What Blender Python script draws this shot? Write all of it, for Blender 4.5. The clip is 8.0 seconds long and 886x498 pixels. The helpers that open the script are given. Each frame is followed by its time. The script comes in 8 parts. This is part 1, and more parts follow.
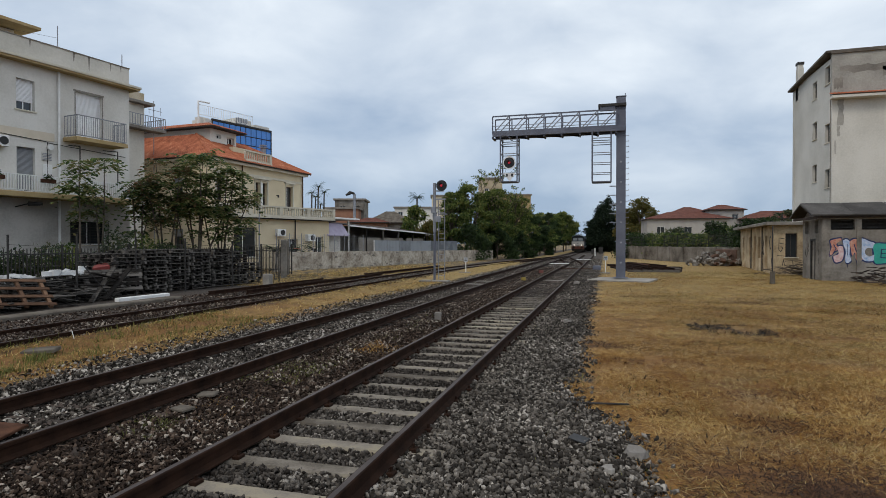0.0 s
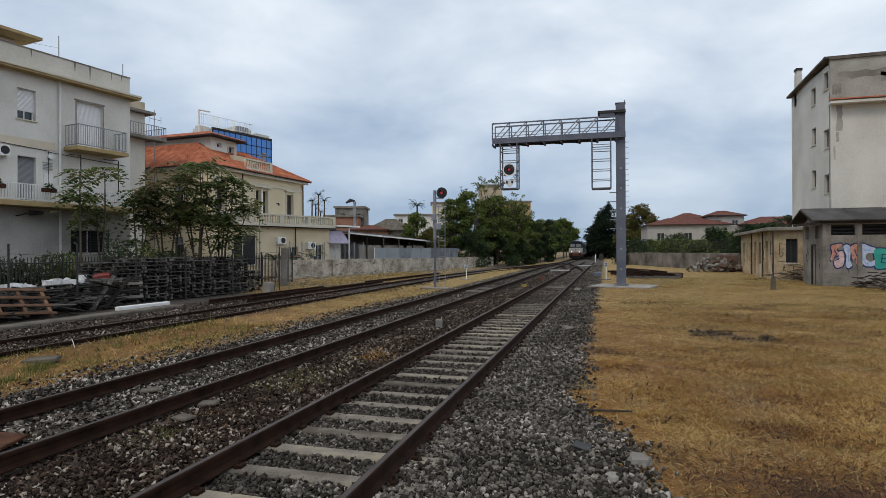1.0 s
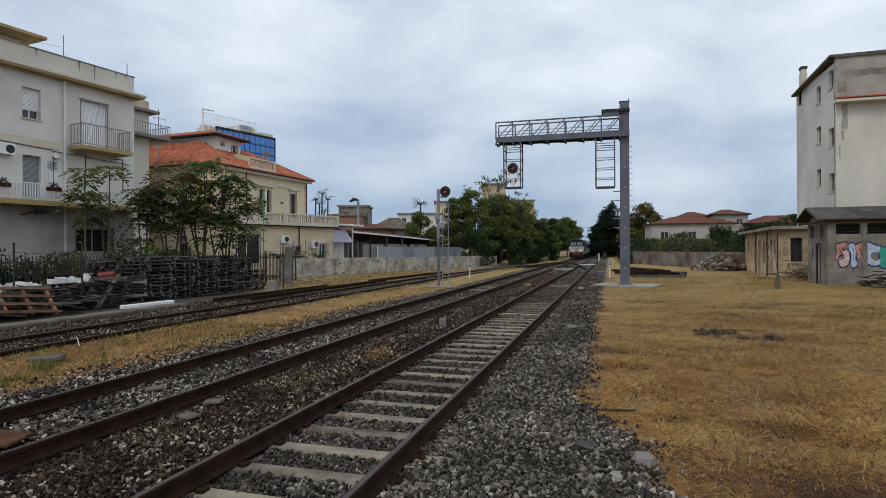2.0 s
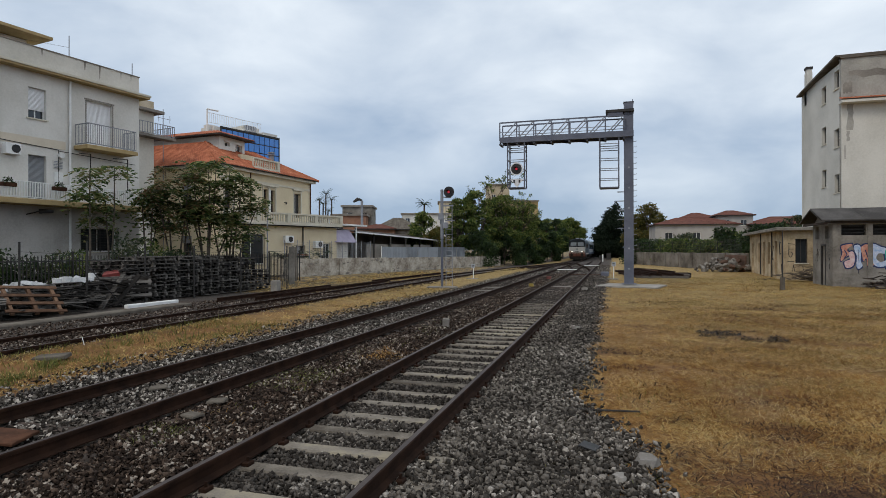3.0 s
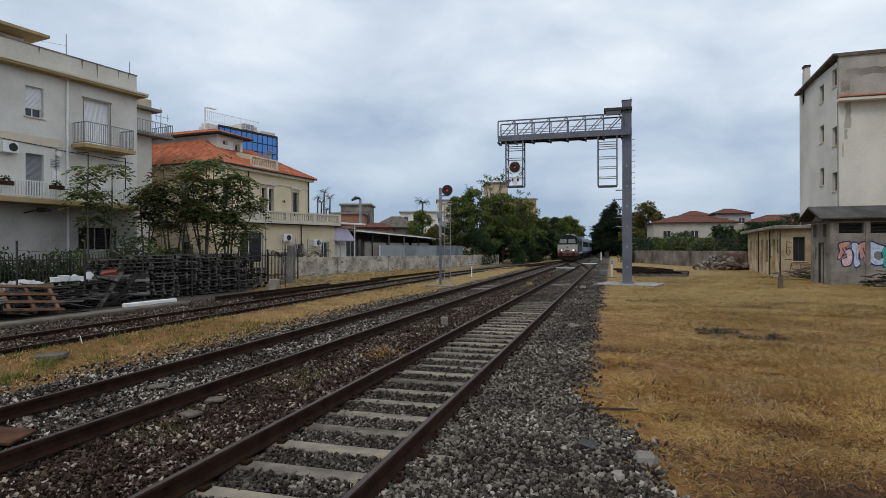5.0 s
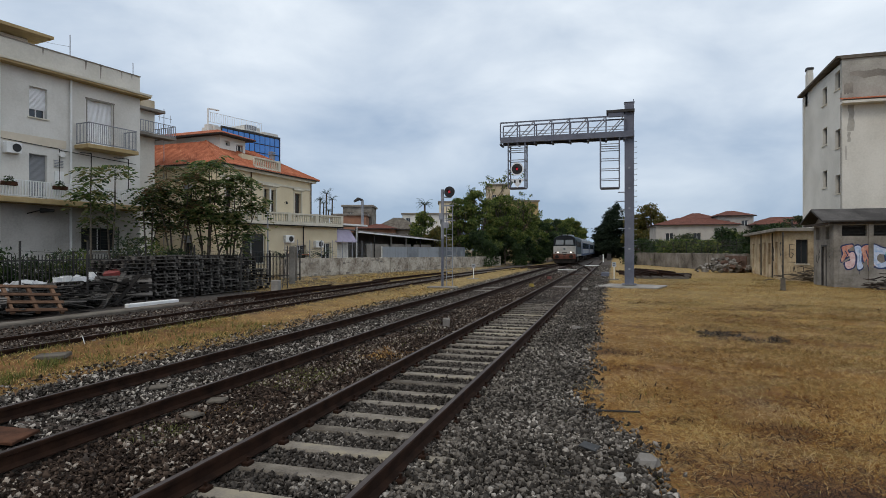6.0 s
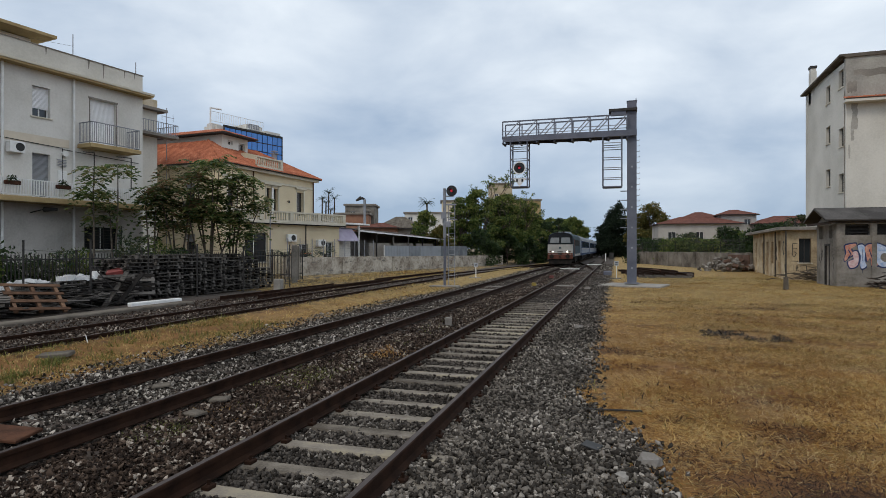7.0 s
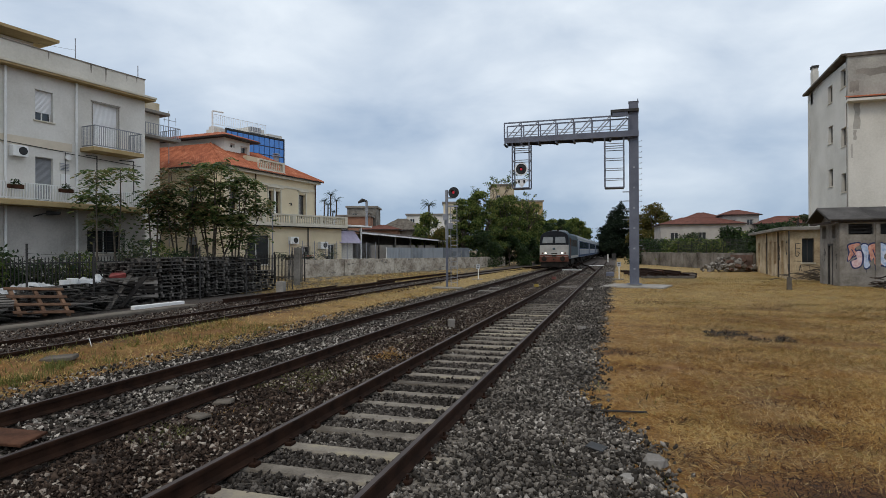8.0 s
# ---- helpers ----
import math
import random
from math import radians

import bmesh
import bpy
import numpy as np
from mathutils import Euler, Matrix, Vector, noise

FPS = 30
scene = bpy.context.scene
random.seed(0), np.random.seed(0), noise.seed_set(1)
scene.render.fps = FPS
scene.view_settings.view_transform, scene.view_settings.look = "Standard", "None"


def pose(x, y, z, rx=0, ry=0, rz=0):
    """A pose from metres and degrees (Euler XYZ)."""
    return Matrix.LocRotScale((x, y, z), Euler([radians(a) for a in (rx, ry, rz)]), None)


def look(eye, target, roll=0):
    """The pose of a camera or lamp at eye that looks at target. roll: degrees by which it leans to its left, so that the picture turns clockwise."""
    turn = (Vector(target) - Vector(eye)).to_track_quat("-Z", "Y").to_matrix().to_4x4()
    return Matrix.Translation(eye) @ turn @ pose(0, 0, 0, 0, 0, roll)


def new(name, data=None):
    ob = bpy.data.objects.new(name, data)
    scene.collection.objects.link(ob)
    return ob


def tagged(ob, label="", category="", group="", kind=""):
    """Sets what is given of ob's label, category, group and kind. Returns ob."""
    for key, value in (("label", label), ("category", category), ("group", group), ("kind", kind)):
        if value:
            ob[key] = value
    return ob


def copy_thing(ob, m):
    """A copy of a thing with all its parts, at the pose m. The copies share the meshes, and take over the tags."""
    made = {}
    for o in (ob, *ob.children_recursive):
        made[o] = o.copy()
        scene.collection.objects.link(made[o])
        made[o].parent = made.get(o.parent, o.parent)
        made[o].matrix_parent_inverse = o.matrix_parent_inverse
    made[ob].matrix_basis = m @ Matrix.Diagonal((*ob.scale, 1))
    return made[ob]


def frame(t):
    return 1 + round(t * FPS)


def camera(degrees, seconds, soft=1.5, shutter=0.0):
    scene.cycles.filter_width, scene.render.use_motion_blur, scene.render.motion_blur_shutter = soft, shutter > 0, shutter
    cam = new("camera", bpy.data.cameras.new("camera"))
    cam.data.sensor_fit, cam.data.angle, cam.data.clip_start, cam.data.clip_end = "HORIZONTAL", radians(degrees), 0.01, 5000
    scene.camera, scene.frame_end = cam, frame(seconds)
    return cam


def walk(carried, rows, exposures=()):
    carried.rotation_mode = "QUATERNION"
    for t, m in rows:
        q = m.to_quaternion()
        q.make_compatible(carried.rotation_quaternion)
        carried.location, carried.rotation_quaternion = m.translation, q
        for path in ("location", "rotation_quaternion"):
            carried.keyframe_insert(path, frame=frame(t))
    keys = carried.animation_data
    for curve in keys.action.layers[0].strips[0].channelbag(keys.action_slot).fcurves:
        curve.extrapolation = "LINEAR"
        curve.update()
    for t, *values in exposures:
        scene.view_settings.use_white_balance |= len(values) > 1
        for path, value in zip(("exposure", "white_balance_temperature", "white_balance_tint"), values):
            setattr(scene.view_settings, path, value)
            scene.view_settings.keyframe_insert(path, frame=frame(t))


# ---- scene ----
cam = camera(74.56, 8.0, soft=0.55)
EYE_HEIGHT = 1.975
VIEW = 16.6  # degrees by which the camera looks to the left of the tracks


def held(turn, tilt, lean, sway=0.0):
    return pose(sway, 0, EYE_HEIGHT, 90 + tilt, 0, VIEW + turn) @ pose(0, 0, 0, 0, 0, lean)


walk(cam, [
    (0.0, held(-0.960, -0.517, 0.00, 0.02)),
    (0.5, held(-0.844, -0.261, -0.24, 0.008)),
    (1.0, held(-0.938, 0.185, -0.27, 0.008)),
    (1.5, held(-0.804, 0.066, -0.28)),
    (3.0, held(-0.259, 0.106, -0.12)),
    (3.5, held(-0.152, 0.090, -0.06)),
    (4.0, held(-0.334, 0.235, -0.20)),
    (4.5, held(-0.466, -0.083, -0.22)),
    (6.0, held(-0.219, 0.099, 0.00)),
    (6.5, held(-0.150, 0.140, 0.02)),
    (7.0, held(0.0, 0.0, 0.0)),
    (7.5, held(0.200, 0.037, -0.21, -0.01)),
    (8.0, held(0.200, 0.165, -0.28, -0.014)),
])

# ---- light: an overcast day ----
scene.view_settings.exposure = 0.0
world = bpy.data.worlds.new("overcast_sky")
scene.world = world
world.use_nodes = True
wn, wl = world.node_tree.nodes, world.node_tree.links
wn.clear()


def wnode(kind, **values):
    n = wn.new(kind)
    for k, v in values.items():
        n.inputs[k].default_value = v
    return n


w_out = wn.new("ShaderNodeOutputWorld")
w_back = wnode("ShaderNodeBackground", Strength=1.08)
w_sky = wn.new("ShaderNodeTexSky")
w_sky.sky_type, w_sky.sun_disc = "NISHITA", False
w_sky.sun_elevation, w_sky.sun_rotation = radians(49), radians(152)
w_sky_dim = wn.new("ShaderNodeVectorMath")
w_sky_dim.operation = "SCALE"
w_sky_dim.inputs["Scale"].default_value = 0.09
w_coord = wn.new("ShaderNodeTexCoord")
w_map = wn.new("ShaderNodeMapping")
w_map.inputs["Scale"].default_value = (1.0, 1.0, 2.2)
w_map.inputs["Location"].default_value = (0.35, 0.2, 0.1)
w_noise = wnode("ShaderNodeTexNoise", Scale=3.4, Detail=6.0, Roughness=0.5, Distortion=0.25)
w_ramp = wn.new("ShaderNodeValToRGB")
w_ramp.color_ramp.elements[0].position, w_ramp.color_ramp.elements[0].color = 0.20, (0.325, 0.43, 0.585, 1)
w_ramp.color_ramp.elements[1].position, w_ramp.color_ramp.elements[1].color = 0.72, (0.83, 0.90, 0.97, 1)
w_mix = wn.new("ShaderNodeMixRGB")
w_mix.inputs["Fac"].default_value = 0.9
wl.new(w_coord.outputs["Generated"], w_map.inputs["Vector"])
wl.new(w_map.outputs["Vector"], w_noise.inputs["Vector"])
w_sep = wn.new("ShaderNodeSeparateXYZ")
wl.new(w_coord.outputs["Generated"], w_sep.inputs[0])
w_rise = wn.new("ShaderNodeMapRange")  # the cloud is thinner and bluer low over the horizon
wl.new(w_sep.outputs["Z"], w_rise.inputs["Value"])
w_rise.inputs["From Min"].default_value, w_rise.inputs["From Max"].default_value = 0.0, 0.42
w_rise.inputs["To Min"].default_value, w_rise.inputs["To Max"].default_value = -0.47, 0.13
w_add = wn.new("ShaderNodeMath")
wl.new(w_noise.outputs["Fac"], w_add.inputs[0])
wl.new(w_rise.outputs[0], w_add.inputs[1])
w_side = wn.new("ShaderNodeMapRange")  # brighter cloud on the sun's side
wl.new(w_sep.outputs["X"], w_side.inputs["Value"])
w_side.inputs["From Min"].default_value, w_side.inputs["From Max"].default_value = -0.7, 0.5
w_side.inputs["To Min"].default_value, w_side.inputs["To Max"].default_value = -0.01, 0.20
w_both = wn.new("ShaderNodeMath")
wl.new(w_add.outputs[0], w_both.inputs[0])
wl.new(w_side.outputs[0], w_both.inputs[1])
wl.new(w_both.outputs[0], w_ramp.inputs["Fac"])
wl.new(w_sky.outputs["Color"], w_sky_dim.inputs[0])
wl.new(w_sky_dim.outputs["Vector"], w_mix.inputs["Color1"])
wl.new(w_ramp.outputs["Color"], w_mix.inputs["Color2"])
wl.new(w_mix.outputs["Color"], w_back.inputs["Color"])
wl.new(w_back.outputs["Background"], w_out.inputs["Surface"])

sun = new("sun", bpy.data.lights.new("sun", "SUN"))
sun.data.energy, sun.data.angle, sun.data.color = 1.0, radians(14), (1.0, 0.90, 0.76)
sun.matrix_world = look((-14, -26, 34), (0, 0, 0))

# ---- materials ----
MATS = {}


def surface(name, c1, c2, scale=3.0, rough=0.85, bump=0.2, fine=40.0, metal=0.0, c3=None, third=0.62, island=0.0, per_object=0.0, fine_mix=0.35, stretch=(1, 1, 1), glow=None, leafy=0.0):
    """A surface with colour variation at two scales and fine relief."""
    if name in MATS:
        return MATS[name]
    m = bpy.data.materials.new(name)
    m.use_nodes = True
    n, l = m.node_tree.nodes, m.node_tree.links
    b = n["Principled BSDF"]
    b.inputs["Roughness"].default_value, b.inputs["Metallic"].default_value = rough, metal
    b.inputs["Specular IOR Level"].default_value = 0.12 if rough > 0.78 else 0.35
    co = n.new("ShaderNodeTexCoord")
    mp = n.new("ShaderNodeMapping")
    mp.inputs["Scale"].default_value = stretch
    l.new(co.outputs["Object"], mp.inputs["Vector"])
    big = n.new("ShaderNodeTexNoise")
    big.inputs["Scale"].default_value, big.inputs["Detail"].default_value = scale, 4
    small = n.new("ShaderNodeTexNoise")
    small.inputs["Scale"].default_value, small.inputs["Detail"].default_value, small.inputs["Roughness"].default_value = fine, 5, 0.7
    for t in (big, small):
        l.new(mp.outputs["Vector"], t.inputs["Vector"])
    r = n.new("ShaderNodeValToRGB")
    r.color_ramp.elements[0].position, r.color_ramp.elements[1].position = 0.35, 0.65
    r.color_ramp.elements[0].color, r.color_ramp.elements[1].color = (*c1, 1), (*c2, 1)
    if c3:
        e = r.color_ramp.elements.new(third + 0.05)
        e.color = (*c3, 1)
        r.color_ramp.elements[1].position = third - 0.06
    fac = n.new("ShaderNodeMixRGB")
    fac.inputs["Fac"].default_value = fine_mix
    l.new(big.outputs["Fac"], fac.inputs["Color1"])
    l.new(small.outputs["Fac"], fac.inputs["Color2"])
    last = fac.outputs["Color"]
    if island or per_object:
        add = n.new("ShaderNodeMath")
        add.operation = "MULTIPLY_ADD"
        src = n.new("ShaderNodeNewGeometry").outputs["Random Per Island"] if island else n.new("ShaderNodeObjectInfo").outputs["Random"]
        amount = island or per_object
        l.new(src, add.inputs[0])
        add.inputs[1].default_value = amount
        shift = n.new("ShaderNodeMath")
        shift.operation = "SUBTRACT"
        l.new(last, shift.inputs[0])
        shift.inputs[1].default_value = amount / 2
        l.new(shift.outputs[0], add.inputs[2])
        last = add.outputs[0]
    l.new(last, r.inputs["Fac"])
    l.new(r.outputs["Color"], b.inputs["Base Color"])
    if leafy:
        thin = n.new("ShaderNodeBsdfTranslucent")
        both = n.new("ShaderNodeMixShader")
        both.inputs[0].default_value = leafy
        l.new(r.outputs["Color"], thin.inputs["Color"])
        l.new(b.outputs[0], both.inputs[1])
        l.new(thin.outputs[0], both.inputs[2])
        l.new(both.outputs[0], n["Material Output"].inputs["Surface"])
    if bump:
        bp = n.new("ShaderNodeBump")
        bp.inputs["Strength"].default_value, bp.inputs["Distance"].default_value = bump, 0.4 / fine
        l.new(small.outputs["Fac"], bp.inputs["Height"])
        l.new(bp.outputs["Normal"], b.inputs["Normal"])
    if glow:
        b.inputs["Emission Color"].default_value, b.inputs["Emission Strength"].default_value = (*glow[:3], 1), glow[3]
    MATS[name] = m
    return m


def glassy(name, colour, rough=0.06):
    m = surface(name, [c * 0.8 for c in colour], colour, 1.5, rough, 0.0, 8)
    m.node_tree.nodes["Principled BSDF"].inputs["Specular IOR Level"].default_value = 0.8
    return m


WHITE_WALL = surface("weathered_white_render", (0.56, 0.54, 0.50), (0.70, 0.68, 0.645), 0.5, 0.9, 0.12, 9, c3=(0.73, 0.71, 0.675))
LOWER_WALL = surface("darker_greyish_render", (0.34, 0.32, 0.295), (0.50, 0.475, 0.445), 0.6, 0.92, 0.15, 9, c3=(0.54, 0.515, 0.485))
CREAM_WALL = surface("cream_render", (0.58, 0.49, 0.34), (0.70, 0.61, 0.44), 0.5, 0.9, 0.1, 10)
CREAM_TRIM = surface("cream_trim", (0.527, 0.484, 0.391), (0.646, 0.603, 0.510), 1.2, 0.85, 0.1, 14)
YELLOW_WALL = surface("faded_yellow_render", (0.335, 0.265, 0.175), (0.48, 0.40, 0.285), 0.7, 0.9, 0.2, 12, c3=(0.56, 0.49, 0.38))
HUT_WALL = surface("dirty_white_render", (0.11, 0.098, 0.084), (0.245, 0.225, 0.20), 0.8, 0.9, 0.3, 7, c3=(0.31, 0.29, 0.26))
GREY_WALL = surface("raw_grey_render", (0.15, 0.135, 0.12), (0.29, 0.265, 0.235), 0.6, 0.95, 0.3, 8)
PALE_WALL = surface("pale_grey_render", (0.47, 0.45, 0.405), (0.62, 0.595, 0.545), 0.3, 0.92, 0.12, 7, c3=(0.66, 0.635, 0.585))
OCHRE = surface("ochre_trim", (0.336, 0.240, 0.112), (0.464, 0.352, 0.192), 1.5, 0.85, 0.1, 14)
CONCRETE = surface("concrete", (0.17, 0.155, 0.14), (0.31, 0.29, 0.265), 2.0, 0.92, 0.3, 30, per_object=0.25)
SLEEPER = surface("sleeper_concrete", (0.085, 0.072, 0.058), (0.205, 0.18, 0.15), 3.0, 0.9, 0.35, 40, per_object=0.3, c3=(0.27, 0.235, 0.175))
STONE_WALL = surface("patched_plaster_wall", (0.13, 0.095, 0.068), (0.50, 0.455, 0.39), 0.9, 0.95, 0.5, 5, c3=(0.64, 0.60, 0.535), fine_mix=0.5)
RAIL_SIDE = surface("rusty_rail_steel", (0.012, 0.006, 0.004), (0.036, 0.017, 0.010), 5, 0.9, 0.25, 60)
RAIL_TOP = surface("worn_rail_head", (0.030, 0.020, 0.017), (0.075, 0.056, 0.050), 2, 0.6, 0.05, 60, metal=0.1)
RUST = surface("rust", (0.035, 0.017, 0.011), (0.10, 0.046, 0.027), 5, 0.9, 0.3, 50)
GALV = surface("galvanised_steel", (0.20, 0.21, 0.24), (0.32, 0.33, 0.36), 2.5, 0.55, 0.08, 40, metal=0.35)
COLUMN = surface("blue_grey_steel", (0.086, 0.094, 0.125), (0.148, 0.156, 0.195), 1.2, 0.6, 0.08, 30, metal=0.2)
BLACK = surface("black_enamel", (0.012, 0.012, 0.013), (0.03, 0.03, 0.032), 5, 0.5, 0.05, 50)
DARK = surface("dark_iron", (0.018, 0.017, 0.017), (0.045, 0.042, 0.04), 5, 0.7, 0.1, 50)
WHITE = surface("white_paint", (0.66, 0.66, 0.65), (0.82, 0.82, 0.81), 3, 0.6, 0.05, 30)
SHUTTER = surface("white_roller_shutter", (0.74, 0.75, 0.77), (0.84, 0.85, 0.87), 1.5, 0.6, 0.25, 25, stretch=(0.1, 0.1, 1))
GREY_SHUTTER = surface("grey_roller_shutter", (0.20, 0.21, 0.23), (0.28, 0.29, 0.31), 1.5, 0.6, 0.25, 25, stretch=(0.1, 0.1, 1))
GLASS = glassy("window_glass", (0.03, 0.035, 0.04))
BLUE_GLASS = glassy("blue_mirror_glass", (0.06, 0.25, 0.72), 0.14)
TILE_RED = surface("terracotta_tiles", (0.21, 0.065, 0.035), (0.40, 0.135, 0.072), 2.2, 0.9, 0.25, 18, c3=(0.50, 0.24, 0.14))
TILE_BROWN = surface("old_roof_tiles", (0.085, 0.033, 0.026), (0.165, 0.070, 0.052), 1.5, 0.9, 0.25, 10)
WOOD_GREY = surface("weathered_pallet_wood", (0.016, 0.014, 0.013), (0.155, 0.142, 0.13), 6, 0.9, 0.3, 30, per_object=0.6, stretch=(1, 6, 6))
WOOD_NEW = surface("brown_pallet_wood", (0.07, 0.038, 0.024), (0.185, 0.11, 0.07), 6, 0.85, 0.3, 30, per_object=0.3, stretch=(1, 6, 6))
WOOD_BLACK = surface("tarred_timber", (0.03, 0.025, 0.022), (0.08, 0.06, 0.05), 4, 0.9, 0.3, 30, per_object=0.3)
BARK = surface("bark", (0.06, 0.05, 0.04), (0.15, 0.125, 0.10), 8, 0.95, 0.4, 40)
LEAF = surface("fresh_leaves", (0.032, 0.062, 0.012), (0.115, 0.165, 0.036), 0.35, 0.6, 0.0, 8, island=0.6, c3=(0.22, 0.235, 0.06), leafy=0.45)
LEAF_FEATHER = surface("feathered_leaves", (0.042, 0.078, 0.024), (0.15, 0.215, 0.068), 0.6, 0.6, 0.0, 8, island=0.6, c3=(0.24, 0.22, 0.09), leafy=0.5)
LEAF_RUSTY = surface("reddish_feathered_leaves", (0.040, 0.056, 0.022), (0.115, 0.14, 0.05), 0.6, 0.6, 0.0, 8, island=0.6, c3=(0.19, 0.115, 0.06), leafy=0.5)
OLD_CONCRETE = surface("old_dirty_concrete", (0.075, 0.063, 0.052), (0.165, 0.145, 0.122), 2.0, 0.95, 0.3, 30)
LEAF_DARK = surface("dark_leaves", (0.010, 0.024, 0.007), (0.048, 0.080, 0.022), 0.35, 0.6, 0.0, 8, island=0.6, leafy=0.4)
LEAF_GREY = surface("dull_leaves", (0.020, 0.040, 0.018), (0.060, 0.085, 0.038), 0.5, 0.65, 0.0, 8, island=0.5, c3=(0.10, 0.10, 0.045), leafy=0.4)
LEAF_YELLOW = surface("yellowing_leaves", (0.06, 0.07, 0.015), (0.17, 0.13, 0.03), 0.5, 0.65, 0.0, 8, island=0.5, leafy=0.4)
LEAF_CONIFER = surface("conifer_needles", (0.006, 0.012, 0.008), (0.022, 0.034, 0.018), 0.5, 0.8, 0.0, 8, island=0.6)
STRAW = surface("dry_grass_blades", (0.13, 0.052, 0.012), (0.41, 0.215, 0.056), 0.42, 0.8, 0.0, 2.6, island=0.42, c3=(0.64, 0.45, 0.18), leafy=0.3, fine_mix=0.2)
LONG_STRAW = surface("long_pale_straw", (0.22, 0.125, 0.040), (0.50, 0.335, 0.13), 0.5, 0.75, 0.0, 3, island=0.55, c3=(0.62, 0.46, 0.23), leafy=0.2)
OLIVE_GRASS = surface("olive_grass_blades", (0.11, 0.078, 0.022), (0.33, 0.235, 0.075), 0.6, 0.8, 0.0, 3, island=0.5, c3=(0.55, 0.42, 0.18), leafy=0.3)
GREEN_GRASS = surface("green_grass_blades", (0.07, 0.08, 0.016), (0.19, 0.195, 0.05), 0.8, 0.7, 0.0, 5, island=0.5, leafy=0.4)
STONES = surface("ballast_stones", (0.030, 0.0255, 0.0215), (0.178, 0.157, 0.136), 0.6, 0.9, 0.5, 90, island=0.66, c3=(0.43, 0.39, 0.345), third=0.82)
DARK_STONES = surface("dark_ballast_stones", (0.024, 0.020, 0.017), (0.118, 0.103, 0.09), 0.6, 0.9, 0.5, 90, island=0.62, c3=(0.33, 0.30, 0.265), third=0.84)
BROWN_STONES = surface("brown_ballast_stones", (0.021, 0.0138, 0.0105), (0.098, 0.068, 0.051), 1.2, 0.9, 0.5, 90, island=0.7, c3=(0.38, 0.33, 0.28), third=0.80)
PALE_STONES = surface("pale_ballast_stones", (0.023, 0.019, 0.016), (0.155, 0.135, 0.117), 0.9, 0.9, 0.5, 90, island=0.74, c3=(0.45, 0.41, 0.365), third=0.78)


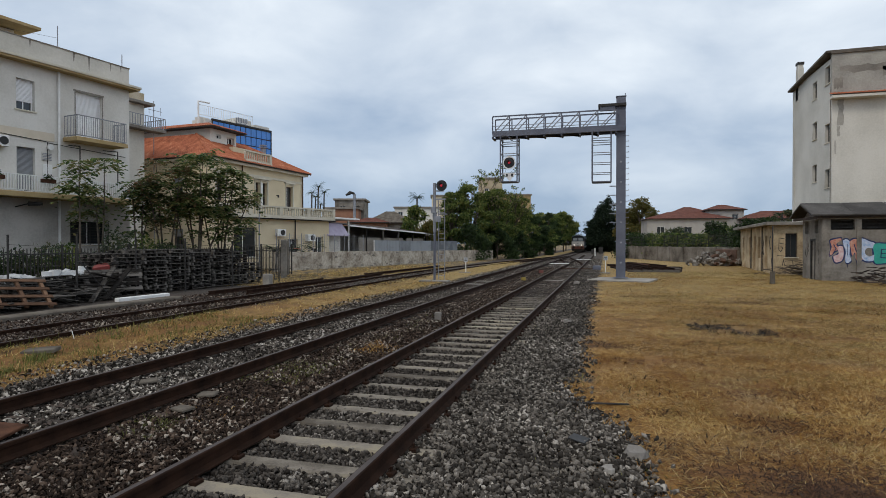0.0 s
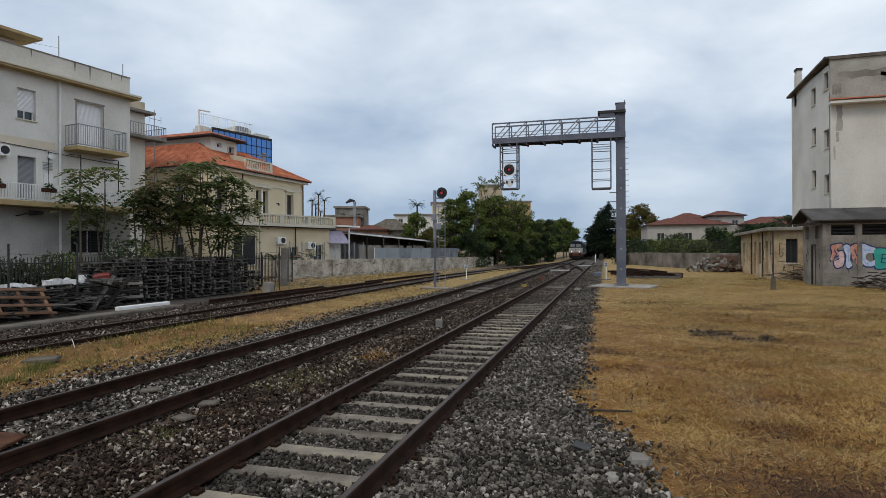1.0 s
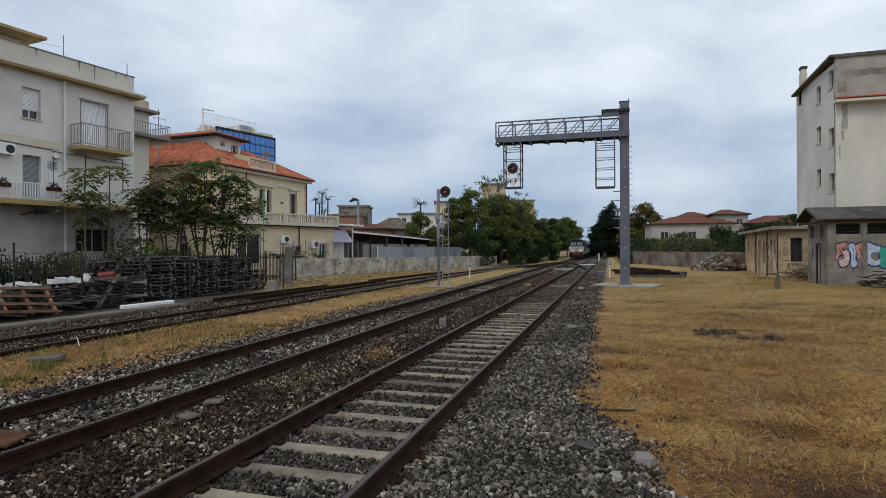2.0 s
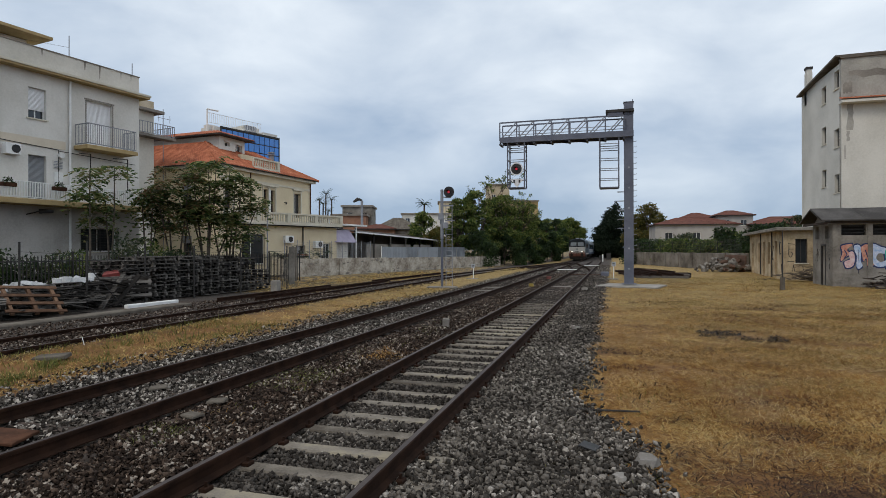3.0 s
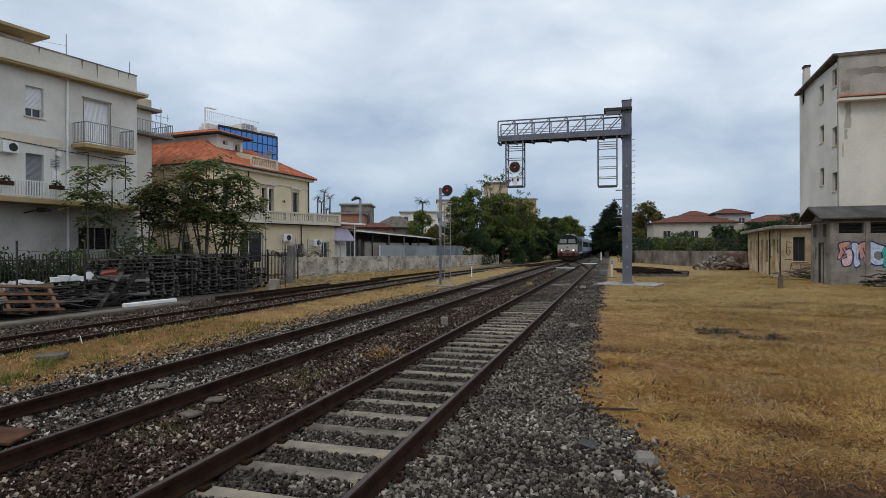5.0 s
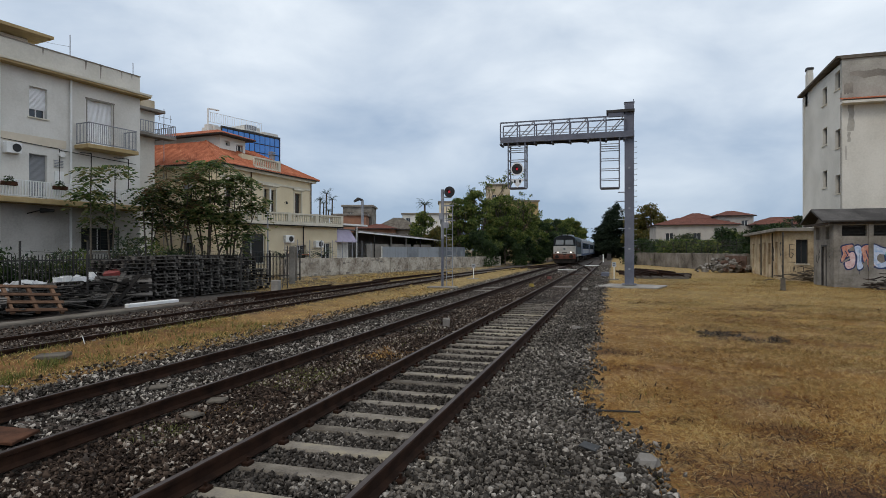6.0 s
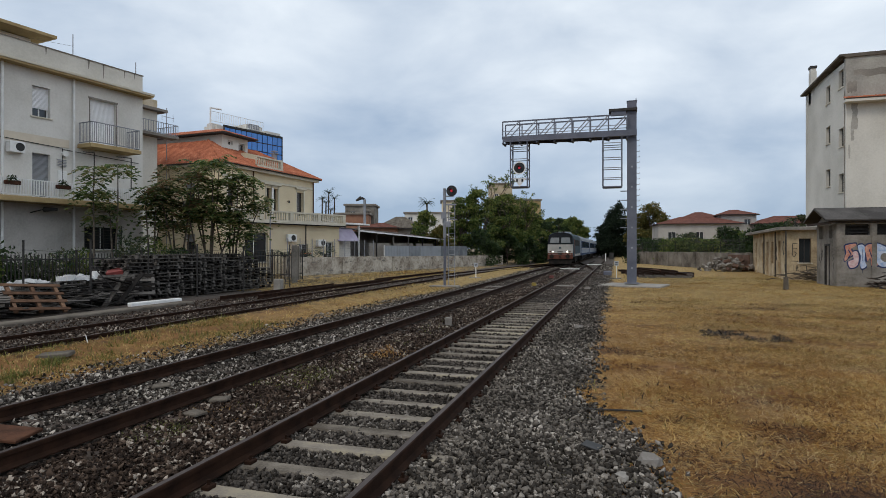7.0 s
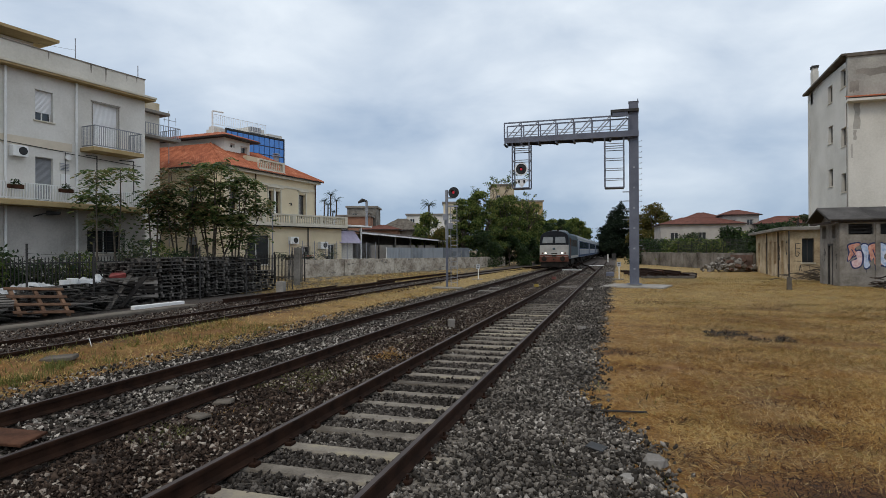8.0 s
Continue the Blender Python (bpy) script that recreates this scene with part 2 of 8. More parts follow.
# ---- building blocks ----
class Geo:
    """A mesh in the making: boxes, tubes and plates, joined."""

    def __init__(self):
        self.v, self.f = [], []

    def add(self, verts, faces, m=None):
        k = len(self.v)
        self.v += [tuple(m @ Vector(p)) for p in verts] if m else [tuple(p) for p in verts]
        self.f += [tuple(i + k for i in q) for q in faces]
        return self

    def box(self, x0, x1, y0, y1, z0, z1, m=None):
        return self.add([(x, y, z) for z in (z0, z1) for y in (y0, y1) for x in (x0, x1)],
                        [(0, 2, 3, 1), (4, 5, 7, 6), (0, 1, 5, 4), (1, 3, 7, 5), (3, 2, 6, 7), (2, 0, 4, 6)], m)

    def slab(self, x0, x1, y0, y1, z0, z1, c=0.01, m=None):
        """A box with chamfered top edges."""
        v = [(x0, y0, z0), (x1, y0, z0), (x1, y1, z0), (x0, y1, z0), (x0, y0, z1 - c), (x1, y0, z1 - c), (x1, y1, z1 - c), (x0, y1, z1 - c),
             (x0 + c, y0 + c, z1), (x1 - c, y0 + c, z1), (x1 - c, y1 - c, z1), (x0 + c, y1 - c, z1)]
        f = [(3, 2, 1, 0), (8, 9, 10, 11)]
        for i in range(4):
            j = (i + 1) % 4
            f += [(i, j, 4 + j, 4 + i), (4 + i, 4 + j, 8 + j, 8 + i)]
        return self.add(v, f, m)

    def tube(self, a, b, r, r2=None, n=8, caps=True):
        a, b = Vector(a), Vector(b)
        r2 = r if r2 is None else r2
        q = (b - a).to_track_quat("Z", "Y")
        v = [a + q @ Vector((r * math.cos(t), r * math.sin(t), 0)) for t in (math.tau * i / n for i in range(n))]
        v += [b + q @ Vector((r2 * math.cos(t), r2 * math.sin(t), 0)) for t in (math.tau * i / n for i in range(n))]
        f = [(i, (i + 1) % n, n + (i + 1) % n, n + i) for i in range(n)]
        if caps:
            f += [tuple(reversed(range(n))), tuple(range(n, 2 * n))]
        return self.add(v, f)

    def beam(self, a, b, w, h):
        """A square bar from a to b."""
        a, b = Vector(a), Vector(b)
        q = (b - a).to_track_quat("Y", "Z").to_matrix().to_4x4()
        return self.box(-w / 2, w / 2, 0, (b - a).length, -h / 2, h / 2, Matrix.Translation(a) @ q)

    def lathe(self, rings, n=8):
        """A turned shape: rings of (height, radius) joined into one skin."""
        v = [(r * math.cos(math.tau * i / n), r * math.sin(math.tau * i / n), z) for z, r in rings for i in range(n)]
        f = [(k * n + i, k * n + (i + 1) % n, (k + 1) * n + (i + 1) % n, (k + 1) * n + i) for k in range(len(rings) - 1) for i in range(n)]
        return self.add(v, f + [tuple(reversed(range(n))), tuple(range(len(v) - n, len(v)))])

    def prism(self, outline, y0, y1, m=None):
        """An outline in x and z, drawn out along y."""
        n = len(outline)
        v = [(x, y0, z) for x, z in outline] + [(x, y1, z) for x, z in outline]
        f = [(i, i + n, (i + 1) % n + n, (i + 1) % n) for i in range(n)]
        return self.add(v, f + [tuple(range(n)), tuple(reversed(range(n, 2 * n)))], m)

    def wall(self, u0, u1, z0, z1, thick, holes, m=None):
        """A wall along u with its outer face at v = 0 and openings (u0, u1, z0, z1) that go through it."""
        us = sorted({u0, u1, *[q for h in holes for q in h[:2]]})
        zs = sorted({z0, z1, *[q for h in holes for q in h[2:]]})
        for i in range(len(us) - 1):
            for j in range(len(zs) - 1):
                cu, cz = (us[i] + us[i + 1]) / 2, (zs[j] + zs[j + 1]) / 2
                if any(h[0] < cu < h[1] and h[2] < cz < h[3] for h in holes):
                    continue
                for y in (0, -thick):
                    q = [(us[i], y, zs[j]), (us[i + 1], y, zs[j]), (us[i + 1], y, zs[j + 1]), (us[i], y, zs[j + 1])]
                    self.add(q if y else q[::-1], [(0, 1, 2, 3)], m)
        for a, b, c, d in [*holes, (u0, u1, z0, z1)]:
            for p, q in (((a, c), (b, c)), ((b, c), (b, d)), ((b, d), (a, d)), ((a, d), (a, c))):
                self.add([(p[0], 0, p[1]), (q[0], 0, q[1]), (q[0], -thick, q[1]), (p[0], -thick, p[1])], [(0, 1, 2, 3)], m)
        return self

    def mesh(self, name, material, smooth=False):
        me = bpy.data.meshes.new(name)
        me.from_pydata(self.v, [], self.f)
        me.materials.append(material)
        if smooth:
            me.shade_smooth()
        me.update()
        return me


def part(name, geo, material, parent, label="", smooth=False):
    me = geo if isinstance(geo, bpy.types.Mesh) else geo.mesh(name, material, smooth)
    ob = new(name, me)
    ob.parent = parent
    return tagged(ob, label)


def thing(name, m, label, category, group="", kind=""):
    ob = new(name)
    ob.matrix_basis = m
    return tagged(ob, label, category, group, kind)


def solid(name, geo, material, label, category, m=None, group="", kind="", smooth=False):
    ob = new(name, geo.mesh(name, material, smooth))
    if m:
        ob.matrix_basis = m
    return tagged(ob, label, category, group, kind)


def from_arrays(name, verts, faces, material):
    """A mesh out of numpy arrays with faces of one size."""
    me = bpy.data.meshes.new(name)
    k = faces.shape[1]
    me.vertices.add(len(verts))
    me.vertices.foreach_set("co", verts.astype(np.float32).ravel())
    me.loops.add(faces.size)
    me.loops.foreach_set("vertex_index", faces.astype(np.int32).ravel())
    me.polygons.add(len(faces))
    me.polygons.foreach_set("loop_start", np.arange(len(faces), dtype=np.int32) * k)
    me.polygons.foreach_set("loop_total", np.full(len(faces), k, dtype=np.int32))
    me.materials.append(material)
    me.update(calc_edges=True)
    me.validate()
    return me


rng = np.random.default_rng(7)
# ---- ground ----
TRACK_1, TRACK_2, TRACK_3 = -2.625, -6.02, -11.40  # centre lines
RAIL_Z = 0.16


def ground_material():
    """Stony earth along the tracks, dry grass beyond, in uneven bands."""
    m = bpy.data.materials.new("railway_ground")
    m.use_nodes = True
    n, l = m.node_tree.nodes, m.node_tree.links
    b = n["Principled BSDF"]
    b.inputs["Roughness"].default_value = 0.95
    co = n.new("ShaderNodeTexCoord").outputs["Object"]
    split = n.new("ShaderNodeSeparateXYZ")
    l.new(co, split.inputs[0])

    def noise_of(scale, detail=4, rough=0.6):
        t = n.new("ShaderNodeTexNoise")
        t.inputs["Scale"].default_value, t.inputs["Detail"].default_value, t.inputs["Roughness"].default_value = scale, detail, rough
        l.new(co, t.inputs["Vector"])
        return t.outputs["Fac"]

    def ramp(src, stops):
        r = n.new("ShaderNodeValToRGB")
        els = r.color_ramp.elements
        els[0].position, els[0].color = stops[0][0], (*stops[0][1], 1)
        els[1].position, els[1].color = stops[-1][0], (*stops[-1][1], 1)
        for p, c in stops[1:-1]:
            els.new(p).color = (*c, 1)
        l.new(src, r.inputs["Fac"])
        return r.outputs["Color"]

    def maths(op, a, b2):
        k = n.new("ShaderNodeMath")
        k.operation = op
        for i, q in enumerate((a, b2)):
            if isinstance(q, (int, float)):
                k.inputs[i].default_value = q
            else:
                l.new(q, k.inputs[i])
        return k.outputs[0]

    def mix(fac, a, b2):
        k = n.new("ShaderNodeMixRGB")
        l.new(fac, k.inputs["Fac"]), l.new(a, k.inputs["Color1"]), l.new(b2, k.inputs["Color2"])
        return k.outputs["Color"]

    fine, mid, wide = noise_of(45, 6, 0.75), noise_of(2.2, 5), noise_of(0.35, 4)
    stony = ramp(fine, [(0.32, (0.008, 0.007, 0.006)), (0.52, (0.034, 0.026, 0.020)), (0.66, (0.12, 0.105, 0.095))])
    earth = ramp(fine, [(0.32, (0.012, 0.008, 0.006)), (0.55, (0.046, 0.028, 0.018)), (0.7, (0.11, 0.082, 0.060))])
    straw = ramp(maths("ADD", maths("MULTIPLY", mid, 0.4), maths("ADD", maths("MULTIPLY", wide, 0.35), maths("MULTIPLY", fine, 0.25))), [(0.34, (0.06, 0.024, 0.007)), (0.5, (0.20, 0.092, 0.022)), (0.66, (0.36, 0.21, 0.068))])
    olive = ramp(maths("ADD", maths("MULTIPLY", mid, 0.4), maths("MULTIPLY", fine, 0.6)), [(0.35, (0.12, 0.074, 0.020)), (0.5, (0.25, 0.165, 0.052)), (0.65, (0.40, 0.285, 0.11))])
    reach = n.new("ShaderNodeMapRange")  # greener grass farther along y; its paleness paints the grazing-angle look of straw tips
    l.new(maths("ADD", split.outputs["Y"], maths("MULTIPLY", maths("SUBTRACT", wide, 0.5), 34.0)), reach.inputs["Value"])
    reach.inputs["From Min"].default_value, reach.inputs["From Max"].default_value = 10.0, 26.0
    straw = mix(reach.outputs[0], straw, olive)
    soil = mix(ramp(maths("ADD", maths("MULTIPLY", wide, 0.5), maths("MULTIPLY", mid, 0.5)), [(0.44, (0, 0, 0)), (0.56, (1, 1, 1))]), stony, earth)
    wavy = maths("ADD", split.outputs["X"], maths("MULTIPLY", maths("SUBTRACT", mid, 0.5), 1.6))

    def step(at, width, up=True):
        k = n.new("ShaderNodeMapRange")
        l.new(wavy, k.inputs["Value"])
        k.inputs["From Min"].default_value, k.inputs["From Max"].default_value = at - width, at + width
        k.inputs["To Min"].default_value, k.inputs["To Max"].default_value = (0, 1) if up else (1, 0)
        return k.outputs[0]

    strip = maths("MULTIPLY", step(-10.5, 0.25), step(-8.0, 0.25, False))
    far_strip = maths("MULTIPLY", step(-13.0, 0.3, False), maths("MULTIPLY", maths("GREATER_THAN", mid, 0.5), maths("GREATER_THAN", split.outputs["Y"], 25.0)))
    grassy = maths("MAXIMUM", step(-0.35, 0.12), maths("MAXIMUM", strip, far_strip))
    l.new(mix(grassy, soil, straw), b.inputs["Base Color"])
    bp = n.new("ShaderNodeBump")
    bp.inputs["Strength"].default_value, bp.inputs["Distance"].default_value = 0.8, 0.03
    l.new(fine, bp.inputs["Height"])
    l.new(bp.outputs["Normal"], b.inputs["Normal"])
    return m


def far_bend(y):
    return -0.00028 * max(0, y - 150) ** 2 if y > 150 else 0.0


def merge_bend(y):
    """The siding eases over towards the middle track in the distance."""
    k = min(1.0, max(0.0, (y - 34) / 62))
    return (TRACK_2 - TRACK_3) * (k * k * (3 - 2 * k)) + far_bend(y)


def ground_height(x, y):
    """Ballast between the rails at sleeper level, grass a little uneven, level far away."""
    near = 1.0 if -60 < y < 160 and abs(x) < 60 else 0.0
    wave = 0.05 * noise.noise((x * 0.25, y * 0.25, 0)) + 0.02 * noise.noise((x * 1.1, y * 1.1, 4))
    bed = min(abs(x - TRACK_1), abs(x - TRACK_2), abs(x - TRACK_3))
    k = min(1.0, max(0.0, (bed - 1.1) / 0.8))
    siding = TRACK_3 + merge_bend(y)
    lift = 0.12 * min(1.0, max(0.0, (1.7 - abs(x - siding)) / 0.6)) if y < 60 else 0.0
    return near * (wave * k - 0.03 - 0.03 * (1 - k) + lift)


def ground():
    xs = sorted({-2500, -1000, -400, -150, -60, *[-40 + i for i in range(10)], *[-30 + 0.5 * i for i in range(91)], *[16 + 2 * i for i in range(20)], 60, 150, 400, 1000, 2500})
    ys = sorted({-2500, -600, -150, -60, *[-30 + 3 * i for i in range(10)], *[0.5 * i for i in range(121)], *[62 + 4 * i for i in range(25)], 170, 300, 600, 1200, 2500, 4500})
    g = Geo()
    g.v = [(x, y, ground_height(x, y)) for y in ys for x in xs]
    w = len(xs)
    g.f = [(j * w + i, j * w + i + 1, (j + 1) * w + i + 1, (j + 1) * w + i) for j in range(len(ys) - 1) for i in range(w - 1)]
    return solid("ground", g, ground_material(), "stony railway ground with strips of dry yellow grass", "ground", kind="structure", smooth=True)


ground()

# ---- tracks ----
RAIL_OUTLINE = [(-0.07, -0.16), (0.07, -0.16), (0.07, -0.148), (0.012, -0.125), (0.010, -0.045), (0.036, -0.035), (0.036, -0.006), (0.030, 0), (-0.030, 0), (-0.036, -0.006), (-0.036, -0.035), (-0.010, -0.045), (-0.012, -0.125), (-0.07, -0.148)]


def rail_geo(points, lift=0.0):
    """The rail's section swept along points (x, y) at rail height."""
    g, n = Geo(), len(RAIL_OUTLINE)
    for i, (x, y) in enumerate(points):
        a, b = points[max(i - 1, 0)], points[min(i + 1, len(points) - 1)]
        d = Vector((b[0] - a[0], b[1] - a[1], 0)).normalized()
        for u, z in RAIL_OUTLINE:
            g.v.append((x + d.y * u, y - d.x * u, RAIL_Z + lift + z))
    for i in range(len(points) - 1):
        for j in range(n):
            k = (j + 1) % n
            g.f.append((i * n + j, i * n + k, (i + 1) * n + k, (i + 1) * n + j))
    g.f += [tuple(reversed(range(n))), tuple(range(len(g.v) - n, len(g.v)))]
    return g


def head_geo(points):
    g = Geo()
    for i, (x, y) in enumerate(points):
        g.v += [(x - 0.024, y, RAIL_Z + 0.0025), (x + 0.024, y, RAIL_Z + 0.0025)]
    g.f = [(2 * i, 2 * i + 1, 2 * i + 3, 2 * i + 2) for i in range(len(points) - 1)]
    return g


def bent(x, bend, y0, y1, step=4.0):
    n = max(2, int((y1 - y0) / step))
    return [(x + bend(y0 + (y1 - y0) * i / n), y0 + (y1 - y0) * i / n) for i in range(n + 1)]


SLEEPER_GEO = Geo()
SLEEPER_GEO.v = [(sx * (1.18 + dx), sy * dy, z) for z, dx, dy in ((-0.14, 0.02, 0.13), (-0.02, 0.0, 0.10), (0.0, -0.02, 0.082)) for sx, sy in ((-1, -1), (1, -1), (1, 1), (-1, 1))]
SLEEPER_GEO.f = [(3, 2, 1, 0), (8, 9, 10, 11)] + [(k * 4 + i, k * 4 + (i + 1) % 4, k * 4 + 4 + (i + 1) % 4, k * 4 + 4 + i) for k in (0, 1) for i in range(4)]
SLEEPER_MESH = SLEEPER_GEO.mesh("sleeper", SLEEPER)
TIMBER_MESH = SLEEPER_GEO.mesh("timber_sleeper", WOOD_BLACK)
CLIP_GEO = Geo()
for sx in (-1, 1):
    for side in (-1, 1):
        x = sx * 0.7525 + side * 0.105
        CLIP_GEO.slab(x - 0.035, x + 0.035, -0.05, 0.05, 0.0, 0.035, 0.008).tube((x, 0, 0.03), (x, 0, 0.075), 0.014, n=6)
CLIP_MESH = CLIP_GEO.mesh("rail_clips", RAIL_SIDE)


def track(name, centre, bend, y0, y1, label, sleepers, mesh, sink, clips_to=0):
    t = thing(name, pose(0, 0, 0), label, "railway track", "railway tracks", "structure")
    for s in (-1, 1):
        pts = bent(centre + s * 0.7525, bend, y0, y1)
        r = part("rail", rail_geo(pts), RAIL_SIDE, t, smooth=False)
        part("running_surface", head_geo(pts), RAIL_TOP, r, "worn grey rail head")
    rnd = random.Random(name)
    for i in range(sleepers[2]):
        y = sleepers[0] + sleepers[1] * i
        s = part("sleeper", mesh, None, t)
        s.matrix_basis = pose(centre + bend(y) + rnd.uniform(-0.03, 0.03), y, sink + rnd.uniform(-0.012, 0.008), 0, 0, rnd.uniform(-0.8, 0.8))
        if y < clips_to:
            c = part("rail_clips", CLIP_MESH, None, s, "rusty rail fastenings")
    return t


def straight(y):
    return far_bend(y)


first_track = track("track", TRACK_1, straight, -20, 99, "railway track with rusty rails on concrete sleepers", (-11.53, 0.6, 56), SLEEPER_MESH, -0.012, 22)
for i in range(40):
    part("timber_sleeper", TIMBER_MESH, None, first_track).matrix_basis = pose(TRACK_1, 22.1 + 0.6 * i, -0.03)
track("track", TRACK_2, straight, -20, 260, "railway track with rusty rails sunk in ballast", (-11.7, 0.6, 96), TIMBER_MESH, -0.035)
track("track", TRACK_3, merge_bend, -20, 98, "old siding track with dark rusty rails", (-11.68, 0.66, 94), TIMBER_MESH, -0.05)


def turnout():
    """The points that join the right track to the middle one."""
    t = thing("turnout", pose(0, 0, 0), "railway points with curved rusty rails", "railway points", kind="structure")
    for s in (-1, 1):
        pts = []
        for i in range(21):
            k = i / 20
            pts.append((TRACK_1 + s * 0.7525 + 0.07 + (TRACK_2 - TRACK_1 - 0.07) * (k * k * (3 - 2 * k)), 47 + 46 * k))
        part("curved_rail", rail_geo(pts, 0.002), RAIL_SIDE, t)
    for x, y0, y1 in ((TRACK_1 - 0.68, 46, 57), (TRACK_1 + 0.69, 50, 58), (TRACK_2 + 0.69, 82, 92)):
        part("check_rail", rail_geo([(x, y0), (x + 0.02, (y0 + y1) / 2), (x, y1)], -0.004), RAIL_SIDE, t)
    part("point_motor", Geo().slab(-0.95, -0.35, 46.2, 47.0, -0.05, 0.28, 0.05), COLUMN, t, "grey point motor casing")
    part("drive_rod", Geo().box(-3.4, -0.6, 46.55, 46.62, 0.02, 0.06), RUST, t)


turnout()

# ---- ballast and grass ----


def field_edge(y):
    """Where the ballast ends and the grass begins."""
    k = min(1.0, max(0.0, (8.4 - y) / 3.2))
    return -0.42 + 0.22 * noise.noise((3.1, y * 0.55, 0)) + 0.1 * noise.noise((7.7, y * 2.2, 0)) + 0.72 * k * k * (3 - 2 * k)


def stones(name, boxes, label, material, size=(0.022, 0.045), seed=1, plain=False):
    """Broken stones strewn over rectangles (x0, x1, y0, y1, number to the square metre); plain ones are three-sided and flat-topped."""
    r = np.random.default_rng(seed)
    cube = np.array([(x, y, z) for z in (-1, 1) for y in (-1, 1) for x in (-1, 1)]) * 0.62
    tri = np.array([(0, 2, 3), (0, 3, 1), (4, 5, 7), (4, 7, 6), (0, 1, 5), (0, 5, 4), (1, 3, 7), (1, 7, 5), (3, 2, 6), (3, 6, 7), (2, 0, 4), (2, 4, 6)])
    if plain:
        cube = np.array([(q * math.cos(math.tau * k / 3), q * math.sin(math.tau * k / 3), z) for q, z in ((1.25, -0.7), (0.8, 0.7)) for k in range(3)])
        tri = np.array([(3, 4, 5), (0, 1, 4), (0, 4, 3), (1, 2, 5), (1, 5, 4), (2, 0, 3), (2, 3, 5)])
    place = []
    for x0, x1, y0, y1, per in boxes:
        k = int((x1 - x0) * (y1 - y0) * per)
        place.append(np.stack([r.uniform(x0, x1, k), r.uniform(y0, y1, k)], 1))
    xy = np.concatenate(place)
    keep = np.ones(len(xy), bool)
    for c in (TRACK_1, TRACK_2, TRACK_3):  # none on the rails
        for s in (-1, 1):
            keep &= np.abs(xy[:, 0] - c - s * 0.7525) > 0.075
    keep &= np.array([a < field_edge(b) + r.normal(0, 0.12) for a, b in xy])
    for c, y_to in ((TRACK_1, 24),):  # few on the sleepers' bare tops
        along = (xy[:, 1] - 0.47 + 0.3) % 0.6 - 0.3
        bare = (np.abs(along) < 0.085) & (np.abs(xy[:, 0] - c) < 0.62) & (xy[:, 1] < y_to)
        keep &= ~bare | (r.uniform(size=len(xy)) < 0.06)
        ends = (np.abs(along) < 0.09) & (np.abs(xy[:, 0] - c - 1.02) < 0.15) & (xy[:, 1] < 20)
        keep &= ~ends | (r.uniform(size=len(xy)) < 0.45)
    xy = xy[keep]
    n = len(xy)
    shape = cube[None] + r.uniform(-0.34, 0.34, (n, len(cube), 3))
    big = size[0] + (size[1] - size[0]) * r.uniform(0, 1, (n, 1, 1)) ** 1.6
    shape *= big * r.uniform((0.75, 0.7, 0.4), (1.5, 1.15, 0.8), (n, 3))[:, None]
    q = r.normal(size=(n, 4)) * (1.0, 0.55, 0.55, 1.0)
    q /= np.linalg.norm(q, axis=1, keepdims=True)
    w, x, y, z = q.T
    rot = np.stack([1 - 2 * (y * y + z * z), 2 * (x * y - z * w), 2 * (x * z + y * w), 2 * (x * y + z * w), 1 - 2 * (x * x + z * z), 2 * (y * z - x * w), 2 * (x * z - y * w), 2 * (y * z + x * w), 1 - 2 * (x * x + y * y)], 1).reshape(n, 3, 3)
    shape = np.einsum("nij,nkj->nki", rot, shape)
    height = np.array([ground_height(a, b) for a, b in xy]) + r.uniform(-0.02, 0.04, n)
    outer = np.abs(xy[:, 0] - TRACK_1)  # heaped over the sleepers' ends
    height += np.where((outer > 0.8) & (outer < 1.5), 0.022 * np.minimum(1, (1.5 - outer) / 0.25), 0)
    shape += np.stack([xy[:, 0], xy[:, 1], height], 1)[:, None]
    faces = (tri[None] + len(cube) * np.arange(n)[:, None, None]).reshape(-1, 3)
    return tagged(new(name, from_arrays(name, shape.reshape(-1, 3), faces, material)), label, "gravel", kind="stuff")


stones("ballast", [(-1.8, 0.6, 4.2, 7.2, 2500), (-1.8, 0.3, 7.2, 10.5, 1700)],
       "loose grey crushed stone ballast beside the rails", STONES, (0.016, 0.036), 3)
stones("ballast", [(-3.5, -1.8, 3.6, 7.2, 2300), (-3.5, -1.8, 7.2, 10.5, 1500), (-3.5, -1.8, 10.5, 24, 420)],
       "dark crushed stone ballast between the sleepers", DARK_STONES, (0.016, 0.034), 13)
stones("ballast", [(-8.0, 0.2, -14, 3.0, 40), (-1.8, 0.3, 10.5, 15, 1200), (-1.8, 0.2, 15, 24, 560), (-3.5, 0.0, 24, 48, 150)],
       "loose grey crushed stone ballast along the track", STONES, (0.015, 0.034), 5, True)
stones("ballast", [(-7.9, -5.25, 2.8, 9, 1150), (-7.9, -5.25, 9, 14, 750), (-8.1, -5.25, 14, 24, 290), (-8.1, -5.2, 24, 48, 90), (-8.7, -7.6, 3.5, 24, 170), (-8.3, 0.0, 48, 80, 60)],
       "pale loose crushed stone round the middle track", PALE_STONES, (0.014, 0.033), 6, True)
stones("ballast", [(-5.4, -3.4, 2.8, 8, 1700), (-5.4, -3.4, 8, 13, 1100), (-5.4, -3.4, 13, 26, 420), (-5.4, -3.4, 26, 50, 170)],
       "small brownish crushed stone between the tracks", BROWN_STONES, (0.012, 0.030), 4, True)
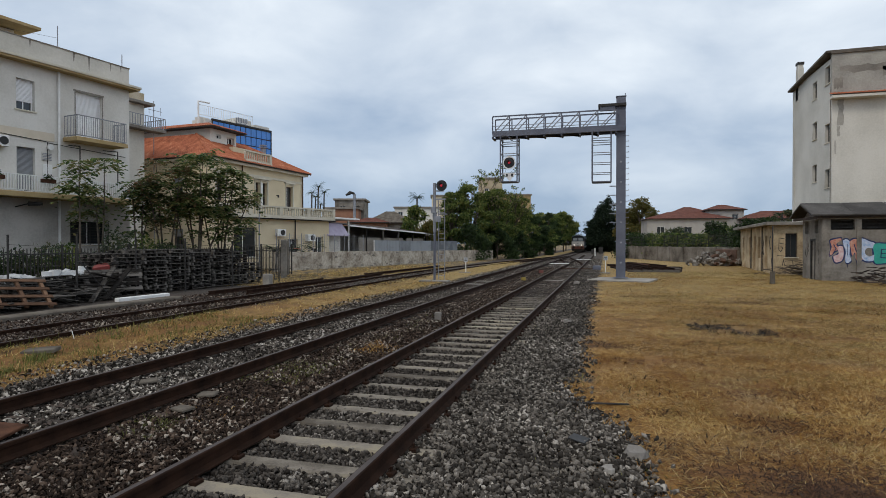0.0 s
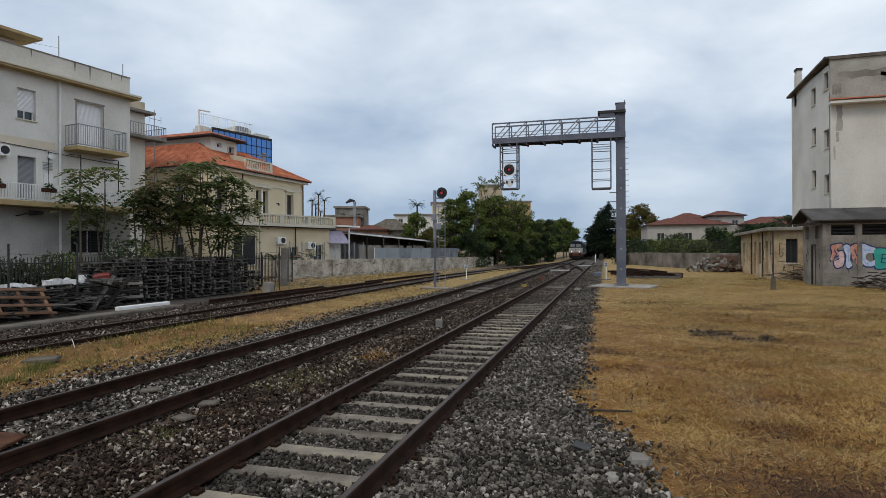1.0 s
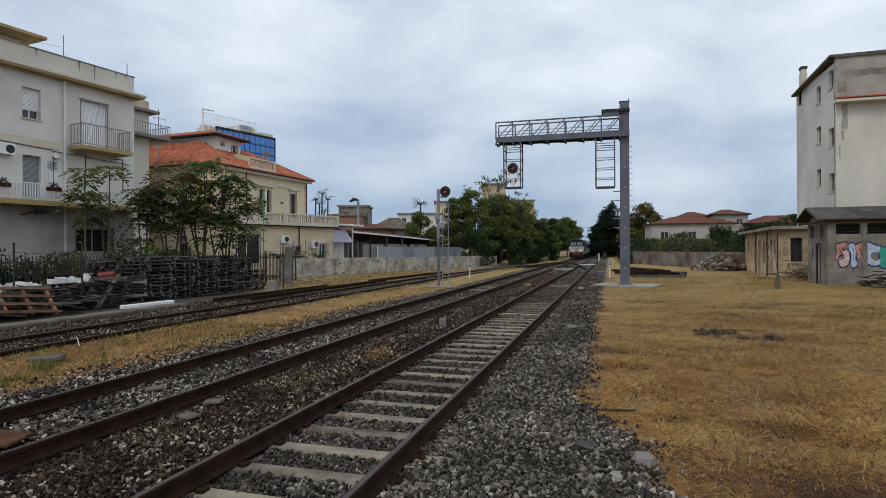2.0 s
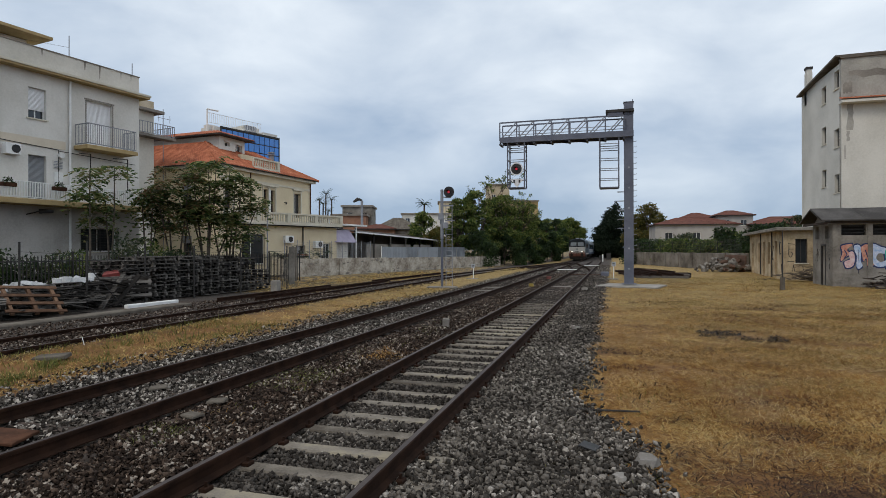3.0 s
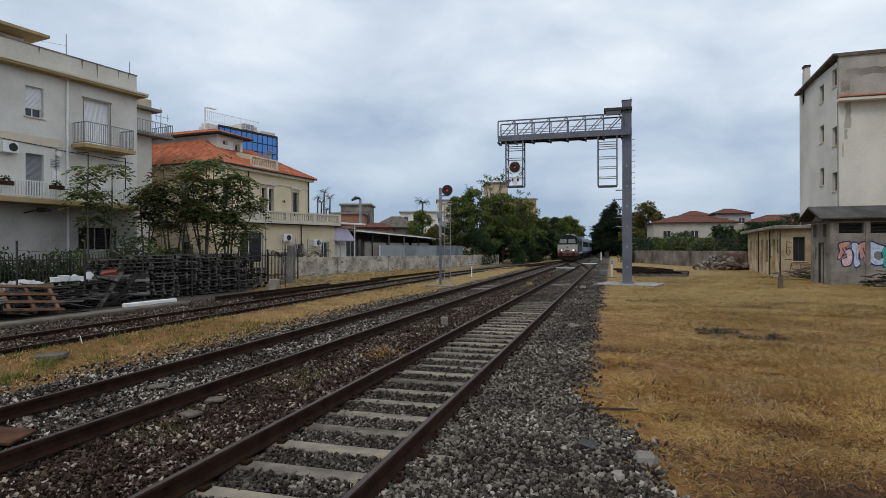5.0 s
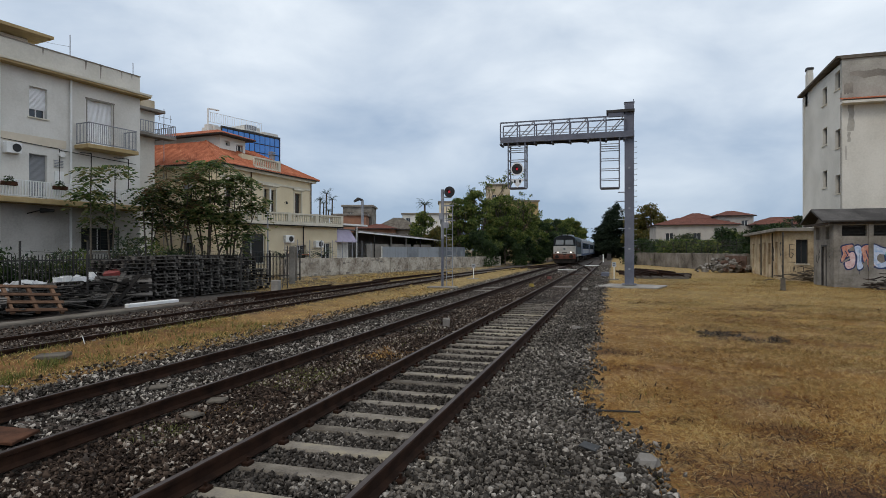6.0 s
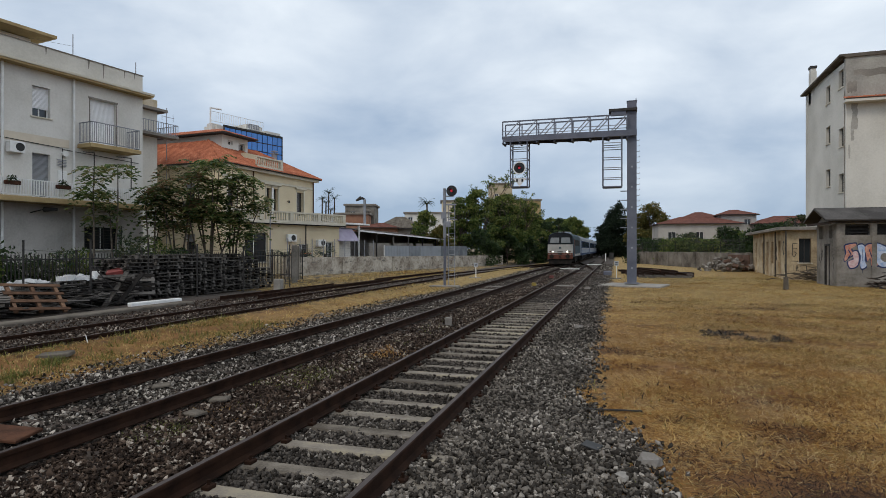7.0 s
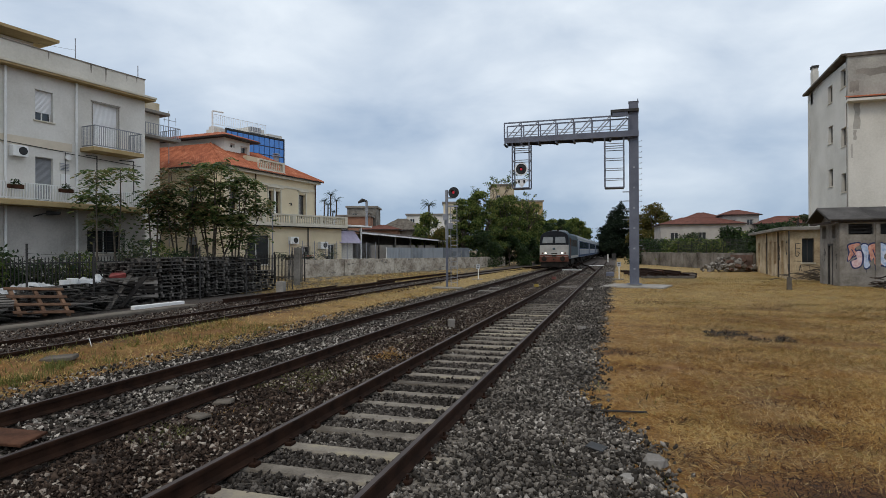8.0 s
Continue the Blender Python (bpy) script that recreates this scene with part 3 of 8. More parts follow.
stones("ballast", [(-12.7, -10.5, 5, 24, 340), (-15.3, -12.7, 8, 30, 150), (-13, -10, 24, 42, 70)],
       "dark loose crushed stone along the siding", BROWN_STONES, (0.014, 0.032), 7, True)


def bare_patch(x, y):
    """How bare the field is: two worn places."""
    return max(0.0, 1 - ((x - 1.7) / 1.6) ** 2 - ((y - 5.2) / 0.9) ** 2 + 0.5 * noise.noise((x * 3, y * 3, 9)), 1 - ((x - 2.75) / 0.85) ** 2 - ((y - 14.7) / 0.8) ** 2 + 0.5 * noise.noise((x * 2, y * 2, 5)))


def blades(name, boxes, label, material, height=(0.03, 0.09), width=0.006, flat=0.75, seed=1, patchy=0.0, edge=False, bias=0.1, stretch=1.0):
    """Thin bent blades, each of two triangles, that lie about as mown grass does."""
    r = np.random.default_rng(seed)
    place = []
    for x0, x1, y0, y1, per in boxes:
        k = int((x1 - x0) * (y1 - y0) * per)
        place.append(np.stack([r.uniform(x0, x1, k), r.uniform(y0, y1, k)], 1))
    xy = np.concatenate(place)
    if patchy:
        keep = np.array([noise.noise((a * 0.9 * stretch, b * 0.9, seed)) + 0.5 * noise.noise((a * 3 * stretch, b * 3, seed)) > r.uniform(-patchy, patchy) - bias for a, b in xy])
        xy = xy[keep]
    if edge:
        xy = xy[xy[:, 0] < 0.42 * np.abs(xy[:, 1]) + 0.9]
        if material is not THATCH:
            xy = xy[np.array([r.uniform() > 1.05 * bare_patch(a, b) for a, b in xy])]
        xy = xy[np.array([a > field_edge(b) + r.normal(0, 0.07) - 0.03 for a, b in xy])]
    n = len(xy)
    base = np.stack([xy[:, 0], xy[:, 1], np.array([ground_height(a, b) for a, b in xy]) + 0.002], 1)
    turn = r.uniform(0, 2 * np.pi, n)
    lean = np.clip(r.normal(flat, 0.22, n), 0.0, 1.5)
    size = r.uniform(height[0], height[1], n) * (1 + base[:, 1] / 40)
    wide = width * r.uniform(0.6, 1.4, n) * (1 + base[:, 1] / 12)
    way = np.stack([np.cos(turn) * np.sin(lean), np.sin(turn) * np.sin(lean), np.cos(lean)], 1)
    side = np.stack([-np.sin(turn), np.cos(turn), np.zeros(n)], 1) * wide[:, None]
    mid = base + way * (size * 0.55)[:, None]
    droop = way + np.stack([np.cos(turn), np.sin(turn), -np.ones(n)], 1) * 0.22
    tip = mid + droop * (size * 0.45)[:, None]
    tip[:, 2] = np.maximum(tip[:, 2], base[:, 2] + 0.004)
    v = np.stack([base - side, base + side, mid + side * 0.8, mid - side * 0.8, tip], 1).reshape(-1, 3)
    k = 5 * np.arange(n)[:, None, None]
    faces = (np.array([(0, 1, 2), (0, 2, 3), (3, 2, 4)])[None] + k).reshape(-1, 3)
    return tagged(new(name, from_arrays(name, v, faces, material)), label, "grass", kind="stuff")


THATCH = surface("brown_thatch_blades", (0.032, 0.018, 0.012), (0.10, 0.052, 0.030), 0.9, 0.9, 0.0, 4, island=0.5)
blades("dry_grass", [(-0.7, 6.5, 4.4, 9, 4200), (-0.7, 7, 9, 13, 2400), (-0.7, 10, 13, 21, 900), (-0.6, 17, 21, 38, 260), (-0.4, 12, 38, 56, 50), (-0.8, 8, -12, 4.4, 60)], "mown dry straw-yellow grass beside the tracks", STRAW, (0.04, 0.105), 0.0018, 1.42, 11, 0.55, True, 0.12)
blades("long_straw", [(-0.5, 6.5, 4.4, 9, 800), (-0.5, 7, 9, 14, 620), (-0.4, 11, 14, 24, 260), (0, 17, 24, 40, 70)], "long pale cut straw lying flat on the field", LONG_STRAW, (0.08, 0.19), 0.0013, 1.53, 51, 0.25, True, -0.06, 0.45)
blades("olive_grass", [(0.6, 6.5, 4.4, 9, 1500), (1.2, 7, 9, 14, 900), (1.5, 11, 14, 24, 420), (2, 17, 24, 44, 130)], "flattened olive-green grass in the dry field", OLIVE_GRASS, (0.04, 0.10), 0.0018, 1.36, 53, 0.3, True, -0.1, 0.5)
blades("olive_grass", [(0.2, 17, 11, 24, 260), (0.5, 17, 24, 46, 110)], "paler flattened grass away from the tracks", OLIVE_GRASS, (0.04, 0.11), 0.0018, 1.38, 59, 0.6, True, 0.2, 0.4)
blades("brown_thatch", [(0.2, 4.5, 4.4, 7.4, 1300), (0, 4, 8, 13, 520), (0.5, 9, 13, 24, 200)], "dark brown dead thatch between the straw", THATCH, (0.04, 0.10), 0.0026, 1.32, 57, 0.12, True, -0.16, 0.5)
blades("brown_thatch", [(0.6, 3.4, 4.4, 6.2, 2300), (1.4, 3.4, 4.4, 5.7, 900)], "bare brown patch of dead thatch in the straw", THATCH, (0.03, 0.09), 0.003, 1.36, 58, 0.5, True, 0.1, 0.5)
blades("dry_grass", [(-10.7, -8.0, 5, 14, 760), (-10.6, -8.0, 14, 30, 240), (-19, -12.9, 24, 50, 120), (-10, -8.4, 30, 60, 50)], "dry yellow grass strip between the tracks", OLIVE_GRASS, (0.04, 0.12), 0.0025, 1.25, 12, 0.6)
blades("dry_grass", [(-10.7, -8.2, 5, 14, 300), (-10.6, -8.2, 14, 30, 120), (-19, -12.9, 24, 50, 50)], "tufts of orange dry grass in the strip between the tracks", STRAW, (0.04, 0.10), 0.0025, 1.25, 61, 0.2)
blades("dry_grass", [(-4.5, -3.6, 9.8, 11.5, 1700), (-5.0, -4.2, 5.5, 8.0, 120)], "orange dry grass patch between two tracks", STRAW, (0.06, 0.12), 0.0022, 1.15, 17, 0.12)
blades("green_grass", [(-5.2, -4.2, 7.3, 8.9, 800), (-5.1, -4.5, 4.9, 5.6, 900), (-4.9, -4.2, 6, 16, 60), (-0.6, 0.6, 4.6, 9, 50)], "small green tufts of grass in the gravel", GREEN_GRASS, (0.05, 0.10), 0.0025, 0.95, 13, 0.12)
blades("green_grass", [(-9.1, -8.6, 6.4, 7.0, 1700), (-9.7, -9.2, 7.6, 8.1, 1100), (-10.2, -9.7, 9.3, 9.9, 900), (-10.6, -8.4, 5.5, 14, 120)], "clumps of green grass in the dry strip between the tracks", GREEN_GRASS, (0.07, 0.16), 0.0028, 0.6, 63, 0.1)
blades("burnt_grass", [(1.9, 3.6, 13.9, 15.5, 700), (0.2, 5.5, 4.6, 9.5, 30), (-0.6, 0.15, 11.5, 12.3, 260)], "patch of dark burnt grass and ash in the field", surface("ash_and_char", (0.022, 0.019, 0.017), (0.07, 0.06, 0.052), 2, 0.95, 0.3, 40, island=0.4), (0.05, 0.12), 0.004, 1.25, 31, 0.08)
# ---- signal gantry ----


def ring(g, c, r, w, n=20, y=0.0):
    """A flat ring in x and z round c that looks along -y."""
    for i in range(n):
        a, b = math.tau * i / n, math.tau * (i + 1) / n
        g.add([(c[0] + q * math.cos(t), y, c[1] + q * math.sin(t)) for t, q in ((a, r), (b, r), (b, r - w), (a, r - w))], [(0, 1, 2, 3)])
    return g


RED_LENS = surface("red_signal_lens", (0.35, 0.01, 0.02), (0.5, 0.02, 0.03), 5, 0.2, 0, 20, glow=(1.0, 0.05, 0.09, 0.28))
SIGNAL_WHITE = surface("signal_ring_white", (0.6, 0.6, 0.61), (0.75, 0.75, 0.76), 5, 0.6, 0, 30)


def signal_head(parent, x, y, z, r=0.29, rim=True):
    """A round black target with a hooded red lens, that looks towards -y."""
    h = part("target", Geo().tube((x, y + 0.05, z), (x, y, z), r, n=32), BLACK, parent, "round black signal target")
    if rim:
        part("rim", ring(Geo(), (x, z), r + 0.012, 0.065, 32, y - 0.004), SIGNAL_WHITE, h, "pale rim round the target")
    part("housing", Geo().tube((x, y + 0.38, z), (x, y + 0.06, z), r * 0.55, r * 0.62, 16), BLACK, h)
    part("lens", Geo().tube((x, y - 0.006, z), (x, y - 0.03, z), 0.07, 0.065, 20), RED_LENS, h, "red signal lens")
    hood = Geo()
    for i in range(10):
        a, b = math.pi * i / 10 - 0.2, math.pi * (i + 1) / 10 - 0.2
        hood.add([(x + q * math.cos(t), yy, z + q * math.sin(t)) for q in (0.11, 0.118) for t, yy in ((a, y), (b, y), (b, y - 0.22), (a, y - 0.22))], [(0, 1, 2, 3), (7, 6, 5, 4), (2, 6, 7, 3), (0, 4, 5, 1)])
    part("hood", hood, BLACK, h)
    return h


def gantry():
    g = thing("signal_gantry", pose(0.80, 33.4, 0), "blue-grey steel signal gantry with lattice arm over the tracks", "signal gantry")
    base = Geo().slab(-1.45, 1.75, -1.5, 1.3, -0.12, 0.045, 0.02, pose(0, 0, 0, 0, 0, -14))
    part("foundation", base, CONCRETE, g, "pale concrete foundation slab")
    # column: a plated box section
    w = 0.245
    col = Geo().slab(-w, w, -w, w, 0.1, 10.0, 0.012)
    column = part("column", col, COLUMN, g, "blue-grey steel column")
    part("base_plate", Geo().slab(-0.38, 0.38, -0.38, 0.38, 0.1, 0.14, 0.006), COLUMN, column)
    part("cap", Geo().box(-0.27, 0.27, -0.27, 0.27, 10.0, 10.03).box(0.2, 0.24, -0.05, 0.05, 10.03, 10.2), COLUMN, column)
    for z in (0.9, 2.0, 3.1, 4.2, 5.3, 6.4):
        part("number_plate", Geo().box(-0.05, 0.05, -0.262, -0.25, z, z + 0.09), GALV, column)
    for i in range(22):  # climbing irons
        z = 2.2 + 0.3 * i
        if z < 8.2:
            part("climbing_iron", Geo().tube((0.245, 0.1, z), (0.40, 0.1, z), 0.013, n=5).tube((0.40, 0.1, z), (0.40, 0.1, z + 0.05), 0.013, n=5), GALV, g)
    for i in range(5):
        z = 5.15 - 0.5 * i
        part("ladder_hoop", Geo().tube((-0.58, -0.1, z), (-0.245, -0.1, z), 0.016, n=5).tube((-0.58, -0.1, z), (-0.58, 0.2, z), 0.016, n=5).tube((-0.58, 0.2, z), (-0.245, 0.2, z), 0.016, n=5), GALV, g)
    # arm
    y0, y1, zl, zu, x0, x1 = -0.45, 0.45, 8.25, 9.25, -7.05, -0.25
    for y in (y0, y1):
        part("bottom_chord", Geo().box(x0, x1 + 0.5, y - 0.06, y + 0.06, zl - 0.16, zl + 0.16), COLUMN, g)
        part("top_chord", Geo().beam((x0, y, zu), (x1, y, zu), 0.07, 0.07), COLUMN, g)
        part("mid_rail", Geo().beam((x0, y, zl + 0.45), (x1, y, zl + 0.45), 0.035, 0.035), GALV, g)
        n = 7
        for i in range(n + 1):
            x = x0 + (x1 - x0) * i / n
            part("post", Geo().beam((x, y, zl), (x, y, zu), 0.06, 0.06), COLUMN, g)
            if i < n:
                part("brace", Geo().beam((x + 0.15, y, zl + 0.15), (x + (x1 - x0) / n - 0.05, y, zu - 0.04), 0.05, 0.05), GALV, g)
    part("walkway", Geo().box(x0, x1, y0 + 0.07, y1 - 0.07, zl - 0.03, zl), GALV, g, "open steel walkway plate")
    for i in range(8):
        x = x0 + (x1 - x0) * i / 7
        part("cross_member", Geo().box(x - 0.05, x + 0.05, y0, y1, zl - 0.26, zl - 0.17), COLUMN, g)
        if 0 < i < 6:
            part("under_brace", Geo().beam((x, y0 + 0.03, zl - 0.20), (x + 0.97, y1 - 0.03, zl - 0.20), 0.06, 0.06), DARK, g)
    part("top_bracket", Geo().box(-1.2, 0.27, -0.4, 0.4, zu + 0.22, zu + 0.36), DARK, g)
    part("hanger", Geo().box(-1.1, -0.3, -0.36, -0.32, zu - 0.04, zu + 0.22), COLUMN, g)
    # hanging cages
    for cx, w2, z0, name in ((-6.12, 0.48, 5.55, "signal_cage"), (-1.02, 0.50, 5.40, "empty_cage")):
        cage = part(name, Geo().box(cx - w2, cx + w2, -0.45, 0.35, z0 - 0.06, z0), COLUMN, g)
        for x in (cx - w2, cx + w2):
            for y in (-0.45, 0.35):
                part("upright", Geo().beam((x, y, z0), (x, y, zl - 0.16), 0.07, 0.07), COLUMN, cage)
        for z in (z0 + 0.45, z0 + 1.0, z0 + 1.55, z0 + 2.1, z0 + 2.35):
            bar = Geo()
            for y in (-0.45, 0.35):
                bar.beam((cx - w2, y, z), (cx + w2, y, z), 0.04, 0.04)
            for x in (cx - w2, cx + w2):
                bar.beam((x, -0.45, z), (x, 0.35, z), 0.04, 0.04)
            part("rung", bar, GALV, cage)
    signal_head(g, -6.05, -0.72, 6.55, 0.355)
    part("marker_board", Geo().add([(-6.42, -0.6, 5.98), (-5.68, -0.6, 5.98), (-6.05, -0.6, 5.50), (-6.42, -0.57, 5.98), (-5.68, -0.57, 5.98), (-6.05, -0.57, 5.50)], [(0, 2, 1), (3, 4, 5), (0, 1, 4, 3), (1, 2, 5, 4), (2, 0, 3, 5)]), SIGNAL_WHITE, g, "white triangular marker board")
    for x in (-6.2, -5.9):
        part("marker_bar", Geo().box(x - 0.05, x + 0.05, -0.612, -0.603, 5.78, 5.94), BLACK, g)


gantry()


def post_signal():
    s = thing("post_signal", pose(-8.72, 29.56, -0.02), "grey steel railway signal post with a red lamp and ladder", "railway signal")
    part("foundation", Geo().slab(-0.75, 0.75, -0.35, 0.35, -0.05, 0.07, 0.02), CONCRETE, s)
    part("mast", Geo().tube((0, 0, 2.6), (0, 0, 5.2), 0.085, 0.08, 14), GALV, s)
    part("lower_mast", Geo().tube((0, 0, 0.05), (0, 0, 2.6), 0.065, n=14), COLUMN, s, "dark blue-grey lower mast")
    part("bracket", Geo().box(-0.05, 0.62, -0.05, 0.05, 4.3, 4.38), GALV, s)
    part("bracket", Geo().box(0.0, 0.5, -0.04, 0.04, 4.75, 4.82), GALV, s)
    part("relay_box", Geo().slab(-0.14, 0.10, -0.2, -0.09, 3.6, 3.95, 0.02), GALV, s)
    part("relay_box", Geo().slab(0.10, 0.36, -0.18, -0.06, 3.15, 3.45, 0.02), GALV, s)
    lad = part("ladder", Geo().beam((0.16, 0.2, 0.1), (0.16, 0.2, 4.4), 0.03, 0.03).beam((0.50, 0.2, 0.1), (0.50, 0.2, 4.4), 0.03, 0.03), GALV, s)
    for i in range(15):
        part("rung", Geo().tube((0.16, 0.2, 0.3 + 0.28 * i), (0.50, 0.2, 0.3 + 0.28 * i), 0.014, n=6), GALV, lad)
    part("hoop", Geo().box(0.14, 0.56, 0.1, 0.5, 3.55, 3.6), GALV, lad)
    signal_head(s, 0.42, -0.15, 5.05, 0.285, False)


post_signal()


def small_sign(x, y, h, label, colour):
    s = thing("track_sign", pose(x, y, -0.02), label, "sign")
    part("post", Geo().tube((0, 0, 0), (0, 0, h - 0.1), 0.03, n=8), WHITE, s)
    part("base", Geo().slab(-0.45, 0.3, -0.2, 0.2, 0, 0.06, 0.01), CONCRETE, s)
    b = part("board", Geo().box(-0.13, 0.13, -0.05, -0.03, h - 0.30, h), colour, s)
    for z in (h - 0.10, h - 0.21):
        part("bar", Geo().box(-0.08, 0.08, -0.056, -0.051, z - 0.025, z + 0.025), BLACK, b)


SIGN_PALE = surface("pale_grey_sign", (0.36, 0.38, 0.42), (0.46, 0.48, 0.52), 5, 0.5, 0, 20)
small_sign(0.0, 40.8, 1.18, "small pale grey trackside sign on a white post", SIGN_PALE)
small_sign(-9.24, 38.9, 1.05, "small white kilometre sign between the tracks", SIGN_PALE)

# ---- facades ----


def side(x, y, turn, z=0):
    """A facade's space: u runs along it, v out of it; it faces to the right of its run when turn is its heading."""
    return pose(x, y, z, 0, 0, turn)


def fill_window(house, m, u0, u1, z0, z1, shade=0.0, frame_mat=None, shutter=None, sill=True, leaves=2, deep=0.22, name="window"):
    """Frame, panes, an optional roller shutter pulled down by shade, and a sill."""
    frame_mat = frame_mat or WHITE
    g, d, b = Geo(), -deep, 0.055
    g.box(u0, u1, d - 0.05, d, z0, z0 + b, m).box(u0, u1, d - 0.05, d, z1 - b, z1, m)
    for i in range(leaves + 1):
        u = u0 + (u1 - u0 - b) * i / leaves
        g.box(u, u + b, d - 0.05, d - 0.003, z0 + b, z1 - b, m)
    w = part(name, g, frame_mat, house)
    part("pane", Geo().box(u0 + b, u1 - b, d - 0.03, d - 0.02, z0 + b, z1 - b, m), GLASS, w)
    # added dark sheet that stands in for the unlit room behind the pane
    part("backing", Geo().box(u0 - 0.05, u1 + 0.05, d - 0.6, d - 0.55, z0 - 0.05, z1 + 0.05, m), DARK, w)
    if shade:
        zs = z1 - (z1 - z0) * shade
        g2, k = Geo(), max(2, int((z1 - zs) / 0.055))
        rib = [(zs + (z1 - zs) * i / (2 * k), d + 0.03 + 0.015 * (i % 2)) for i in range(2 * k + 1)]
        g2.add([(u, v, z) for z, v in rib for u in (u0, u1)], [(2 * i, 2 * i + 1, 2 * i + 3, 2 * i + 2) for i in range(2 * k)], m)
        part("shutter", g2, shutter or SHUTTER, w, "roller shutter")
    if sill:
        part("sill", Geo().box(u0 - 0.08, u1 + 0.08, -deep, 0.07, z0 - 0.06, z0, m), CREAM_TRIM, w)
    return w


def railing(house, m, runs, z0, z1, gap, mat, name="railing", bar=0.012):
    """Upright bars between a top and a bottom rail, along runs ((u, v), (u, v))."""
    top = Geo()
    for a, b in runs:
        for z in (z0 + 0.05, z1):
            top.beam(m @ Vector((*a, z)), m @ Vector((*b, z)), 0.045, 0.04)
    r = part(name, top, mat, house)
    for a, b in runs:
        a, b = Vector(a), Vector(b)
        n = max(1, int((b - a).length / gap))
        for i in range(n + 1):
            p = a.lerp(b, i / n)
            part("bar", Geo().box(p.x - bar, p.x + bar, p.y - bar, p.y + bar, z0 + 0.05, z1, m), mat, r)
    return r


def white_house():
    """The white block of flats: its long side faces the tracks."""
    h = thing("apartment_house", pose(-25.6, 26.6, 0, 0, 0, -99), "weathered white three-storey apartment house with shuttered windows", "house")
    # u runs back towards the camera (u = 0 at the far corner), v out to the tracks
    m = pose(0, 0, 0)
    L, top = 24, 10.62
    win = [(5.0, 5.82, 8.3, 9.75), (13.0, 13.95, 8.3, 9.75)]
    shut = [(1.6, 3.03, 7.38, 9.77), (9.3, 10.5, 7.38, 9.77)]
    low = [(5.0, 5.82, 4.45, 6.55), (9.6, 10.6, 4.45, 6.55)]
    ground_win = [(1.31, 3.33, 1.92, 3.17), (12, 13.6, 1.9, 3.15)]
    part("facade", Geo().wall(0, L, 4.12, top, 0.35, win + shut + low, m), WHITE_WALL, h)
    # the ground storey has a darker, greyer tone than the storeys above
    part("ground_storey_wall", Geo().wall(0, L, -0.2, 4.118, 0.35, ground_win, m), LOWER_WALL, h, "darker greyish ground-storey wall")
    part("gable_wall", Geo().wall(-13, -0.352, -0.2, top, 0.35, [(-6, -5, 4.6, 6.2), (-6, -5, 7.9, 9.4)], pose(0, 0, 0, 0, 0, 90)), WHITE_WALL, h)
    part("rear_wall", Geo().box(0, L, -13.3, -13, -0.2, top), WHITE_WALL, h)
    part("roof_slab", Geo().box(0.35, L, -13, -0.35, top - 0.3, top - 0.05), CONCRETE, h)
    part("cornice", Geo().box(-0.32, L, -13.6, 0.50, top - 0.13, top - 0.03), OCHRE, h, "ochre cornice along the roof edge")
    part("cornice_lip", Geo().box(-0.36, L, -13.6, 0.55, top - 0.03, top + 0.08), CREAM_TRIM, h)
    part("parapet", Geo().box(0, L, -0.25, 0.0, top + 0.08, 11.70).box(0, 0.25, -13, -0.25, top + 0.08, 11.70), PALE_WALL, h)
    for u, w, z in ((2.3, 0.05, 10.98), (1.1, 0.03, 11.3), (3.1, 0.06, 11.25), (0.5, 0.03, 11.4), (5.2, 0.04, 11.35)):
        part("damp_streak", Geo().add([(u - w, 0.003, 11.69), (u + w, 0.003, 11.69), (u + w * 0.3, 0.003, z), (u - w * 0.3, 0.003, z)], [(3, 2, 1, 0)]), GREY_WALL, h, "dark damp streak")
    part("parapet_cap", Geo().box(-0.03, L, -0.29, 0.04, 11.70, 11.745), GREY_WALL, h)
    pent = part("penthouse", Geo().box(5.0, L, -9, -1.6, 10.8, 12.42), WHITE_WALL, h)
    part("penthouse_roof", Geo().prism([(4.38, 12.46), (L, 12.42), (L, 12.62), (4.38, 12.60)], -10.2, -0.5), OCHRE, pent, "overhanging ochre roof slab")
    for u in (3.91, 7.14):
        part("downpipe", Geo().tube((u, 0.09, 0), (u, 0.09, top), 0.06, n=8), WHITE, h)
    part("string_course", Geo().box(4.1, L, 0.0, 0.03, 7.0, 7.4), surface("peach_band", (0.57, 0.50, 0.40), (0.66, 0.585, 0.48), 1.5, 0.9, 0.1, 10), h, "faded peach band")
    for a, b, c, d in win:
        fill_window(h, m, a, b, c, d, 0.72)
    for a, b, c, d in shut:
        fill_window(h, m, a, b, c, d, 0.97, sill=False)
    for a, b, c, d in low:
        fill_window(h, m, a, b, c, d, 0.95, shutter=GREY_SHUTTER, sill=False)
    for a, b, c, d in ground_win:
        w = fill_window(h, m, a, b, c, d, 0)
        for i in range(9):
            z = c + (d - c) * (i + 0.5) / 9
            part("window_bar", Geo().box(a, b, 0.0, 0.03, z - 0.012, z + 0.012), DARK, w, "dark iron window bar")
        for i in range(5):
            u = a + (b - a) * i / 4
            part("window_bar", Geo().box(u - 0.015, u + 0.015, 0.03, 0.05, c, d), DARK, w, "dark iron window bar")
    # balconies
    up = part("balcony", Geo().slab(0.9, 3.68, 0, 1.1, 7.1, 7.30, 0.03), OCHRE, h, "upper balcony with an ochre slab edge")
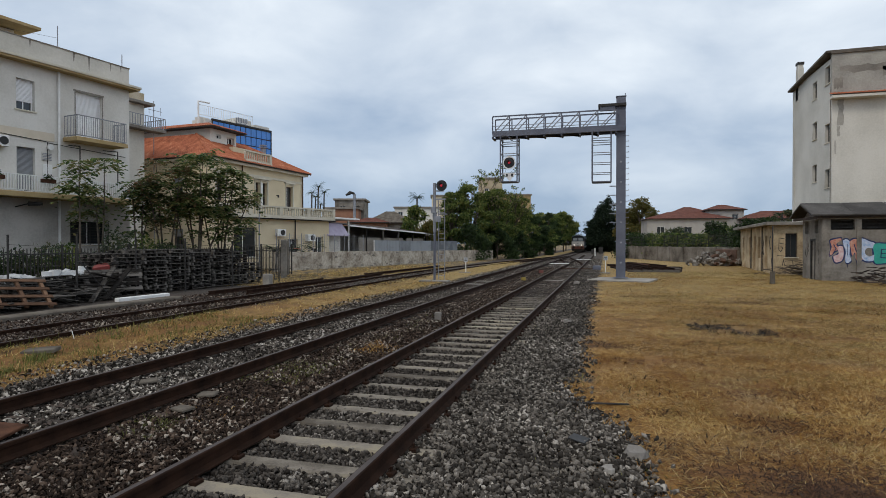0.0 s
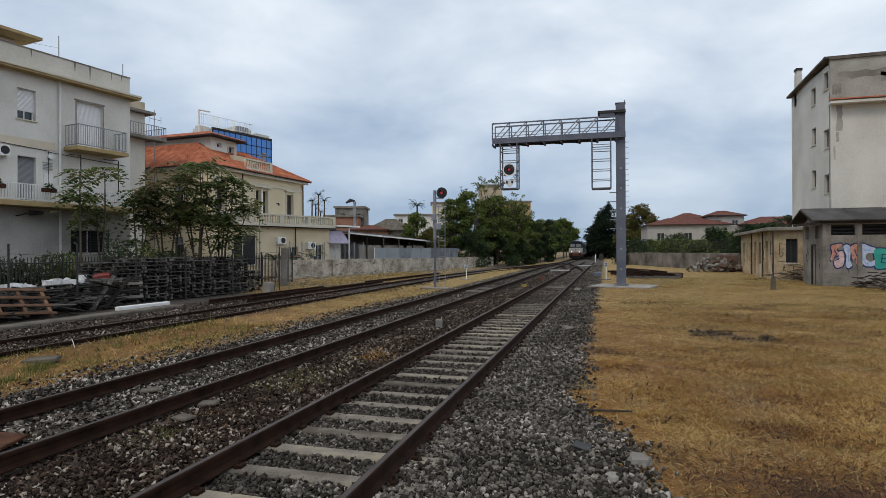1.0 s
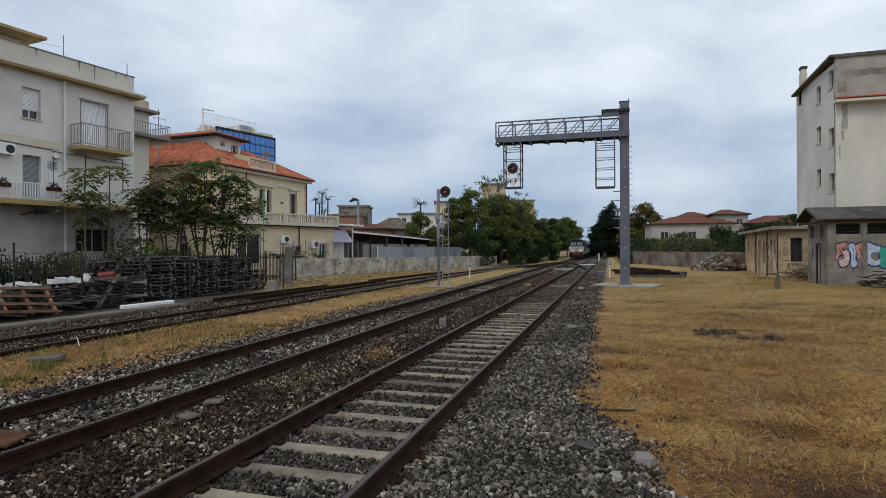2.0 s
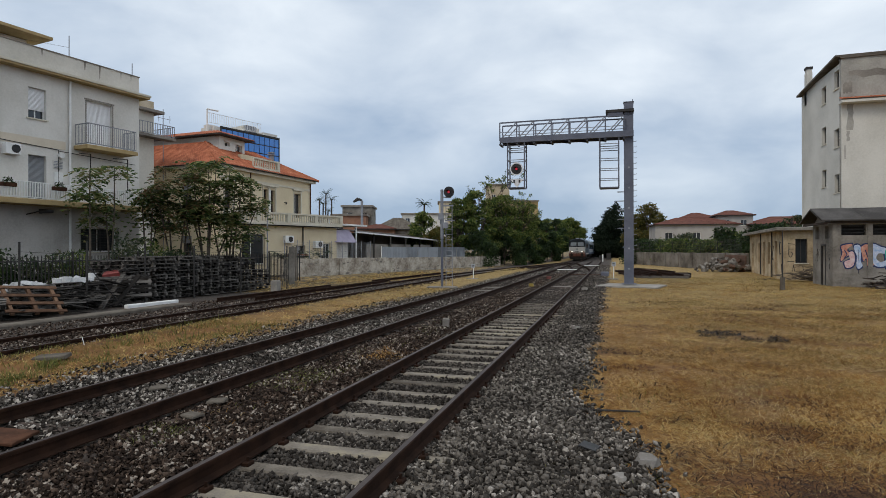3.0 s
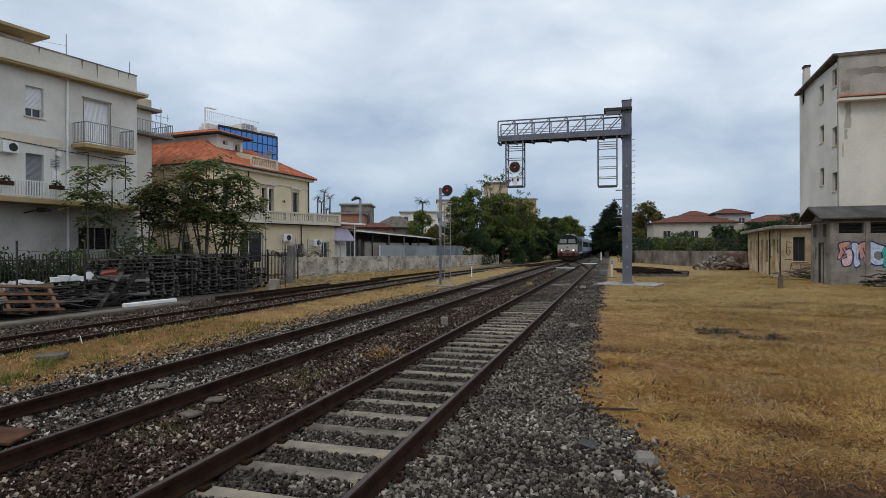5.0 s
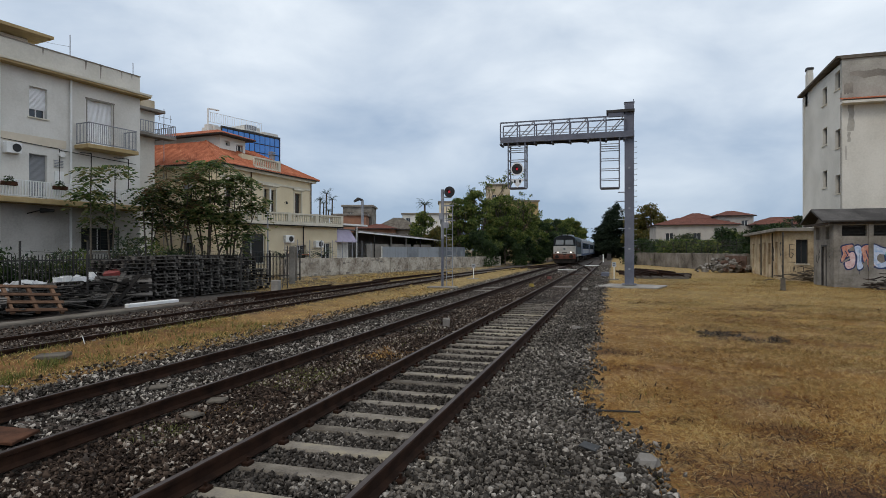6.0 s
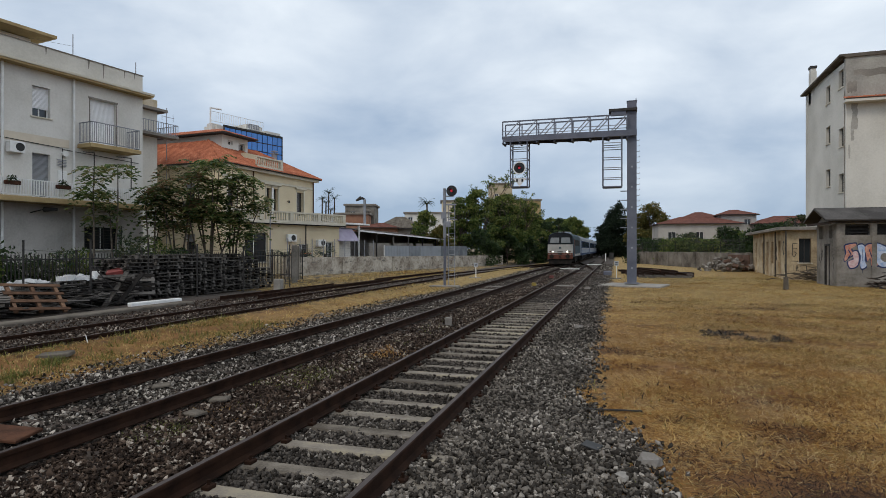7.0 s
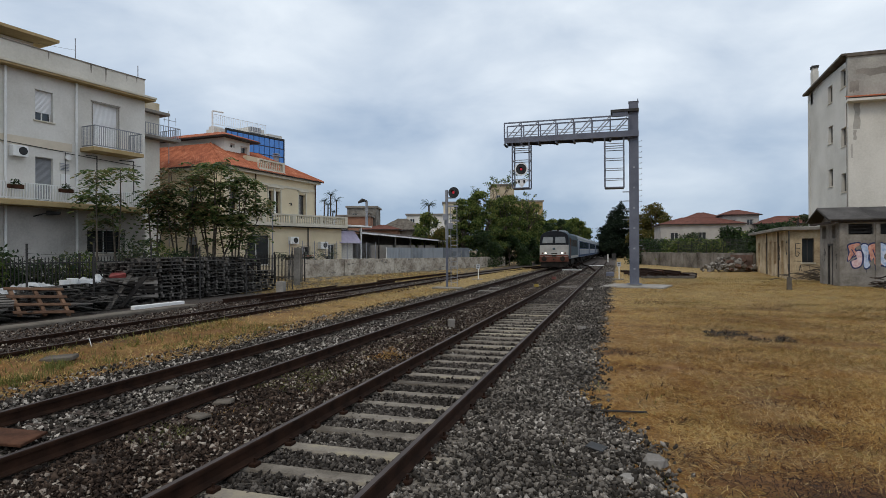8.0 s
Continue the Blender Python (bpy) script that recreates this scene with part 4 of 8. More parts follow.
    railing(up, m, [((0.98, 1.05), (3.6, 1.05)), ((0.98, 0.03), (0.98, 1.05)), ((3.6, 0.03), (3.6, 1.05))], 7.32, 8.36, 0.11, GALV, "railing", 0.009)
    lowb = part("balcony", Geo().slab(0.2, L, 0, 1.2, 4.12, 4.36, 0.03), OCHRE, h, "long lower balcony with an ochre slab edge")
    railing(lowb, m, [((0.25, 1.14), (L - 8, 1.14)), ((0.25, 0.03), (0.25, 1.14))], 4.38, 5.12, 0.115, WHITE, "white_railing", 0.022)
    part("air_conditioner", Geo().slab(6.3, 6.95, 0.0, 0.33, 6.42, 6.92, 0.03), WHITE, h, "white air conditioner on the wall")
    part("air_conditioner_fan", Geo().tube((6.52, 0.332, 6.67), (6.52, 0.342, 6.67), 0.19, n=18), BLACK, h)
    part("water_heater", Geo().slab(4.24, 4.66, 0.0, 0.06, 4.7, 5.85, 0.02), WHITE, h, "white meter cupboard door")
    part("wall_vent", Geo().tube((4.35, 0, 6.69), (4.35, 0.16, 6.69), 0.14, n=14), WHITE, h)
    louvre = part("louvre", Geo().box(4.24, 4.7, 0.0, 0.03, 6.02, 6.42), WHITE_WALL, h)
    for i in range(5):
        part("slat", Geo().box(4.26, 4.68, 0.03, 0.06, 6.05 + 0.075 * i, 6.08 + 0.075 * i), GALV, louvre)
    part("wall_lamp", Geo().tube((5.9, 0.0, 3.7), (5.6, 0.5, 3.85), 0.03, n=6).tube((5.6, 0.5, 3.85), (5.2, 0.9, 3.85), 0.12, 0.07, 10), DARK, h, "street lamp on a wall arm")
    for u in (5.16, 7.35):
        p = part("flower_box", Geo().slab(u - 0.3, u + 0.3, 1.18, 1.38, 4.82, 5.0, 0.02), RUST, h, "flower box hung on the railing")
        part("plant", tuft_geo(u, 1.28, 4.98, 0.28, 60, 5), LEAF_DARK, p)
    for u, z in ((3.78, 12.85), (0.28, 12.45)):
        part("antenna_mast", Geo().tube((u, -0.2, 11.7), (u, -0.2, z), 0.025, n=6), GALV, h)
    wires = Geo()
    for a, b in (((9, 0.05, 7.15), (4.5, 0.05, 6.95)), ((4.45, 0.05, 6.95), (4.45, 0.05, 4.5)), ((4.45, 0.05, 6.9), (0.3, 0.05, 6.75))):
        wires.tube(a, b, 0.018, n=5)
    part("wall_cable", wires, DARK, h)
    for u, w in ((1.51, 0.82), (3.53, 0.56)):
        part("line_bracket", Geo().tube((u, 1.1, 5.1), (u, 1.1, 6.8), 0.028, n=6).tube((u, 1.1, 6.8), (u + w, 1.1, 6.76), 0.028, n=6), DARK, h, "dark iron clothes line bracket")
    aerial = Geo().tube((3.78, -0.2, 12.25), (6.2, -0.2, 11.95), 0.006, n=4)
    part("aerial_wire", aerial, DARK, h)
    part("shutter_box", Geo().box(1.5, 3.13, 0.0, 0.025, 9.77, 9.85).box(1.56, 1.6, 0.0, 0.025, 7.36, 9.77).box(3.03, 3.07, 0.0, 0.025, 7.36, 9.77), GREY_WALL, h, "grey surround of the balcony door")


def tuft_geo(x, y, z, r, n, seed, leaf=0.07):
    g, rnd = Geo(), random.Random(seed)
    for i in range(n):
        a, b, q = rnd.uniform(0, math.tau), rnd.uniform(-0.2, 1.4), r * rnd.uniform(0.4, 1)
        c = Vector((x + q * math.cos(a) * math.cos(b), y + q * math.sin(a) * math.cos(b), z + q * math.sin(b)))
        d = Vector((rnd.uniform(-1, 1), rnd.uniform(-1, 1), rnd.uniform(-0.3, 1))).normalized() * leaf
        e = d.cross(Vector((rnd.uniform(-1, 1), rnd.uniform(-1, 1), rnd.uniform(-1, 1)))).normalized() * leaf * 0.4
        g.add([c - d, c + e, c + d, c - e], [(0, 1, 2, 3)])
    return g


white_house()


def tiled_slope(a, b, c, d, pitch=0.24, rise=0.05):
    """A roof slope between eaves a-b and ridge d-c, with rounded rows of tiles that run up it."""
    a, b, c, d = map(Vector, (a, b, c, d))
    n = max(2, int((b - a).length / pitch)) * 4
    normal = (b - a).cross(d - a).normalized()
    if normal.z < 0:
        normal = -normal
    g, k = Geo(), 14
    for i in range(n + 1):
        u = i / n
        lift = normal * (rise * abs(math.sin(math.pi * i / 4)))
        for j in range(k + 1):
            e = a.lerp(b, u).lerp(d.lerp(c, u), j / k)
            g.v.append(tuple(e + lift + normal * (0.02 * (j % 2))))
    for i in range(n):
        for j in range(k):
            p = i * (k + 1) + j
            g.f.append((p, p + k + 1, p + k + 2, p + 1))
    return g


def balusters(house, m, a, b, z0, z1, mat, gap=0.24):
    """A balustrade: plinth, turned balusters, handrail."""
    a, b = Vector(a), Vector(b)
    d = (b - a).normalized()
    top = Geo().beam(m @ Vector((*a, z1 - 0.06)), m @ Vector((*b, z1 - 0.06)), 0.28, 0.13).beam(m @ Vector((*a, z0 + 0.05)), m @ Vector((*b, z0 + 0.05)), 0.26, 0.12)
    r = part("balustrade", top, mat, house, "pale stone balustrade")
    one = Geo()
    zs = [(0.0, 0.06), (0.12, 0.075), (0.3, 0.05), (0.5, 0.075), (0.7, 0.05), (0.88, 0.075), (1.0, 0.06)]
    h = z1 - z0 - 0.24
    one.lathe([(p * h, q) for p, q in zs], 8)
    me = one.mesh("baluster", mat, True)
    n = int((b - a).length / gap)
    for i in range(n + 1):
        p = a.lerp(b, i / n)
        if i % 12 == 0:
            part("pier", Geo().box(p.x - 0.16, p.x + 0.16, p.y - 0.15, p.y + 0.15, z0, z1 + 0.03, m), mat, r)
        else:
            o = part("baluster", me, None, r)
            o.matrix_basis = m @ pose(p.x, p.y, z0 + 0.11)
    return r


def villa():
    """The cream villa with a hipped red roof; u = 0 at its far corner, u = L at the near one."""
    h = thing("villa", pose(-27.0, 48.4, 0, 0, 0, -95), "cream villa with a red tiled hip roof and balustrade", "house")
    m = pose(0, 0, 0)
    L, D, eave = 11.8, 14.0, 8.15
    frame_brown = surface("brown_window_frame", (0.10, 0.06, 0.04), (0.18, 0.11, 0.07), 4, 0.6, 0.1, 30)
    doors = [(1.57, 2.58, 4.9, 7.04), (5.21, 5.88, 4.9, 7.04), (6.12, 6.75, 4.9, 7.04), (10.4, 11.2, 5.2, 7.1)]
    lows = [(10.3, 11.3, 1.1, 3.0)]
    south = pose(L, 0, 0, 0, 0, -90)
    shades = [(2.6, 3.6, 5.1, 7.0), (7.2, 8.2, 5.1, 7.0), (11.2, 12.2, 5.1, 7.0), (2.6, 3.6, 1.2, 3.1), (7.2, 8.2, 1.2, 3.1)]
    part("facade", Geo().wall(0, L, -0.2, eave, 0.4, doors + lows, m), CREAM_WALL, h)
    part("south_wall", Geo().wall(0.402, D, -0.2, eave, 0.4, shades, south), CREAM_WALL, h)
    part("end_wall", Geo().wall(-D, -0.402, -0.2, eave, 0.4, [(-5, -4, 5.2, 7)], pose(0, 0, 0, 0, 0, 90)), CREAM_WALL, h)
    part("rear_wall", Geo().box(0.4, L - 0.4, -D, 0.4 - D, -0.2, eave), CREAM_WALL, h)
    part("cornice", Geo().box(-0.35, L + 0.35, -D - 0.3, 0.35, eave, eave + 0.2).box(0, L, 0.002, 0.07, 7.42, 7.6), CREAM_TRIM, h)
    part("floor_band", Geo().box(L + 0.002, L + 0.2, -D, 0, 4.1, 4.3), CREAM_TRIM, h)
    e, up, inset = 0.55, 10.72, 3.7
    p = [(-e, e, 8.4), (L + e, e, 8.4), (L + e, -D - e, 8.4), (-e, -D - e, 8.4)]
    near = L - 2.55
    q = [(inset, -inset, up), (near, -inset, up), (near, inset - D, up), (inset, inset - D, up)]
    roof = part("roof", tiled_slope(p[0], p[1], q[1], q[0]), TILE_RED, h, "red tiled hip roof", smooth=True)
    part("roof_south", tiled_slope(p[1], p[2], q[2], q[1]), TILE_RED, roof, smooth=True)
    part("roof_back", tiled_slope(p[2], p[3], q[3], q[2]), TILE_RED, roof, smooth=True)
    part("roof_end", tiled_slope(p[3], p[0], q[0], q[3]), TILE_RED, roof, smooth=True)
    part("eaves_board", Geo().box(-e, L + e, -D - e, e, 8.352, 8.392), DARK, roof)
    part("roof_deck", Geo().box(inset, near, inset - D, -inset, up - 0.1, up - 0.02), CONCRETE, roof)
    for a, b in ((p[0], q[0]), (p[1], q[1]), (p[2], q[2])):
        part("ridge", Geo().tube(a, b, 0.11, n=8), TILE_RED, roof)
    for a, b, c, d in doors:
        fill_window(h, m, a, b, c, d, 0, frame_mat=frame_brown, sill=False)
        part("surround", Geo().box(a - 0.14, a - 0.002, 0, 0.05, c, d + 0.14).box(b + 0.002, b + 0.11, 0, 0.05, c, d + 0.14).box(a - 0.14, b + 0.11, 0, 0.05, d + 0.142, d + 0.22), CREAM_TRIM, h)
    for a, b in ((1.3, 2.85), (4.9, 7.1), (10.1, 11.5)):
        part("drip_mould", Geo().slab(a, b, 0, 0.2, 7.28, 7.4, 0.02), CREAM_TRIM, h)
    part("shutter_leaf", Geo().box(5.9, 6.1, 0.06, 0.10, 4.9, 7.04), WHITE, h)
    for a, b, c, d in lows:
        fill_window(h, m, a, b, c, d, 0, sill=True)
    for a, b, c, d in shades:
        fill_window(h, south, a, b, c, d, 0.3, frame_mat=frame_brown, shutter=GREY_SHUTTER, sill=True)
    # parapet with balusters over the front, and the attic behind it
    part("parapet_base", Geo().box(4.9, 8.2, -0.1, 0.35, 8.4, 8.62), CREAM_TRIM, h)
    balusters(h, m, (5.0, 0.1), (8.1, 0.1), 8.62, 9.45, CREAM_TRIM, 0.26)
    part("attic_gablet", Geo().box(5.2, 7.9, -1.6, -1.2, 8.6, 9.8), CREAM_WALL, h)
    front = pose(0, -2.6, 0)
    aw = [(6.2, 7.0, 10.15, 10.8), (7.7, 8.3, 10.5, 10.85)]
    part("attic", Geo().wall(5.9, 8.9, 9.4, 11.28, 0.25, aw, front).box(5.9, 6.15, -12, -2.85, 9.4, 11.28).box(8.65, 8.9, -12, -2.85, 9.4, 11.28).box(5.9, 8.9, -12.25, -12, 10.0, 11.28), WHITE_WALL, h, "set-back cream attic storey")
    for a, b, c, d in aw:
        fill_window(h, front, a, b, c, d, 0, name="attic_window", sill=False)
    r = [(5.35, -1.9, 11.28), (9.55, -1.9, 11.28), (9.55, -12.6, 11.28), (5.35, -12.6, 11.28)]
    s0, s1 = (7.45, -4.2, 12.0), (7.45, -10.0, 12.0)
    r2 = part("attic_roof", tiled_slope(r[1], r[2], s1, s0), TILE_RED, h, "red tiled attic roof", smooth=True)
    part("roof_front", tiled_slope(r[0], r[1], s0, s0), TILE_RED, r2, smooth=True)
    part("roof_back", tiled_slope(r[2], r[3], s1, s1), TILE_RED, r2, smooth=True)
    part("roof_far", tiled_slope(r[3], r[0], s0, s1), TILE_RED, r2, smooth=True)
    part("eaves_board", Geo().box(5.35, 9.55, -12.6, -1.9, 11.21, 11.27), DARK, r2)
    part("chimney", Geo().box(0.6, 0.95, -4.0, -3.65, 8.8, 10.9).box(0.5, 1.05, -4.1, -3.55, 10.9, 11.0).box(0.55, 1.0, -4.05, -3.6, 11.1, 11.2), GALV, h, "metal chimney flue")
    for u in (0.15, 8.4):
        part("downpipe", Geo().tube((u, 0.1, 4.3), (u, 0.1, eave), 0.05, n=8), RUST, h)
    part("air_conditioner", Geo().slab(-0.5, -0.1, -1.2, -0.4, 5.9, 6.5, 0.03), WHITE, h)
    part("wall_lamp", Geo().tube((4.0, 0, 6.1), (4.0, 0.25, 6.15), 0.03, n=6).tube((4.0, 0.25, 6.15), (4.0, 0.25, 5.95), 0.06, 0.08, 8), DARK, h)


villa()


def terrace():
    """The terrace in front of the villa, over its ground-floor rooms."""
    t = thing("terrace", pose(-24.2, 48.1, 0, 0, 0, -110.5), "cream terrace building with a stone balustrade along its roof", "terrace")
    m, L = pose(0, 0, 0), 11.5
    holes = [(0.7, 1.6, 0.0, 2.6), (3.6, 4.6, 1.0, 2.4), (7.7, 10.1, 0.9, 3.3)]
    part("facade", Geo().wall(0, L, -0.2, 4.0, 0.3, holes, m), CREAM_WALL, t)
    part("end_wall", Geo().wall(-7, -0.302, -0.2, 4.0, 0.3, [(-4, -3, 1, 2.5)], pose(0, 0, 0, 0, 0, 90)), CREAM_WALL, t)
    part("floor_slab", Geo().slab(-0.4, L, -7, 0.4, 4.0, 4.24, 0.02), CREAM_TRIM, t)
    part("slab_edge", Geo().box(-0.42, L, 0.4, 0.44, 3.96, 4.06), WOOD_GREY, t)
    balusters(t, m, (-0.25, 0.25), (L, 0.25), 4.24, 5.06, CREAM_TRIM)
    balusters(t, m, (-0.25, 0.1), (-0.25, -6.5), 4.24, 5.06, CREAM_TRIM)
    for a, b, c, d in holes:
        fill_window(t, m, a, b, c, d, 0, sill=c > 0.5)
    for u, z in ((5.1, 2.6), (1.9, 2.2)):
        part("air_conditioner", Geo().slab(u, u + 0.85, 0, 0.35, z, z + 0.6, 0.03), WHITE, t, "white air conditioner on the wall")
        part("fan_grille", Geo().tube((u + 0.32, 0.352, z + 0.3), (u + 0.32, 0.362, z + 0.3), 0.23, n=16), DARK, t)
    part("awning", Geo().slab(4.0, 5.6, 0, 0.9, 1.55, 1.62, 0.01), TILE_RED, t, "small red tiled canopy")
    part("downpipe", Geo().tube((3.9, 0.07, 0), (3.9, 0.07, 4.0), 0.05, n=8), DARK, t)


terrace()


def blue_building():
    """The tower with a blue mirror-glass front behind the villa."""
    b = thing("office_building", pose(-37.03, 59.1, 0, 0, 0, -106), "white building with blue mirror glass front and roof terrace", "building")
    L, z0, z1, cols, rows = 7.8, 6.0, 14.85, 11, 9
    part("body", Geo().box(0, 8.6, -2.2, -0.12, -0.2, z1 - 0.05), WHITE_WALL, b)
    part("mullions", Geo().box(0, L, -0.12, -0.06, z0, z1), DARK, b)
    front = part("curtain_frame", Geo().box(-0.06, L + 0.06, -0.12, 0.06, z1 - 0.12, z1 + 0.08).box(-0.06, 0.04, -0.05, 0.06, z0, z1 - 0.12).box(L - 0.04, L + 0.06, -0.05, 0.06, z0, z1 - 0.12), DARK, b)
    for i in range(cols):
        for j in range(rows):
            u0, u1 = L * i / cols + 0.05, L * (i + 1) / cols - 0.05
            w0, w1 = z0 + (z1 - 0.12 - z0) * j / rows + 0.05, z0 + (z1 - 0.12 - z0) * (j + 1) / rows - 0.05
            if (i, j) == (3, 5):
                part("open_pane", Geo().add([(u0, 0.02, w1), (u1, 0.02, w1), (u1, 0.5, w0), (u0, 0.5, w0), (u0, -0.01, w1), (u1, -0.01, w1), (u1, 0.47, w0), (u0, 0.47, w0)], [(0, 1, 2, 3), (7, 6, 5, 4), (0, 3, 7, 4), (1, 5, 6, 2), (3, 2, 6, 7)]), BLUE_GLASS, front, "tilted open pane")
                continue
            part("pane", Geo().box(u0, u1, -0.055, 0.0, w0, w1), BLUE_GLASS, front)
    part("parapet", Geo().box(7.9, 9.0, -1.2, -0.4, z1 - 0.9, z1 + 0.1), WHITE_WALL, b)
    part("stair_head", Geo().box(2.0, 4.2, -4.5, -1.0, z1, z1 + 0.9), PALE_WALL, b)
    part("roof_units", Geo().slab(2.6, 4.0, -2.0, -0.8, z1 + 0.1, z1 + 1.0, 0.04), GALV, b)
    railing(b, pose(0, 0, 0), [((2.2, -0.5), (9.0, -0.5))], z1 + 0.3, z1 + 1.35, 0.22, WHITE, "roof_railing", 0.012)
    part("side_parapet", Geo().box(0.0, 2.0, -3, -0.3, z1, z1 + 0.45), WHITE_WALL, b)
    part("vent_pipe", Geo().tube((9.0, -0.6, z1 - 1), (9.0, -0.6, z1 + 1.7), 0.09, n=8).tube((9.0, -0.6, z1 + 1.7), (7.7, -0.6, z1 + 1.75), 0.09, n=8), WHITE, b)


blue_building()


def side_house():
    """The flats behind the white house, of which a strip shows."""
    h = thing("apartment_house", pose(-31.8, 34.4, 0, 0, 0, -99), "pale apartment house with balconies behind its neighbour", "house")
    part("body", Geo().box(0, 14, -8, 0, -0.2, 11.85), PALE_WALL, h)
    part("roof_edge", Geo().slab(-0.5, 14.5, -8.5, 0.5, 11.85, 12.05, 0.03), GREY_WALL, h)
    part("parapet", Geo().box(-0.0, 14, -8, 0, 12.05, 12.7), YELLOW_WALL, h)
    for z in (10.0,):
        part("balcony", Geo().slab(-1.2, 8, 0, 0.8, z, z + 0.2, 0.03), GREY_WALL, h)
        railing(h, pose(0, 0, 0), [((-1.15, 0.75), (8, 0.75)), ((-1.15, -3), (-1.15, 0.75))], z + 0.2, z + 1.0, 0.2, GALV, "railing", 0.015)
    part("antenna", Geo().tube((-2.4, -2, 0.0), (-2.4, -2, 12.9), 0.03, n=6).tube((-3.1, -2, 12.2), (-1.9, -2, 12.2), 0.02, n=5).tube((-3.0, -2, 11.9), (-3.0, -2, 12.5), 0.015, n=5).tube((-2.0, -2, 11.9), (-2.0, -2, 12.5), 0.015, n=5), GALV, h)


side_house()


RAW_WALL = surface("bare_grey_render", (0.27, 0.255, 0.23), (0.46, 0.44, 0.40), 0.5, 0.95, 0.3, 6)


def tall_house():
    """The tall pale house: one side faces the tracks, the other the field."""
    h = thing("apartment_house", pose(16.1, 49.3, 0), "tall pale rendered apartment house with small windows", "house")
    top = 15.75
    m = pose(0, 0, 0, 0, 0, 90)  # u runs along +y, v towards -x
    holes = []
    for z in (3.5, 6.9, 10.3, 13.5):
        holes.append((3.2, 4.2, z, z + 1.38))
        holes.append((0.42, 1.42, z - 0.7, z + 0.7) if z < 12 else (0.42, 1.42, 14.0, 15.35))
    part("track_side", Geo().wall(0.352, 9.3, -0.2, top, 0.35, holes, m), PALE_WALL, h)
    m2 = pose(0, 0, 0, 0, 0, 180)  # u runs along -x, v towards -y
    part("field_side", Geo().wall(-22, 0, -0.2, 12.9, 0.35, [], m2), PALE_WALL, h)
    part("upper_field_side", Geo().wall(-22, 0, 12.9, 16.05, 0.35, [], m2), RAW_WALL, h, "bare grey rendered top storey")
    part("rear_wall", Geo().box(21.7, 22, 0.35, 9.3, -0.2, top).box(0.35, 22, 9.0, 9.3, -0.2, top), PALE_WALL, h)
    part("tiled_ledge", tiled_slope((-0.2, -0.75, 12.85), (22, -0.75, 12.85), (22, 0, 13.1), (-0.2, 0, 13.1), 0.24), TILE_RED, h, "row of red tiles over the wall", smooth=True)
    part("ledge_slab", Geo().box(-0.2, 22, -0.72, -0.0, 12.62, 12.8), PALE_WALL, h)
    part("roof", Geo().prism([(-0.1, 16.0), (22, 16.3), (22, 16.5), (-0.1, 16.2)], -0.12, 3.0).add([(-0.42, -0.1, 16.1), (-0.42, 9.4, 15.5), (22, 9.4, 15.5), (22, -0.1, 16.4), (-0.42, -0.1, 16.25), (-0.42, 9.4, 15.65), (22, 9.4, 15.65), (22, -0.1, 16.55)], [(0, 1, 2, 3), (7, 6, 5, 4), (0, 4, 5, 1), (1, 5, 6, 2), (3, 7, 4, 0)]), OLD_CONCRETE, h, "grey roof with a wide overhang")
    part("chimney", Geo().box(0.0, 0.45, 8.0, 8.6, 14.5, 17.3).box(0.03, 0.42, 8.03, 8.57, 17.3, 17.6), PALE_WALL, h)
    part("chimney_cap", Geo().box(-0.03, 0.48, 7.97, 8.63, 17.6, 17.8), DARK, h)
    for a, b, c, d in holes:
        fill_window(h, m, a, b, c, d, 0.0, frame_mat=GREY_WALL, deep=0.2)
    for z in (3.2,):
        b = part("balcony", Geo().slab(-1.1, 0, 8.6, 9.3, z, z + 0.2, 0.02), GREY_WALL, h)
    rp = random.Random(6)
    for x, z0, z1, w in ((0.55, 10.7, 12.6, 0.24), (0.42, 9.9, 10.65, 0.12), (0.22, 8.6, 9.6, 0.07)):
        pts = [(x + w * rp.uniform(0.5, 1.1) * s, z0 + (z1 - z0) * k / 6) for s, ks in ((-1, range(7)), (1, range(6, -1, -1))) for k in ks]
        part("patch", Geo().add([(a, -0.004, b) for a, b in pts], [tuple(range(len(pts)))]), RAW_WALL, h, "uneven patch of bare render")
    for x0, x1, z0, z1 in ((0.5, 3.6, 14.6, 15.1), (3.2, 6.5, 14.2, 14.9), (0.1, 0.7, 13.4, 14.2)):
        pts = [(x0 + (x1 - x0) * k / 7, z0 + rp.uniform(-0.12, 0.12)) for k in range(8)] + [(x1 - (x1 - x0) * k / 7, z1 + rp.uniform(-0.12, 0.12)) for k in range(8)]
        part("patch", Geo().add([(a, -0.004, b) for a, b in pts], [tuple(range(len(pts)))]), GREY_WALL, h, "darker smear of mortar")
    part("corner_strip", Geo().box(8.75, 9.3, 0.0, 0.03, -0.2, 15.4, m), PALE_WALL, h, "raised strip of render at the corner")
    part("cable", Geo().tube((-0.03, 0.2, 0), (-0.03, 0.2, 13.6), 0.025, n=6), GREY_WALL, h)
    rack = Geo()
    for y in (8.9, 9.2):
        rack.beam((-0.9, y, 3.4), (-0.9, y, 4.6), 0.05, 0.05)
    rack.beam((-0.9, 8.9, 4.6), (-0.9, 9.2, 4.6), 0.05, 0.05)
    part("balcony_rail", rack, DARK, h)


tall_house()
# ---- trees and shrubs ----


